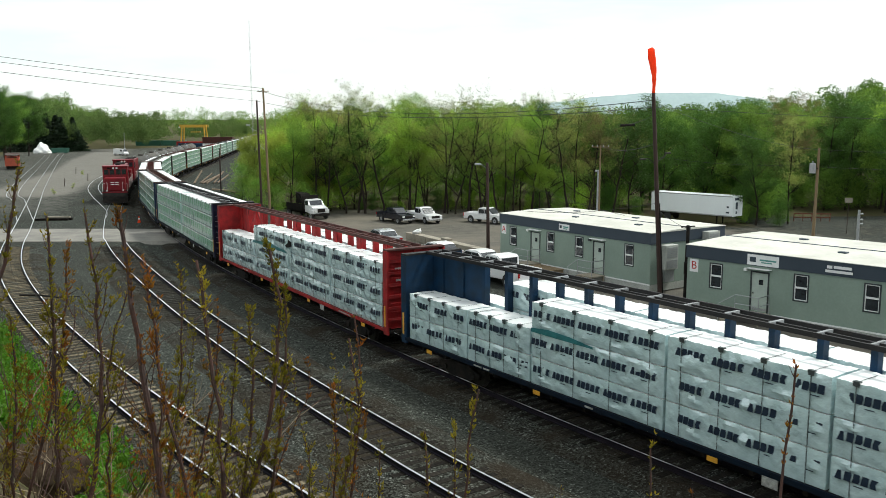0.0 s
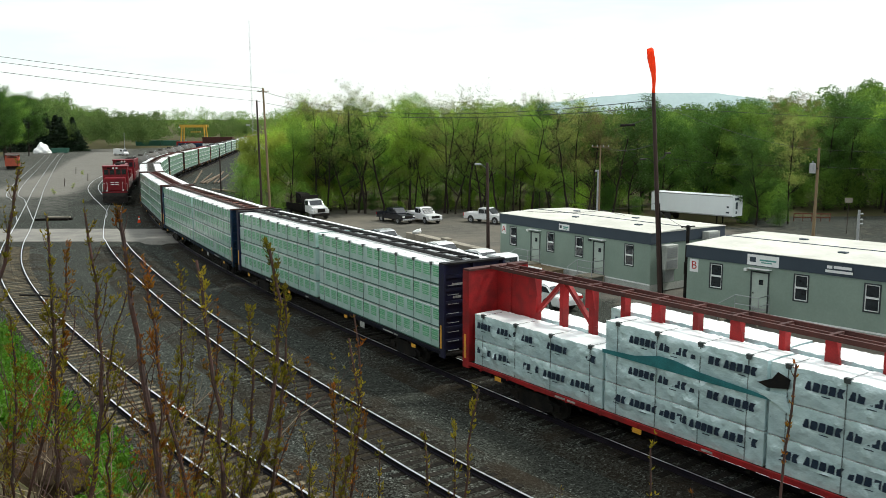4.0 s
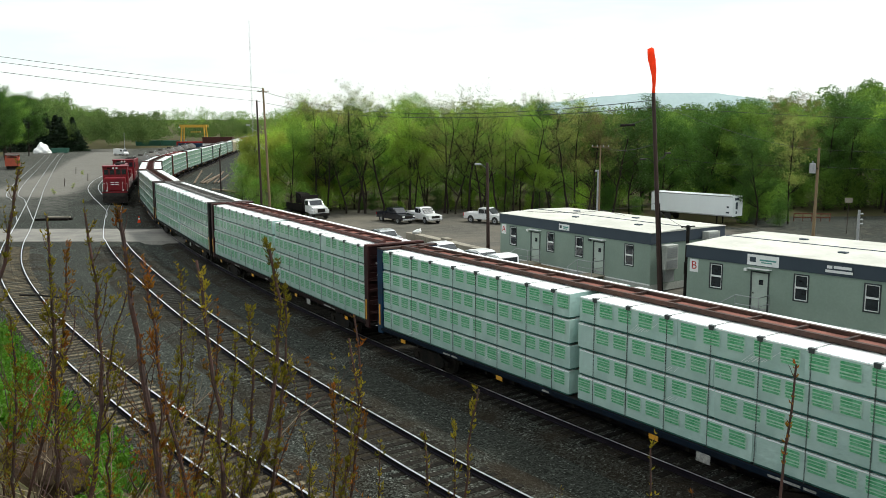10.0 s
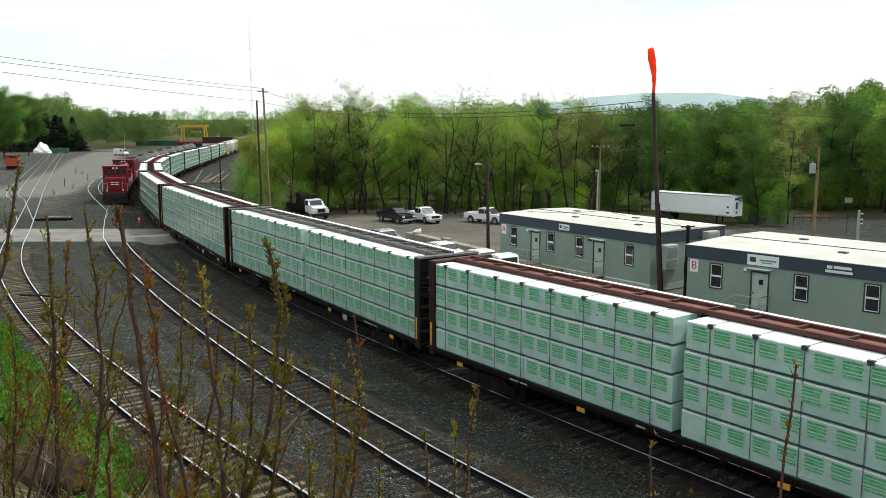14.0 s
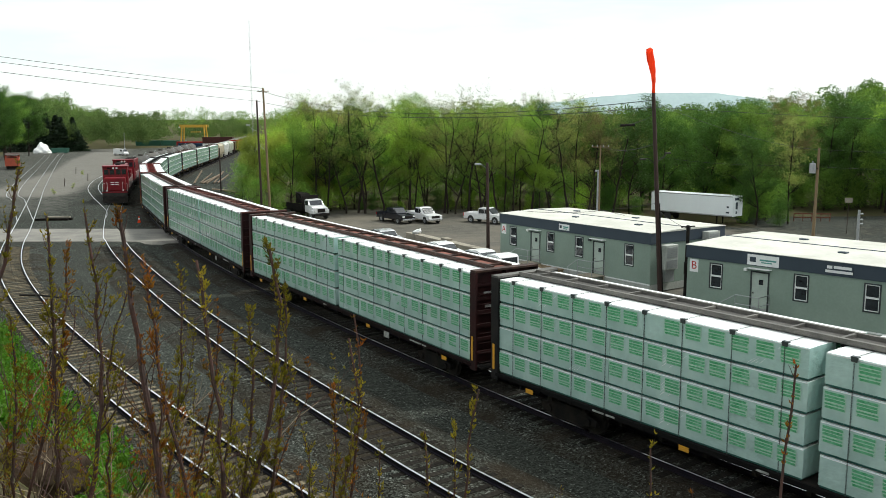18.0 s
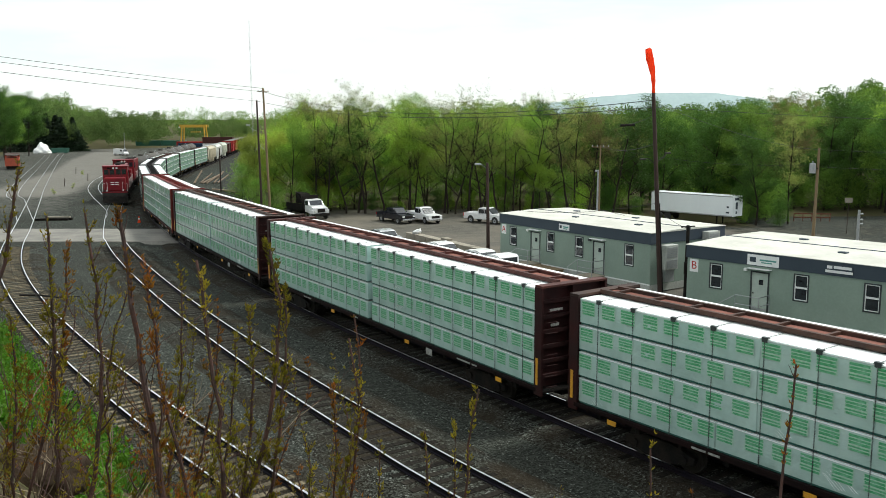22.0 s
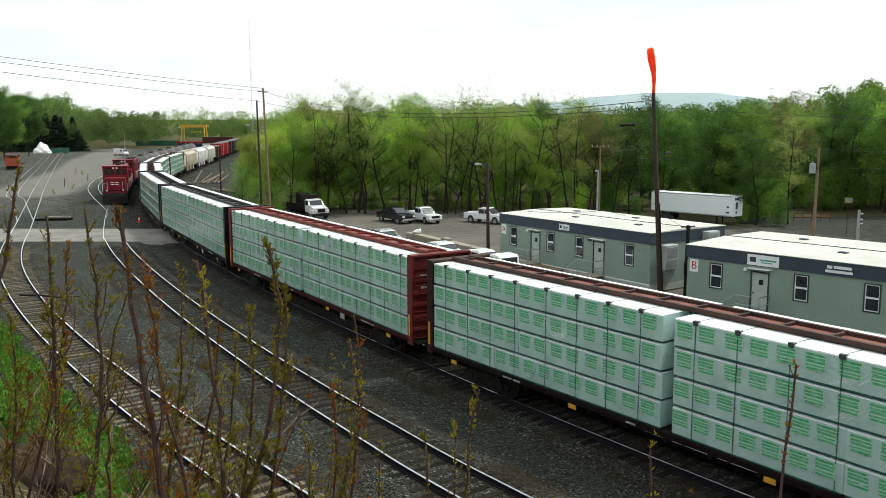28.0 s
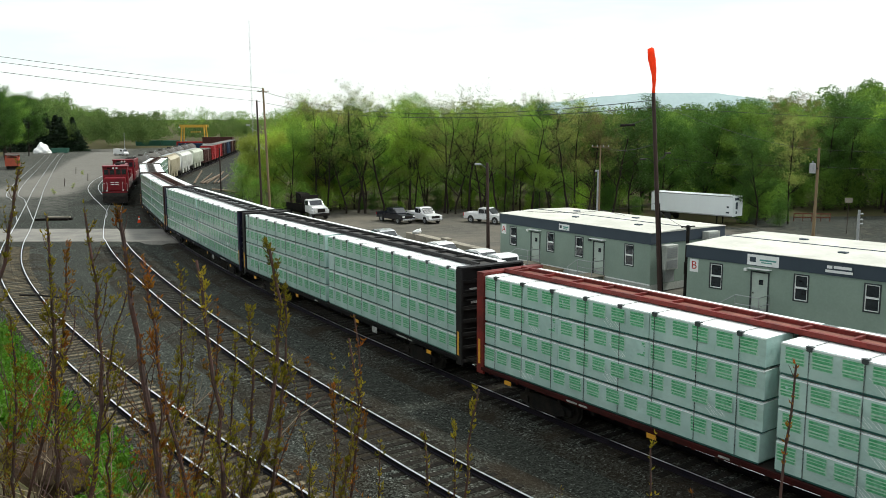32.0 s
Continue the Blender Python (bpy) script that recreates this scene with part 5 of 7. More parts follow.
site_office(4.24, 62.0, math.degrees(math.atan2(-12.3, 8.49)), 14.4, 6.8, (1.5, 5.5, 8.3, 12.7), (3.93, 10.1), "A",
            "grey-green modular office with a pale flat roof", ((6.9, 1.0, 3.05, 3.45, True),), ((1.3, 1.35), (5.2, 1.9)))
site_office(13.46, 46.06, math.degrees(math.atan2(-0.746, 0.666)), 18.3, 8.2, (1.76, 6.42, 9.81, 13.2, 16.6), (4.25,), "B",
            "grey-green modular office with slate fascia and entry rail", ((4.4, 1.7, 2.95, 3.5, True), (8.25, 1.3, 3.06, 3.4, False)), ((1.3, 1.35),), -0.4)

# ---- vehicles ----
M_CARWHITE = mat("white car paint", (0.72, 0.72, 0.72), (0.7, 0.7, 0.7), rough=0.2, bump=0, grain=0.02)
M_CARDARK = mat("dark blue black car paint", (0.012, 0.014, 0.02), (0.015, 0.016, 0.022), rough=0.18, bump=0, grain=0.02)
M_CARSILVER = mat("silver car paint", (0.42, 0.43, 0.44), (0.4, 0.41, 0.42), rough=0.25, metal=0.5, bump=0, grain=0.02)


def wheel(parent, x, y, r):
    s = 1 if y > 0 else -1
    w = part("wheel", lathe(bmesh.new(), [(-0.1, r * 0.62), (-0.12, r * 0.95), (-0.08, r), (0.08, r), (0.12, r * 0.95), (0.1, r * 0.62)], "y", 20), M_BLACK_RUBBER, parent, "black tyre", pose(x, y, r))
    part("rim", lathe(bmesh.new(), [(s * 0.085, r * 0.6), (s * 0.115, r * 0.58), (s * 0.1, r * 0.2)], "y", 16), M_GALV, w)


def shell(bm, prof, half, mi=0, bev=0.06):
    prism(bm, prof, -half, half, mi=mi)
    es = [e for e in bm.edges if abs(e.verts[0].co.y - e.verts[1].co.y) < 1e-4]
    bmesh.ops.bevel(bm, geom=es, offset=bev, segments=2, affect="EDGES")
    return bm


def pickup(m, paint, label, cover=False):
    v = empty("pickup_truck", m, label, "pickup truck", "parked vehicles")
    bm = shell(bmesh.new(), [(-2.85, 0.5), (2.8, 0.45), (2.88, 0.7), (2.82, 1.08), (1.3, 1.18), (-0.75, 1.16), (-0.76, 0.72), (-2.72, 0.72), (-2.74, 1.22), (-2.86, 1.22)], 0.97)
    body = part("body", bm, paint, v)
    for y in (-0.93, 0.93):
        part("bed_side", box(bmesh.new(), -2.8, -0.75, y - 0.05, y + 0.05, 0.7, 1.24, bev=0.02), paint, body)
    bm = shell(bmesh.new(), [(-0.78, 1.12), (1.35, 1.14), (0.62, 1.82), (0.3, 1.9), (-0.55, 1.88), (-0.74, 1.75)], 0.84, bev=0.07)
    part("cab", bm, paint, v)
    bm = bmesh.new()
    prism(bm, [(1.28, 1.22), (1.32, 1.22), (0.68, 1.8), (0.64, 1.8)], -0.72, 0.72)
    bmesh.ops.translate(bm, verts=bm.verts, vec=(0.03, 0, 0.02))
    part("windscreen", bm, M_GLASS_DARK, v)
    part("rear_window", boxes((-0.80, -0.77, -0.62, 0.62, 1.3, 1.72)), M_GLASS_DARK, v)
    for y in (-0.845, 0.845):
        for a, b, c in ((-0.62, 0.18, 0.18), (0.26, 1.05, 0.5)):
            bm = bmesh.new()
            prism(bm, [(a, 1.22), (b, 1.22), (c, 1.74), (a, 1.74)], y - 0.012, y + 0.012)
            part("side_window", bm, M_GLASS_DARK, v)
        part("mirror", box(bmesh.new(), 0.85, 0.98, y * 1.1 - 0.09, y * 1.1 + 0.09, 1.2, 1.42, bev=0.02), paint, v)
        part("headlight", box(bmesh.new(), 2.8, 2.87, y * 0.9 - 0.18, y * 0.9 + 0.16, 0.82, 1.0, bev=0.015), M_LAMP, v)
        part("tail_light", box(bmesh.new(), -2.89, -2.84, y * 1.08 - 0.07, y * 1.08 + 0.07, 0.8, 1.18, bev=0.01), M_REDLAMP, v)
        for x in (-1.75, 1.85):
            part("wheel_arch", rods(((x, y * 1.08, 0.45), (x, y * 1.16, 0.45), 0.47), n=20), M_BLACK_RUBBER, v)
            wheel(v, x, y * 1.06, 0.39)
    part("grille", box(bmesh.new(), 2.84, 2.9, -0.55, 0.55, 0.72, 1.0, bev=0.01), M_STEEL_DARK, v)
    part("front_bumper", box(bmesh.new(), 2.75, 2.98, -0.93, 0.93, 0.42, 0.64, bev=0.04), M_CHROME, v)
    part("rear_bumper", box(bmesh.new(), -3.0, -2.84, -0.93, 0.93, 0.48, 0.66, bev=0.03), M_CHROME, v)
    if cover:
        part("bed_cover", box(bmesh.new(), -2.8, -0.8, -0.9, 0.9, 1.24, 1.3, bev=0.02), paint, v)
    return v


def sedan(m, paint, label, tall=1.45):
    v = empty("car", m, label, "car", "parked vehicles")
    bm = shell(bmesh.new(), [(-2.3, 0.4), (2.25, 0.35), (2.32, 0.6), (2.2, 0.85), (1.1, 0.98), (-1.6, 1.0), (-2.28, 0.95), (-2.34, 0.7)], 0.9)
    part("body", bm, paint, v)
    t = tall
    bm = shell(bmesh.new(), [(-1.75, 0.95), (1.2, 0.95), (0.35, t - 0.06), (0.0, t), (-0.9, t), (-1.2, t - 0.06)], 0.74, bev=0.08)
    part("cabin", bm, paint, v)
    bm = bmesh.new()
    prism(bm, [(1.14, 1.02), (1.2, 1.02), (0.43, t - 0.1), (0.37, t - 0.1)], -0.64, 0.64)
    part("windscreen", bm, M_GLASS_DARK, v)
    bm = bmesh.new()
    prism(bm, [(-1.74, 1.02), (-1.68, 1.02), (-1.22, t - 0.1), (-1.28, t - 0.1)], -0.64, 0.64)
    part("rear_window", bm, M_GLASS_DARK, v)
    for y in (-0.745, 0.745):
        for a, b, c, d in ((-1.45, -0.45, -0.45, -1.12), (-0.38, 0.85, 0.25, -0.38)):
            bm = bmesh.new()
            prism(bm, [(a, 1.03), (b, 1.03), (c, t - 0.12), (d, t - 0.12)], y - 0.012, y + 0.012)
            part("side_window", bm, M_GLASS_DARK, v)
        part("headlight", box(bmesh.new(), 2.2, 2.3, y * 0.9 - 0.15, y * 0.9 + 0.15, 0.62, 0.76, bev=0.02), M_LAMP, v)
        part("tail_light", box(bmesh.new(), -2.36, -2.28, y * 0.95 - 0.15, y * 0.95 + 0.12, 0.72, 0.88, bev=0.02), M_REDLAMP, v)
        for x in (-1.4, 1.4):
            part("wheel_arch", rods(((x, y * 1.12, 0.38), (x, y * 1.215, 0.38), 0.4), n=20), M_BLACK_RUBBER, v)
            wheel(v, x, y * 1.1, 0.33)
    part("front_bumper", box(bmesh.new(), 2.2, 2.38, -0.85, 0.85, 0.3, 0.52, bev=0.04), paint, v)
    return v


def on_ground(x, y, turn, dz=0.0):
    return pose(x, y, ground_z(x, y) + dz, 0, 0, turn)


pickup(on_ground(-5.9, 105, -52), M_CARDARK, "black pickup truck parked at the edge of the lot")
pickup(on_ground(-2.4, 105, -58), M_CARWHITE, "white pickup truck parked beside the trees")
pickup(on_ground(5.4, 104, -38), M_CARWHITE, "white crew-cab pickup truck on the gravel lot")
pickup(on_ground(3.8, 53.9, 124), M_CARWHITE, "white pickup truck parked along the office", False)
sedan(on_ground(2.4, 59.2, 124), M_CARWHITE, "white car parked along the office")
sedan(on_ground(5.6, 46.8, 124), M_CARWHITE, "white car parked before the office steps")
sedan(on_ground(-5.2, 71.5, 118), M_CARSILVER, "silver car parked behind the passing train")
sedan(on_ground(-0.4, 63.2, 122), M_CARWHITE, "white car parked by the low block wall")


def dump_truck(m):
    v = empty("dump_truck", m, "white medium truck with a dark open body and raised gear", "truck", "parked vehicles")
    part("chassis", boxes((-4.4, 3.3, -0.45, 0.45, 0.65, 0.9)), M_STEEL_DARK, v)
    bm = shell(bmesh.new(), [(1.2, 0.9), (3.5, 0.85), (3.55, 1.5), (2.4, 1.75), (2.05, 2.45), (1.2, 2.55)], 1.05, bev=0.08)
    part("cab", bm, M_CARWHITE, v)
    bm = bmesh.new()
    prism(bm, [(2.36, 1.82), (2.42, 1.82), (2.12, 2.4), (2.06, 2.4)], -0.88, 0.88)
    part("windscreen", bm, M_GLASS_DARK, v)
    for y in (-1.06, 1.06):
        part("side_window", boxes((1.4, 2.05, y - 0.012, y + 0.012, 1.8, 2.4)), M_GLASS_DARK, v)
        part("headlight", box(bmesh.new(), 3.48, 3.58, y * 0.8 - 0.16, y * 0.8 + 0.16, 1.0, 1.2, bev=0.02), M_LAMP, v)
        part("fender", box(bmesh.new(), 2.3, 3.5, y * 1.02 - 0.16, y * 1.02 + 0.16, 0.8, 1.3, bev=0.08), M_CARWHITE, v)
        for x in (-2.9, 2.85):
            wheel(v, x, y * 1.0, 0.5)
    part("grille", box(bmesh.new(), 3.54, 3.6, -0.55, 0.55, 0.95, 1.42, bev=0.01), M_STEEL_DARK, v)
    part("front_bumper", box(bmesh.new(), 3.5, 3.75, -1.1, 1.1, 0.5, 0.78, bev=0.03), M_STEEL_DARK, v)
    part("headboard", boxes((0.85, 1.0, -1.15, 1.15, 0.95, 3.0)), M_STEEL_DARK, v)
    part("body_floor", boxes((-4.5, 0.85, -1.15, 1.15, 0.95, 1.1)), M_STEEL_DARK, v)
    for y in (-1.15, 1.15):
        part("body_side", boxes((-4.5, 0.85, y - 0.04, y + 0.04, 1.1, 1.9)), M_STEEL_DARK, v)
    bm = bmesh.new()
    for a in range(5):
        tube(bm, [(0.6 - a * 0.5, -0.8 + a * 0.4, 1.9), (-1.3 - a * 0.3, -0.7 + a * 0.35, 3.1 + 0.2 * math.sin(a))], 0.07)
    prism(bm, [(-1.6, 1.9), (0.3, 1.9), (-0.4, 3.1), (-1.5, 3.3)], -0.7, 0.7)
    part("folded_gear", bm, M_STEEL_DARK, v, "dark folded gear on the truck bed")
    part("raised_pole", rods(((-3.8, 0.4, 1.1), (-4.9, 0.5, 3.6), 0.05)), M_POLE_PALE, v)
    return v


dump_truck(on_ground(-17.8, 110.5, -50))

M_TRAILER = mat("white trailer panel", (0.84, 0.88, 0.89), (0.80, 0.84, 0.85), scale=0.4, rough=0.4, grain=0.04)


def semi_trailer():
    a, b = Vector((28.6, 116.0, 0)), Vector((36.7, 107.0, 0))
    d = b - a
    m = Matrix.Translation((*((a + b) / 2).xy, -3.0)) @ Matrix.Rotation(math.atan2(d.y, d.x), 4, "Z")
    v = empty("semi_trailer", m, "long white box trailer parked before the woods", "trailer")
    h = d.length / 2
    bx = part("box", box(bmesh.new(), -h, h, 0, 2.5, 1.1, 3.7, bev=0.03), M_TRAILER, v)
    for i in range(11):
        x = -h + 0.3 + i * (2 * h - 0.6) / 10
        part("side_rivet_strip", boxes((x - 0.02, x + 0.02, -0.012, -0.001, 1.2, 3.6)), M_TRAILER, bx)
    part("bottom_rail", boxes((-h, h, -0.03, -0.001, 1.08, 1.22)), M_GALV, bx)
    part("top_rail", boxes((-h, h, -0.03, -0.001, 3.58, 3.7)), M_GALV, bx)
    for y0, z0, z1, w in ((0.5, 3.15, 3.45, 1.1), (0.75, 2.0, 2.9, 0.5), (0.8, 1.45, 1.75, 0.35), (-0.5, 0, 0, 0)):
        if w:
            part("print_bar", boxes((h + 0.001, h + 0.01, y0, y0 + w, z0, z1)), M_FASCIA, bx, "dark printed bar")
    part("side_mark", boxes((h - 0.9, h - 0.45, -0.02, -0.013, 1.5, 1.7)), M_FASCIA, bx)
    part("side_mark", boxes((h - 0.8, h - 0.5, -0.02, -0.013, 2.2, 2.4)), M_FASCIA, bx)
    for x in (-h + 1.2, -h + 2.5):
        for y in (0.25, 2.25):
            wheel(v, x, y, 0.5)
    for y in (0.5, 2.0):
        part("landing_leg", boxes((h - 2.5, h - 2.35, y - 0.07, y + 0.07, 0.0, 1.1)), M_STEEL_DARK, v)
    part("axle_frame", boxes((-h + 0.6, -h + 3.1, 0.4, 2.1, 0.6, 1.1)), M_STEEL_DARK, v)
    return v


semi_trailer()

# ---- low wall of concrete blocks, with a white sack on it ----


def block_wall():
    w = empty("block_wall", Matrix.Identity(4), "low wall of big weathered concrete blocks", "wall", kind="structure")
    a, b = Vector((-3.03, 76.6, 0)), Vector((4.16, 64.3, 0))
    d = (b - a).normalized()
    turn = Matrix.Rotation(math.atan2(d.y, d.x), 4, "Z")
    one = None
    for i in range(7):
        p = a + d * (0.9 + i * 1.83)
        for z in (0.1 - 0.65, 0.1 - 1.31, 0.1 - 1.97):
            if z < ground_z(p.x, p.y) - 0.66:
                continue
            m = Matrix.Translation((p.x, p.y, z)) @ turn
            if one is None:
                one = part("block", box(bmesh.new(), -0.9, 0.9, -0.4, 0.4, 0, 0.65, bev=0.03), M_CONCRETE, w, "", m)
            else:
                again(one, m)
    p = a + d * 6.6
    again(one, Matrix.Translation((p.x, p.y, 0.11)) @ turn @ Matrix.Diagonal((0.5, 0.8, 0.3, 1)))
    p = a + d * 1.5
    o = empty("sack", pose(p.x, p.y, 0.11), "crumpled white sack propped on the block wall", "sack")
    bm = bmesh.new()
    bmesh.ops.create_icosphere(bm, subdivisions=3, radius=0.5)
    for v in bm.verts:
        v.co += v.normal * noise.noise(v.co * 3) * 0.22
        v.co = Vector((v.co.x * 0.85, v.co.y * 0.5, v.co.z * 0.42 + 0.2 + 0.25 * v.co.x))
    part("sack_body", bm, M_WHITE, o, "", None, True)
    part("sack_neck", rods(((-0.2, 0, 0.1), (-0.38, 0, -0.02), 0.05, 0.03)), M_WHITE, o)


block_wall()

# ---- poles, lamps and cables ----


def utility_pole(x, y, top, r, material, label, lean=(0, 0), arms=(), name="utility_pole"):
    z = ground_z(x, y) - 0.1
    o = empty(name, pose(x, y, z), label, "pole", "poles")
    tx, ty = lean
    part("shaft", rods(((0, 0, 0), (tx, ty, top - z), r, r * 0.68), n=12), material, o)
    for h, half, turn in arms:
        c, s = math.cos(radians(turn)), math.sin(radians(turn))
        f = (h - z) / (top - z)
        arm = part("crossarm", rods(((tx * f - c * half, ty * f - s * half, h - z), (tx * f + c * half, ty * f + s * half, h - z), 0.055), n=6), material, o)
        for q in (-0.9, -0.35, 0.35, 0.9):
            part("insulator", rods(((tx * f + c * half * q, ty * f + s * half * q, h - z), (tx * f + c * half * q, ty * f + s * half * q, h - z + 0.18), 0.045), n=8), M_GALV, arm)
    return o, z


def lamp_arm(o, z, ax, ay, az, dx, dy, dz=0.0, label="grey lamp head on a bracket", k=1.0, metal=None):
    bm = bmesh.new()
    tube(bm, [(ax, ay, az - z - 0.3), (ax + dx * 0.6, ay + dy * 0.6, az - z), (ax + dx, ay + dy, az - z + dz)], 0.025)
    br = part("bracket", bm, metal or M_GALV, o)
    bm = box(bmesh.new(), -0.3 * k, 0.2 * k, -0.12 * k, 0.12 * k, -0.07 * k, 0.07 * k, bev=0.04 * k)
    part("lamp_head", bm, metal or M_GALV, br, label, pose(ax + dx, ay + dy, az - z + dz, 0, 0, math.degrees(math.atan2(-dy, -dx))))


o, z = utility_pole(-22.5, 105, 12.78, 0.15, M_POLE, "dark timber pole with a floodlight bracket", (-0.2, 0))
lamp_arm(o, z, -0.2, 0, 9.3, -1.0, -0.4, 0.5)
utility_pole(-21.9, 107, 14.35, 0.17, M_POLE_PALE, "tall pale timber pole beside the trees", (-0.4, 0), ((13.9, 1.0, 60),))
utility_pole(-34.3, 131, 6.37, 0.12, M_POLE, "short dark pole beside the running line")
o, z = utility_pole(3.65, 67.6, 6.76, 0.15, M_POLE, "dark timber pole with a curved lamp arm", (-0.12, 0))
lamp_arm(o, z, -0.12, 0, 6.6, -0.7, -0.1, 0.05)
o, z = utility_pole(13.7, 75, 5.6, 0.1, M_GALV, "slim grey pole with a floodlight", name="lamp_post")
lamp_arm(o, z, 0, 0, 5.6, -0.15, -0.35, 0.12)
utility_pole(15.9, 86, 7.7, 0.1, M_POLE_PALE, "thin timber pole at the edge of the woods", (0, 0), ((7.5, 0.9, -20),))
o, z = utility_pole(33.0, 75, 7.66, 0.15, M_POLE_PALE, "pale timber pole carrying a grey transformer", (0.1, 0))
bm = rods(((-0.42, -0.1, 5.45 - z), (-0.42, -0.1, 6.3 - z), 0.26), n=16)
rod(bm, (-0.42, -0.1, 6.3 - z), (-0.42, -0.1, 6.5 - z), 0.05)
part("transformer", bm, M_GALV, o, "grey can transformer")
part("transformer_bracket", boxes((-0.3, 0.05, -0.14, -0.06, 5.8 - z, 5.9 - z)), M_STEEL_DARK, o)
o, z = utility_pole(29.6, 60, 3.68, 0.13, M_GALV, "short grey weathered post with insulators", name="service_post")
for h in (3.4, 3.0, 2.7):
    part("insulator", rods(((0.1, 0, h - z), (0.3, 0, h - z), 0.05)), M_GALV, o)
o, z = utility_pole(14.07, 48.3, 4.0, 0.14, M_STEEL_DARK, "dark service post between the offices", name="service_post")
part("meter_box", box(bmesh.new(), -0.2, 0.2, -0.3, -0.12, 1.2 - z, 1.9 - z, bev=0.02), M_STEEL_DARK, o)
part("weatherhead", rods(((-0.4, 0, 3.9 - z), (0.4, 0, 3.95 - z), 0.04)), M_STEEL_DARK, o)
SOCKPOLE, z = utility_pole(12.85, 49.2, 11.5, 0.15, M_POLE, "tall leaning timber pole with two lamps and a conduit", (-0.85, -0.2))
lamp_arm(SOCKPOLE, z, -0.6, -0.1, 7.8, -0.7, -0.1, -0.05, "small dark yard lamp", 0.65, M_WHEEL)
lamp_arm(SOCKPOLE, z, -0.6, -0.1, 7.8, 0.7, 0.1, 0.3, "small dark yard lamp", 0.65, M_WHEEL)
part("conduit", rods(((0.1, -0.2, 0), (-0.32, -0.3, 5.2 - z), 0.04)), M_STEEL_DARK, SOCKPOLE, "dark conduit")

M_ORANGE = leaf_mat("orange windsock fabric", (0.90, 0.10, 0.02), (0.85, 0.085, 0.02))
bm = bmesh.new()
rings = []
for i in range(15):
    u = i / 14
    r = 0.085 + 0.115 * smooth_step(0.1, 0.8, u) - 0.025 * smooth_step(0.9, 1.0, u) + 0.008 * math.sin(i * 1.9)
    ring = []
    for k in range(14):
        w = 2 * math.pi * k / 14
        rr = r * (1 + 0.14 * math.sin(3 * w + u * 5))
        ring.append(bm.verts.new((rr * math.cos(w) - 0.14 * u + 0.05 * math.sin(u * 5), rr * 0.8 * math.sin(w), 2.5 * u)))
    rings.append(ring)
for A, B in zip(rings, rings[1:]):
    for k in range(14):
        bm.faces.new((A[k], A[(k + 1) % 14], B[(k + 1) % 14], B[k]))
top = bm.verts.new((-0.16, 0, 2.6))
for k in range(14):
    bm.faces.new((rings[-1][k], rings[-1][(k + 1) % 14], top))
bm.faces.new(rings[0][::-1])
SOCK = tagged(part("windsock", bm, M_ORANGE, None, "", pose(12.0, 49.0, 11.45), True), "orange fabric windsock filled by the wind above a pole", "windsock")


def cable(a, b, sag, label="thin black overhead cable", r=0.012):
    a, b = Vector(a), Vector(b)
    pts = [a.lerp(b, i / 24) - Vector((0, 0, sag * 4 * (i / 24) * (1 - i / 24))) for i in range(25)]
    tagged(part("overhead_cable", tube(bmesh.new(), pts, r, 4), M_WIRE), label, "cable", "overhead cables")


cable((-36.43, 60, 15.3), (-22.3, 107, 14.3), 0.15, r=0.018)
cable((-36.47, 60, 14.88), (-22.3, 107, 13.9), 0.15, r=0.018)
cable((-36.53, 60, 14.23), (-22.7, 105, 12.7), 0.15, r=0.018)
cable((-22.3, 107, 13.9), (12.0, 49.0, 11.1), 1.6, r=0.02)
cable((-22.7, 105, 12.7), (12.0, 49.0, 10.7), 1.2, r=0.02)
cable((12.0, 49.0, 11.0), (33.1, 75, 7.5), 0.5)
cable((12.1, 49.0, 10.7), (70, 30, 9.5), 0.8)
cable((12.1, 49.0, 8.6), (15.9, 86, 7.6), 0.4)
cable((33.1, 75, 7.5), (90, 60, 8), 0.8)
cable((33.1, 75, 6.0), (95, 66, 6.2), 0.8)
cable((15.9, 86, 7.6), (33.0, 75, 6.2), 0.7)
cable((3.6, 67.6, 6.5), (12.6, 58.5, 3.5), 0.4)
cable((12.5, 49.1, 4.8), (14.07, 48.3, 3.8), 0.1)
cable((12.4, 49.1, 5.2), (5.2, 61.5, 3.6), 0.35)
tagged(part("splice_case", rods(((12.45, 60, 9.66), (13.45, 60, 9.72), 0.09), n=10), M_STEEL_DARK), "dark cable splice case hung on a line", "splice case")
cable((12.1, 49.0, 10.3), (13.0, 60, 9.75), 0.1)
cable((13.0, 60, 9.75), (15.9, 86, 7.7), 0.25)

# small sign and barrier by the dirt track
o = empty("road_sign", on_ground(48.0, 100.0, -20), "small weathered pale board on a dark post", "sign")
part("post", rods(((0, 0, 0), (0, 0, 4.2), 0.04)), M_POLE, o)
part("board", boxes((-0.42, 0.42, -0.07, -0.04, 3.7, 4.25)), M_CONCRETE, o)
M_BARRIER = mat("orange barrier plastic", (0.17, 0.045, 0.018), (0.10, 0.035, 0.02), rough=0.6)
o = empty("barrier_fence", on_ground(49.5, 113.0, -8), "low orange barrier along the dirt track", "barrier")
for i in range(5):
    part("barrier_post", boxes((-2.4 + i * 1.15, -2.3 + i * 1.15, -0.05, 0.05, 0, 1.1)), M_BARRIER, o)
for zz in (0.45, 0.95):
    part("barrier_rail", boxes((-2.4, 2.35, -0.09, -0.055, zz, zz + 0.16)), M_BARRIER, o)


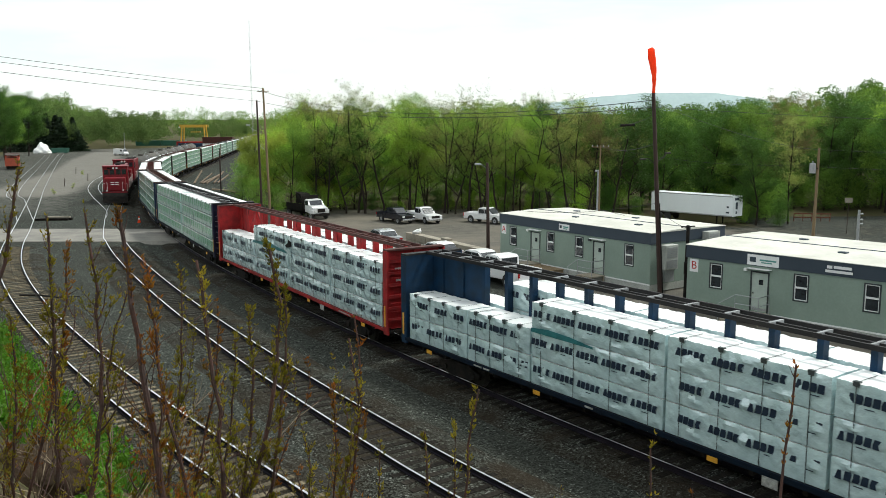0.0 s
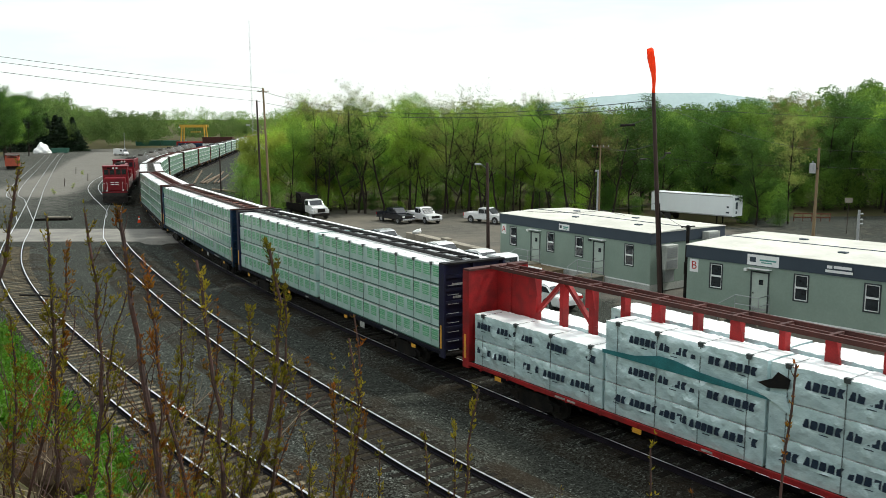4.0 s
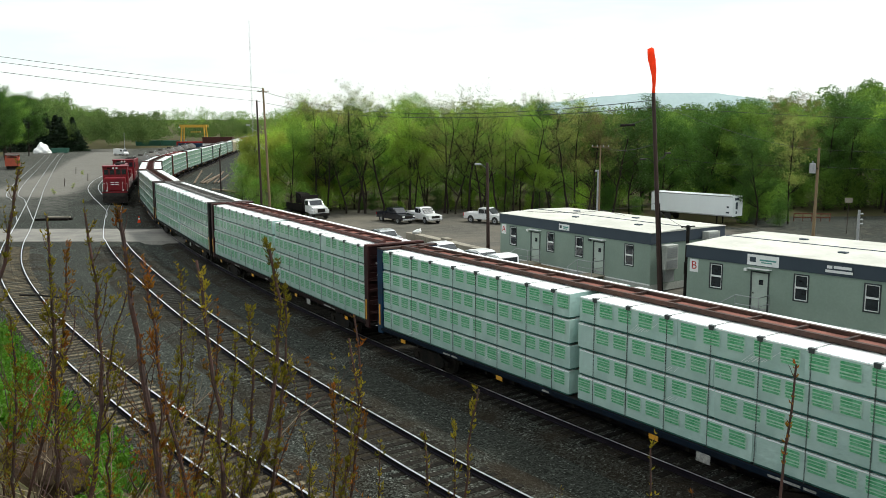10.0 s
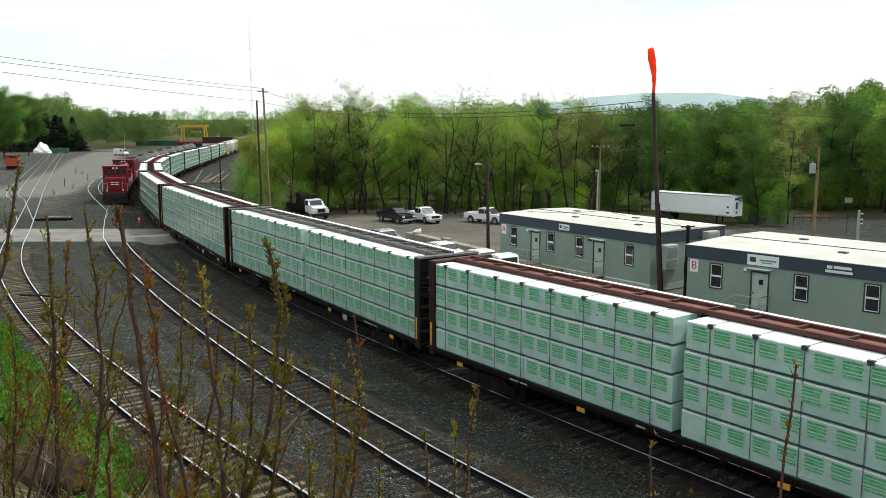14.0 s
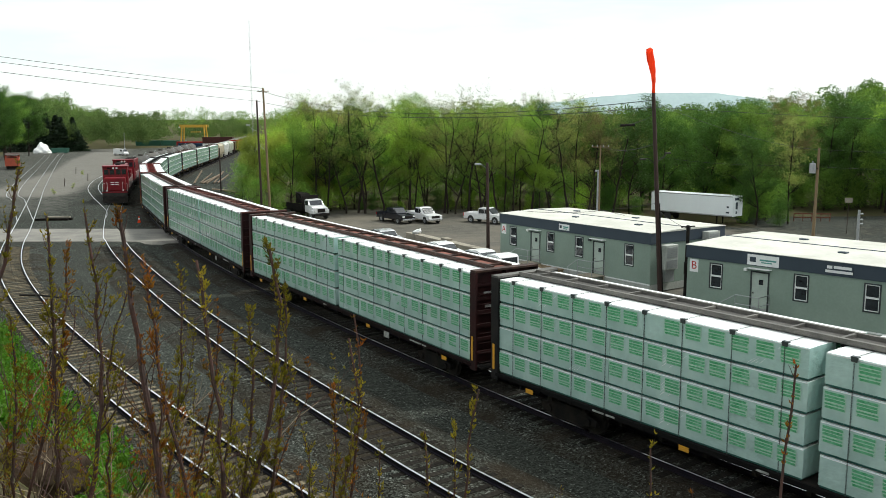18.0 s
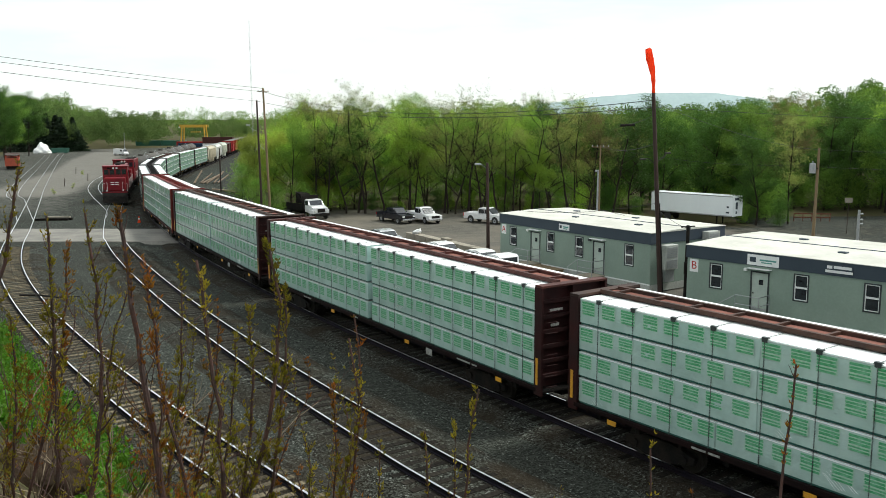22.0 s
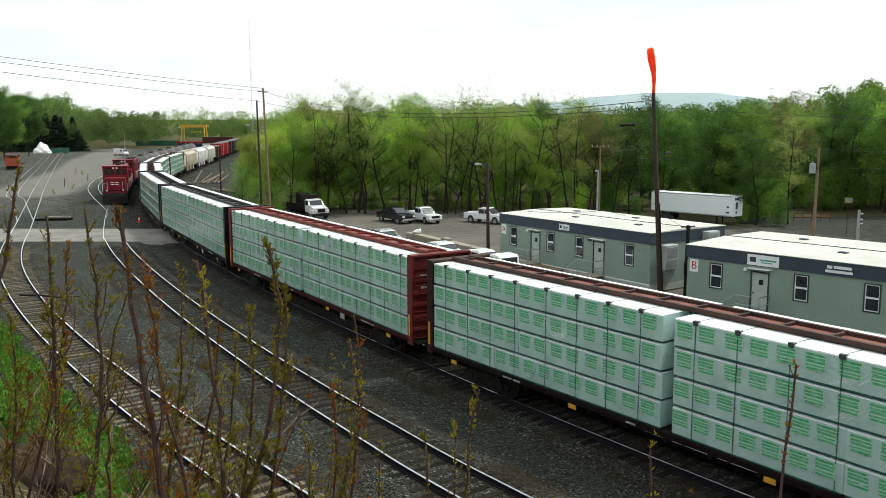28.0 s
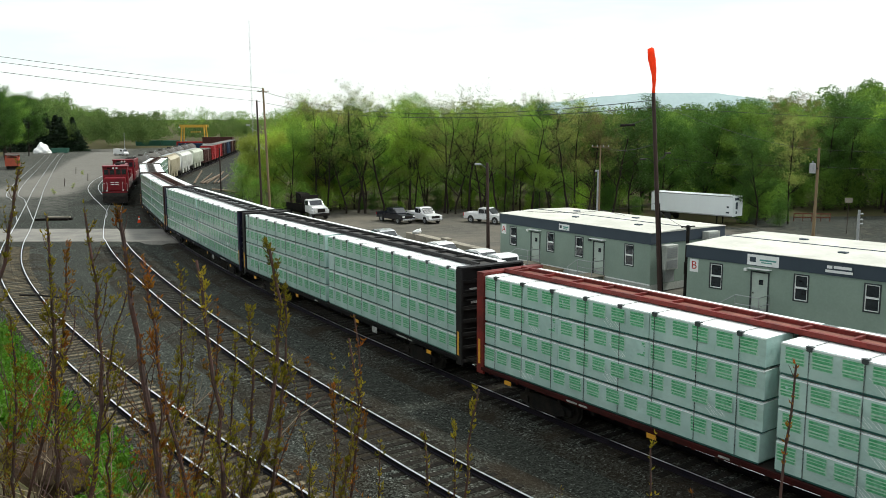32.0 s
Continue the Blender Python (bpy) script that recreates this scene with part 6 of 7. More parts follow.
# ---- trees ----
LEAF_A = leaf_mat("spring green leaves", (0.26, 0.44, 0.048), (0.34, 0.49, 0.06))
LEAF_B = leaf_mat("yellow green leaves", (0.33, 0.37, 0.06), (0.26, 0.34, 0.05))
LEAF_C = leaf_mat("mid green leaves", (0.16, 0.295, 0.042), (0.23, 0.37, 0.052))
LEAF_D = leaf_mat("olive budding leaves", (0.29, 0.33, 0.08), (0.23, 0.28, 0.07))
LEAF_F = leaf_mat("dull green leaves", (0.10, 0.175, 0.04), (0.145, 0.205, 0.055))
LEAF_E = leaf_mat("dark conifer needles", (0.022, 0.042, 0.02), (0.03, 0.045, 0.025))


def leaf_cloud(name, points, sizes, rng, material, parent, label="", wide=0.55, far=False):
    """Many small loose leaves, each a bent pair of triangles, or one where they are far off."""
    n = len(points)
    p = np.array(points)
    g = np.random.RandomState(rng.randrange(1 << 30))
    a = g.normal(size=(n, 3))
    a /= np.linalg.norm(a, axis=1)[:, None]
    b = np.cross(a, g.normal(size=(n, 3)))
    b /= np.linalg.norm(b, axis=1)[:, None]
    c = np.cross(a, b)
    s = np.array(sizes)[:, None]
    vs = np.stack([p - a * s, p + b * s * wide + c * s * 0.15, p + a * s, p - b * s * wide + c * s * 0.15], 1).reshape(-1, 3)
    i = np.arange(n) * 4
    fs = np.concatenate([np.stack([i, i + 1, i + 2], 1), np.stack([i, i + 2, i + 3], 1)])
    if far:
        vs = np.stack([p - a * s, p + a * s + b * s * wide, p + a * s - b * s * wide], 1).reshape(-1, 3)
        i = np.arange(n) * 3
        fs = np.stack([i, i + 1, i + 2], 1)
    me = bpy.data.meshes.new(name)
    me.from_pydata(vs.tolist(), [], fs.tolist())
    return linked(name, me, material, parent, label)


def limbs(bm, rng, start, way, length, r, depth, tips, spread):
    """Grows a branch and its children; gathers the tips."""
    p, d = Vector(start), Vector(way).normalized()
    steps = 4 if depth > 1 else 3
    line, width = [p], [r]
    for k in range(steps):
        d = (d + Vector((rng.gauss(0, 0.13), rng.gauss(0, 0.13), rng.gauss(0.05, 0.07)))).normalized()
        q = p + d * (length / steps)
        r2 = r * (0.86 if depth > 1 else 0.78)
        p, r = q, r2
        line.append(p)
        width.append(r)
        if depth and k:
            for _ in range(2 if depth > 1 else 1):
                a = rng.uniform(0, 6.28)
                side = Vector((math.cos(a), math.sin(a), rng.uniform(0.1, 0.7))).normalized()
                limbs(bm, rng, p, d * (1 - spread) + side * spread, length * rng.uniform(0.45, 0.7), r * 0.6, depth - 1, tips, spread)
        if depth <= 1 and k >= 1:
            tips.append(p.copy())
    tips.append(p.copy())
    pipe(bm, line, width, n=6 if depth > 1 else 3)


def tree(seed, high, leaves, count, size, spread=0.62, low=0.42, label="", cluster=0.6, name="tree"):
    rng = random.Random(seed)
    t = empty(name, Matrix.Identity(4), label, "tree", "deciduous trees")
    bm, tips = bmesh.new(), []
    p, r = Vector((0, 0, -0.3)), high * 0.0125
    d = Vector((rng.gauss(0, 0.05), rng.gauss(0, 0.05), 1))
    n = 7
    line, width = [p], [r]
    for k in range(n):
        q = p + d.normalized() * (high * 0.82 / n)
        p, r = q, r * 0.87
        line.append(p)
        width.append(r)
        d = (d + Vector((rng.gauss(0, 0.09), rng.gauss(0, 0.09), 0.12))).normalized()
        if (k + 1) / n > low:
            for _ in range(2):
                a = rng.uniform(0, 6.28)
                limbs(bm, rng, p, (math.cos(a), math.sin(a), rng.uniform(0.35, 1.0)), high * rng.uniform(0.16, 0.29), r * 0.55, 2, tips, spread)
    limbs(bm, rng, p, (0, 0, 1), high * 0.22, r * 0.7, 2, tips, spread)
    pipe(bm, line, width, n=8)
    part("trunk", bm, M_BARK, t)
    pts, sz = [], []
    for _ in range(int(count * 2.1)):
        c = rng.choice(tips)
        off = [max(-1.5, min(1.5, rng.gauss(0, 0.85))) * cluster for _ in range(3)]
        pts.append((c.x + off[0], c.y + off[1], c.z + 0.05 + off[2] * 0.7))
        sz.append(size * 0.69 * rng.uniform(0.6, 1.3))
    leaf_cloud("crown", pts, sz, rng, leaves, t, far=True)
    return t


def conifer(seed, high):
    rng = random.Random(seed)
    t = empty("conifer", Matrix.Identity(4), "dark green pointed spruce tree", "tree", "dark conifers")
    part("trunk", rods(((0, 0, -0.3), (0, 0, high), high * 0.014, 0.03)), M_BARK, t)
    pts, sz = [], []
    for _ in range(3200):
        u = rng.random() ** 0.7
        z = high * (1 - 0.94 * u)
        r = high * 0.36 * u * rng.uniform(0.4, 1.0) ** 0.5 * (0.75 + 0.25 * math.sin(z * 5))
        a = rng.uniform(0, 6.28)
        pts.append((r * math.cos(a), r * math.sin(a), z - r * 0.25))
        sz.append(rng.uniform(0.35, 0.7))
    leaf_cloud("crown", pts, sz, rng, LEAF_E, t, far=True)
    return t


# deep green foliage, darkened further to paint in the right-hand wood's shade
LEAF_G = leaf_mat("deep green leaves", (0.055, 0.125, 0.02), (0.08, 0.165, 0.024))
LEAF_M = leaf_mat("middling green leaves", (0.10, 0.20, 0.032), (0.15, 0.26, 0.04))
LEAF_H = leaf_mat("brownish budding leaves", (0.22, 0.20, 0.06), (0.17, 0.14, 0.055))
KINDS = [
    tree(11, 15.0, LEAF_A, 8400, 0.165, label="tall tree in fresh spring-green leaf"),
    tree(12, 16.0, LEAF_C, 7500, 0.165, label="tall tree in mid-green young leaf"),
    tree(13, 14.0, LEAF_D, 2600, 0.13, low=0.3, cluster=0.36, label="sparse tree in olive bud, limbs showing"),
    tree(14, 13.0, LEAF_A, 7600, 0.16, low=0.4, label="broad tree in fresh green leaf"),
    tree(15, 12.0, LEAF_B, 7600, 0.15, low=0.1, label="tree in yellow-green young leaf"),
    tree(16, 17.0, LEAF_D, 3200, 0.135, cluster=0.36, label="tall thin-leaved tree with bare limbs"),
    tree(17, 15.0, LEAF_C, 8000, 0.165, low=0.15, label="full tree in mid-green leaf"),
    tree(18, 16.0, LEAF_G, 8000, 0.165, low=0.1, label="full tree in deep green leaf"),
    tree(19, 15.0, LEAF_G, 6500, 0.165, low=0.25, label="tree in deep green leaf with a dark trunk"),
    tree(21, 15.5, LEAF_H, 4600, 0.13, low=0.3, cluster=0.4, label="brownish budding tree with thin foliage"),
]
BARE = [tree(20, 16.0, LEAF_D, 800, 0.12, low=0.3, spread=0.5, cluster=0.32, label="dark tall tree, nearly bare, at the wood's edge"),
        tree(22, 14.5, LEAF_C, 1100, 0.12, low=0.2, spread=0.55, cluster=0.32, label="dark forked tree with few young leaves")]
BUSHES = [tree(31, 4.2, LEAF_C, 1900, 0.105, low=0.0, cluster=0.5, label="leafy shrub at the wood's edge", name="shrub"),
          tree(32, 3.6, LEAF_G, 1800, 0.105, low=0.0, cluster=0.5, label="deep green shrub at the wood's edge", name="shrub"),
          tree(33, 3.4, LEAF_D, 800, 0.1, low=0.0, cluster=0.5, label="thin olive shrub at the wood's edge", name="shrub"),
          tree(34, 3.8, LEAF_A, 1800, 0.105, low=0.0, cluster=0.5, label="fresh green shrub at the wood's edge", name="shrub")]


def plant(kind, x, y, turn, s, sink=0.1):
    return copy_thing(kind, pose(x, y, ground_z(x, y) - sink, 0, 0, turn) @ Matrix.Diagonal((s, s, s, 1)))


def edge_y(x):
    """Front edge of the woods beyond the lot."""
    return 119 - 0.05 * (x + 20) - 7 * smooth_step(36, 40, x) * (1 - smooth_step(45, 48, x)) + 4 * smooth_step(46, 52, x)


def build_woods():
    rng = random.Random(5)
    for row, (off, step, lift) in enumerate(((0, 4.6, 1.0), (5, 4.4, 1.0), (11, 4.6, 1.04), (19, 5.2, 1.08), (29, 6.0, 1.1), (42, 7.0, 1.12))):
        x = -19.0 - row * 1.2
        while x < 66 + row * 5:
            if not (off < 9 and 27 < x < 39 or off < 6 and 47 < x < 62):
                wide = smooth_step(0, 50, x)
                # darker leaf kinds weighted to the right stand in for shade there
                kind = rng.choices(KINDS, (6, 4.5, 2.5, 4, 2 if x < 0 else 0.6, 2, 4, 1.5, 1.5, 1.5) if x < 14 else ((0.4, 2.5, 1.5, 0.3, 0, 1.5, 2, 6, 6, 2) if x < 36 else (0, 1, 0.6, 0, 0, 0.6, 1.4, 7, 7, 1)))[0]
                plant(kind, x + rng.uniform(-1.4, 1.4), edge_y(x) + off + rng.uniform(-2, 2), rng.uniform(0, 360), lift * (0.76 + 0.07 * wide) * rng.uniform(0.88, 1.12))
            x += step * (1.6 if row == 0 and -14 < x < 20 else 1.0)
    for i in range(44):
        x = -20 + i * 2.1
        if 27 < x < 38 or x > 45:
            continue
        # shrub colours stand in for light too: bright left, dark right
        plant(rng.choices(BUSHES, (2, 1, 2, 4) if x < 20 else (2, 3, 1, 1))[0], x + rng.uniform(-0.6, 0.6), edge_y(x) - 2.2 + rng.uniform(0, 5), rng.uniform(0, 360), rng.uniform(0.5, 1.25) * (0.8 if -13 < x < 18 else 1.0))
    for i in range(30):
        x = 43 + i * 1.6
        plant(rng.choice(BUSHES[:2]), x, edge_y(x) + 3 + 5 * smooth_step(44, 50, x) + rng.uniform(0, 6), rng.uniform(0, 360), rng.uniform(0.9, 1.6))
    for i, x in enumerate((-17.5, -13.2, -11.6, -8.0, -4.6, -2.4, 0.2, 1.7, 3.4, 5.2, 7.3, 9.6, 12.0, 14.4, 17.0, 19.5, 23.0)):
        plant(BARE[i % 2], x, edge_y(x) - 3.2 + rng.uniform(-0.8, 0.8), rng.uniform(0, 360), rng.uniform(0.72, 0.95))
    # the yellowish group beside the running line
    for x, y, k, s in ((-23.5, 116, 4, 0.8), (-27.0, 121, 4, 0.74), (-20.5, 114, 6, 0.72), (-25.5, 127, 3, 0.75), (-30.5, 132, 4, 0.68), (-24, 134, 0, 0.8), (-18, 121, 3, 0.85)):
        plant(KINDS[k], x, y, rng.uniform(0, 360), s)
    for x, off, k, s in ((-15.8, -2.5, 5, 0.8), (-10.6, -3.0, 5, 0.9), (-4.5, -2, 2, 0.8), (0.6, -3, 2, 0.95), (5.2, -3.5, 5, 0.78), (8.4, -2.5, 2, 0.9), (13, -3, 3, 0.6), (18, -2, 2, 0.95)):
        plant(KINDS[k], x, edge_y(x) + off, rng.uniform(0, 360), s)
    for x, y in ((-24.5, 111), (-21.5, 109), (-27.5, 116), (-18, 112)):
        plant(BUSHES[0], x, y, rng.uniform(0, 360), rng.uniform(0.8, 1.2))
    # trees by the siding at the far side of the yard
    for x, y, k, s in ((-117, 228, 7, 1.0), (-121, 236, 8, 1.1), (-124, 247, 7, 1.1), (-126, 255, 6, 1.15), (-130, 252, 8, 1.25), (-131, 262, 1, 1.1), (-136, 270, 8, 1.1), (-133, 280, 7, 1.1), (-128, 240, 7, 1.1)):
        plant(KINDS[k], x - 3, y, rng.uniform(0, 360), s)
    for x, y, s in ((-160, 335, 1.1), (-165, 334, 1.15), (-156, 337, 1.05), (-170, 336, 1.1), (-151, 334, 1.0), (-162, 332, 1.12), (-146, 338, 0.95), (-167, 330, 0.95), (-153.5, 331, 1.0), (-148, 332, 0.95), (-144, 334, 0.85), (-158, 329, 0.9)):
        copy_thing(CONIFER, pose(x, y, ground_z(x, y) - 0.2, 0, 0, rng.uniform(0, 360)) @ Matrix.Diagonal((s * 1.35, s * 1.35, s, 1)))


CONIFER = conifer(41, 14.0)
build_woods()
for src in KINDS + BARE + BUSHES + [CONIFER]:   # the first of each kind takes its own place in the back of the woods
    i = (KINDS + BARE + BUSHES + [CONIFER]).index(src)
    px, py = 70 + i * 4.4, 128 + (i % 3) * 5
    src.matrix_basis = pose(px, py, ground_z(px, py) - 0.1, 0, 0, 40 * i)


def far_woods(name, spots, high, leaves, label, seed, count=520):
    """Woods too far off to count, as one mass of loose clumps."""
    rng = random.Random(seed)
    pts, sz = [], []
    for x, y in spots:
        h = high * rng.uniform(0.75, 1.2)
        z = ground_z(x, y)
        r = h * rng.uniform(0.26, 0.36)
        lobes = [(rng.gauss(0, r * 0.5), rng.gauss(0, r * 0.5), rng.uniform(0.3, 0.9) * h, r * rng.uniform(0.35, 0.6)) for _ in range(7)]
        for _ in range(int(count * 1.9)):
            a, b, c, q = rng.choice(lobes)
            v = Vector((rng.gauss(0, 1), rng.gauss(0, 1), rng.gauss(0, 1))).normalized() * q * rng.uniform(0.5, 1.0)
            pts.append((x + a + v.x, y + b + v.y, z + min(h, max(0.4, c + v.z))))
            sz.append(h * 0.0195 * rng.uniform(0.6, 1.3))
    ob = leaf_cloud(name, pts, sz, rng, leaves, None, far=True)
    return tagged(ob, label, "woods", kind="stuff")


def scatter(n, x0, x1, y0, y1, seed, test=None):
    rng = random.Random(seed)
    out = []
    while len(out) < n:
        x, y = rng.uniform(x0, x1), rng.uniform(y0, y1)
        if test is None or test(x, y):
            out.append((x, y))
    return out


far_woods("far_trees", scatter(240, -260, -118, 330, 470, 1, lambda x, y: x < -0.30 * y - 14), 14, LEAF_F, "mixed green woods beyond the yard", 51)
far_woods("far_trees", scatter(120, -330, -225, 560, 690, 12, lambda x, y: -0.53 * y < x < -0.40 * y), 21, LEAF_F, "olive green woods on the far hill", 60)
far_woods("far_trees", scatter(110, -220, -80, 480, 640, 2, lambda x, y: x < -0.22 * y), 13, LEAF_F, "olive spring woods beyond the yard", 52)
far_woods("far_trees", scatter(90, -330, -150, 300, 420, 3, lambda x, y: x < -0.49 * y - 4), 14, LEAF_C, "bright green woods beside the yard", 53)
far_woods("hill_woods", scatter(180, 10, 190, 160, 300, 4), 15, LEAF_M, "green woods on the rising hill", 54)
far_woods("hill_woods", scatter(200, 60, 260, 165, 340, 6), 15.0, LEAF_M, "mid green woods on the rising hill", 55)
far_woods("hill_woods", scatter(95, 74, 150, 205, 265, 11), 14, LEAF_C, "fresh green tall woods on the hillside", 61)
far_woods("undergrowth", scatter(170, -22, 47, 119, 150, 9, lambda x, y: y > edge_y(x) + 3 and not 27 < x < 39), 5.5, LEAF_C, "green undergrowth between the trunks of the wood", 58, 300)
far_woods("undergrowth", scatter(60, 24, 62, 124, 142, 10, lambda x, y: y > edge_y(x) + 9), 6.0, LEAF_G, "deep green undergrowth behind the trailer", 59, 300)
far_woods("hill_woods", scatter(90, -60, 80, 150, 260, 7, lambda x, y: x > main_x(y) + 22), 13, LEAF_D, "thin olive woods behind the lot", 56)
far_woods("distant_woods", scatter(420, -420, 300, 640, 1300, 8, lambda x, y: abs(x + 0.2 * y) < 0.3 * y), 22, LEAF_C, "distant wooded valley floor", 57, 150)


# ---- yard clutter ----
def fallen_beams():
    o = empty("beam_stack", pose(-40.8, 88.2, ground_z(-40.8, 88.2), 0, 0, 4), "dark beams with a pale concrete slab on top", "beams")
    part("beam", box(bmesh.new(), -1.75, 1.6, -0.3, 0.05, 0, 0.22, bev=0.02), M_TIE, o)
    part("beam", box(bmesh.new(), -1.2, 1.9, 0.1, 0.45, 0, 0.24, bev=0.02), M_TIE, o)
    part("slab", box(bmesh.new(), -0.6, 1.7, 0.0, 0.5, 0.25, 0.42, bev=0.02), M_CONCRETE, o)


fallen_beams()
o = empty("traffic_cone", pose(-31.9, 88.5, ground_z(-31.9, 88.5)), "small orange traffic cone on the crossing", "cone")
part("cone", rods(((0, 0, 0.04), (0, 0, 0.72), 0.17, 0.04), n=16), M_ORANGE, o)
part("base", boxes((-0.2, 0.2, -0.2, 0.2, 0, 0.04)), M_ORANGE, o)
part("band", rods(((0, 0, 0.38), (0, 0, 0.52), 0.114, 0.089), n=16), M_WHITE, o)

M_LOG = mat("pale stripped log", (0.24, 0.18, 0.13), (0.16, 0.12, 0.09), scale=2, rough=0.9)
rng = random.Random(9)
for i in range(6):
    x, y = -43.6 + i * 0.8 + rng.uniform(-0.2, 0.2), 149 + rng.uniform(-1, 1)
    L, up = rng.uniform(3.2, 5.6), rng.uniform(0.5, 2.3)
    z = ground_z(x, y) + 0.12
    tagged(part("log", rods(((x, y, z), (x + L * rng.uniform(0.2, 0.55), y + L * 0.75, z + up), 0.17, 0.13), n=9), M_LOG), "pale stripped log leaning in a loose heap", "log", "logs beside the line")
for x0, y0, L in ((-36.5, 134, 3.2), (-34.5, 132.5, 2.6)):
    tagged(part("log", rods(((x0, y0, ground_z(x0, y0) + 0.14), (x0 + L, y0 + 1.2, ground_z(x0 + L, y0 + 1.2) + 0.14), 0.15, 0.12), n=9), M_LOG), "pale log lying flat by the line", "log", "logs beside the line")


def gantry_crane():
    M = mat("crane yellow", (0.62, 0.36, 0.03), (0.5, 0.29, 0.03), scale=1, rough=0.6)
    g = empty("gantry_crane", pose(-122, 420, ground_z(-122, 420)), "yellow steel gantry crane over the yard", "crane")
    for s in (-1, 1):
        for y in (-2.5, 2.5):
            part("leg", rods(((s * 6.0, y, 0.8), (s * 5.4, y * 0.7, 9.2), 0.32, 0.36), n=6), M, g)
            part("wheel_set", boxes((s * 6 - 0.6, s * 6 + 0.6, y - 0.5, y + 0.5, 0, 0.8)), M_STEEL_DARK, g)
        part("end_beam", boxes((s * 6.0 - 0.3, s * 6.0 + 0.3, -2.4, 2.4, 1.2, 1.7)), M, g)
    for y in (-1.75, 1.75):
        part("girder", boxes((-6.6, 6.6, y - 0.35, y + 0.35, 9.0, 10.3)), M, g)
    tr = part("trolley", boxes((-0.5, 2.2, -1.3, 1.3, 9.2, 10.0)), M_STEEL_DARK, g)
    part("spreader", boxes((-1.5, 3.2, -0.9, 0.9, 6.6, 7.0)), M, g)
    for x in (-1.0, 2.7):
        part("hoist_rope", rods(((x, 0, 7.0), (0.85, 0, 9.2), 0.05)), M_WIRE, tr)
    part("floodlight", boxes((-6.9, -6.3, -2.3, -2.0, 8.9, 9.4)), M_LAMP, g)


gantry_crane()


def shipping_container(x, y, turn, paint, label, z=0.0):
    c = empty("shipping_container", pose(x, y, ground_z(x, y) + z, 0, 0, turn), label, "container", "containers by the crane")
    part("box", box(bmesh.new(), -6.1, 6.1, -1.22, 1.22, 0, 2.6, bev=0.03), paint, c)
    for i in range(16):
        xx = -5.8 + i * 0.77
        part("corrugation", boxes((xx - 0.12, xx + 0.12, -1.26, -1.221, 0.15, 2.45)), paint, c)
    for y0 in (-0.6, 0.6):
        part("door", boxes((6.1, 6.13, y0 - 0.58, y0 + 0.58, 0.1, 2.5)), paint, c)


M_GREEN = mat("dark green container paint", (0.03, 0.13, 0.09), (0.025, 0.1, 0.07), rough=0.5)
for x, y, a, m, lb, z in ((-147, 427, 2, M_GREEN, "dark green steel shipping container", 0), (-134.5, 427, 2, M_GREEN, "dark green steel shipping container", 0), 
                          (-92, 350, 0, M_OFFWHITE, "off-white steel shipping container", 0), (-92, 350, 0, PAINTS["brown"], "brown steel shipping container stacked on another", 2.6),
                          (-117, 396, 0, PAINTS["red"], "bright red steel shipping container", 0), (-80, 360, 5, M_OFFWHITE, "off-white steel shipping container", 0), (-104, 356, 0, PAINTS["blue"], "faded blue shipping container", 0), (-78, 380, 0, PAINTS["black"], "black steel shipping container on another", 2.6), (-78, 380, 0, PAINTS["grey"], "grey steel shipping container", 0)):
    shipping_container(x, y, a, m, lb, z)


def box_van(x, y, turn):
    v = empty("box_van", on_ground(x, y, turn), "pale grey van parked beyond the locomotives", "van", "parked vehicles")
    bm = shell(bmesh.new(), [(-2.6, 0.45), (2.5, 0.42), (2.55, 0.9), (1.9, 1.3), (1.4, 2.2), (-2.5, 2.3), (-2.62, 2.0)], 1.0, bev=0.1)
    part("body", bm, M_CARWHITE, v)
    part("windscreen", prism(bmesh.new(), [(1.9, 1.36), (1.95, 1.36), (1.5, 2.1), (1.45, 2.1)], -0.85, 0.85), M_GLASS_DARK, v)
    for y0 in (-1.01, 1.01):
        part("side_window", boxes((0.6, 1.4, y0 - 0.012, y0 + 0.012, 1.4, 2.0)), M_GLASS_DARK, v)
        for x0 in (-1.6, 1.6):
            wheel(v, x0, y0 * 0.95, 0.36)


box_van(-107.5, 285, -25)
o, z = utility_pole(-111.8, 300, 6.9, 0.1, M_GALV, "slim grey yard lamp post", name="lamp_post")
lamp_arm(o, z, 0, 0, 6.9, 0.3, -0.4, 0.1)


def radio_mast():
    g = empty("radio_mast", pose(-93.2, 420, ground_z(-93.2, 420)), "very tall thin lattice radio mast", "mast")
    bm = bmesh.new()
    for k in range(3):
        a = k * 2.094
        rod(bm, (0.35 * math.cos(a), 0.35 * math.sin(a), 0), (0.28 * math.cos(a), 0.28 * math.sin(a), 60), 0.03, n=4)
    part("mast_leg_frame", bm, M_GALV, g)
    bm = bmesh.new()
    for i in range(48):
        for k in range(3):
            a, b = k * 2.094, (k + 1) * 2.094
            rod(bm, (0.32 * math.cos(a), 0.32 * math.sin(a), i * 1.25), (0.32 * math.cos(b), 0.32 * math.sin(b), i * 1.25 + 1.25), 0.015, n=3)
    tagged(part("lattice", bm, M_GALV, g), kind="stuff")
    part("antenna", rods(((0, 0, 60), (0, 0, 62.5), 0.04)), M_GALV, g)
    part("side_antenna", rods(((-0.6, 0, 52), (-0.6, 0, 54.5), 0.06)), M_GALV, g)


radio_mast()


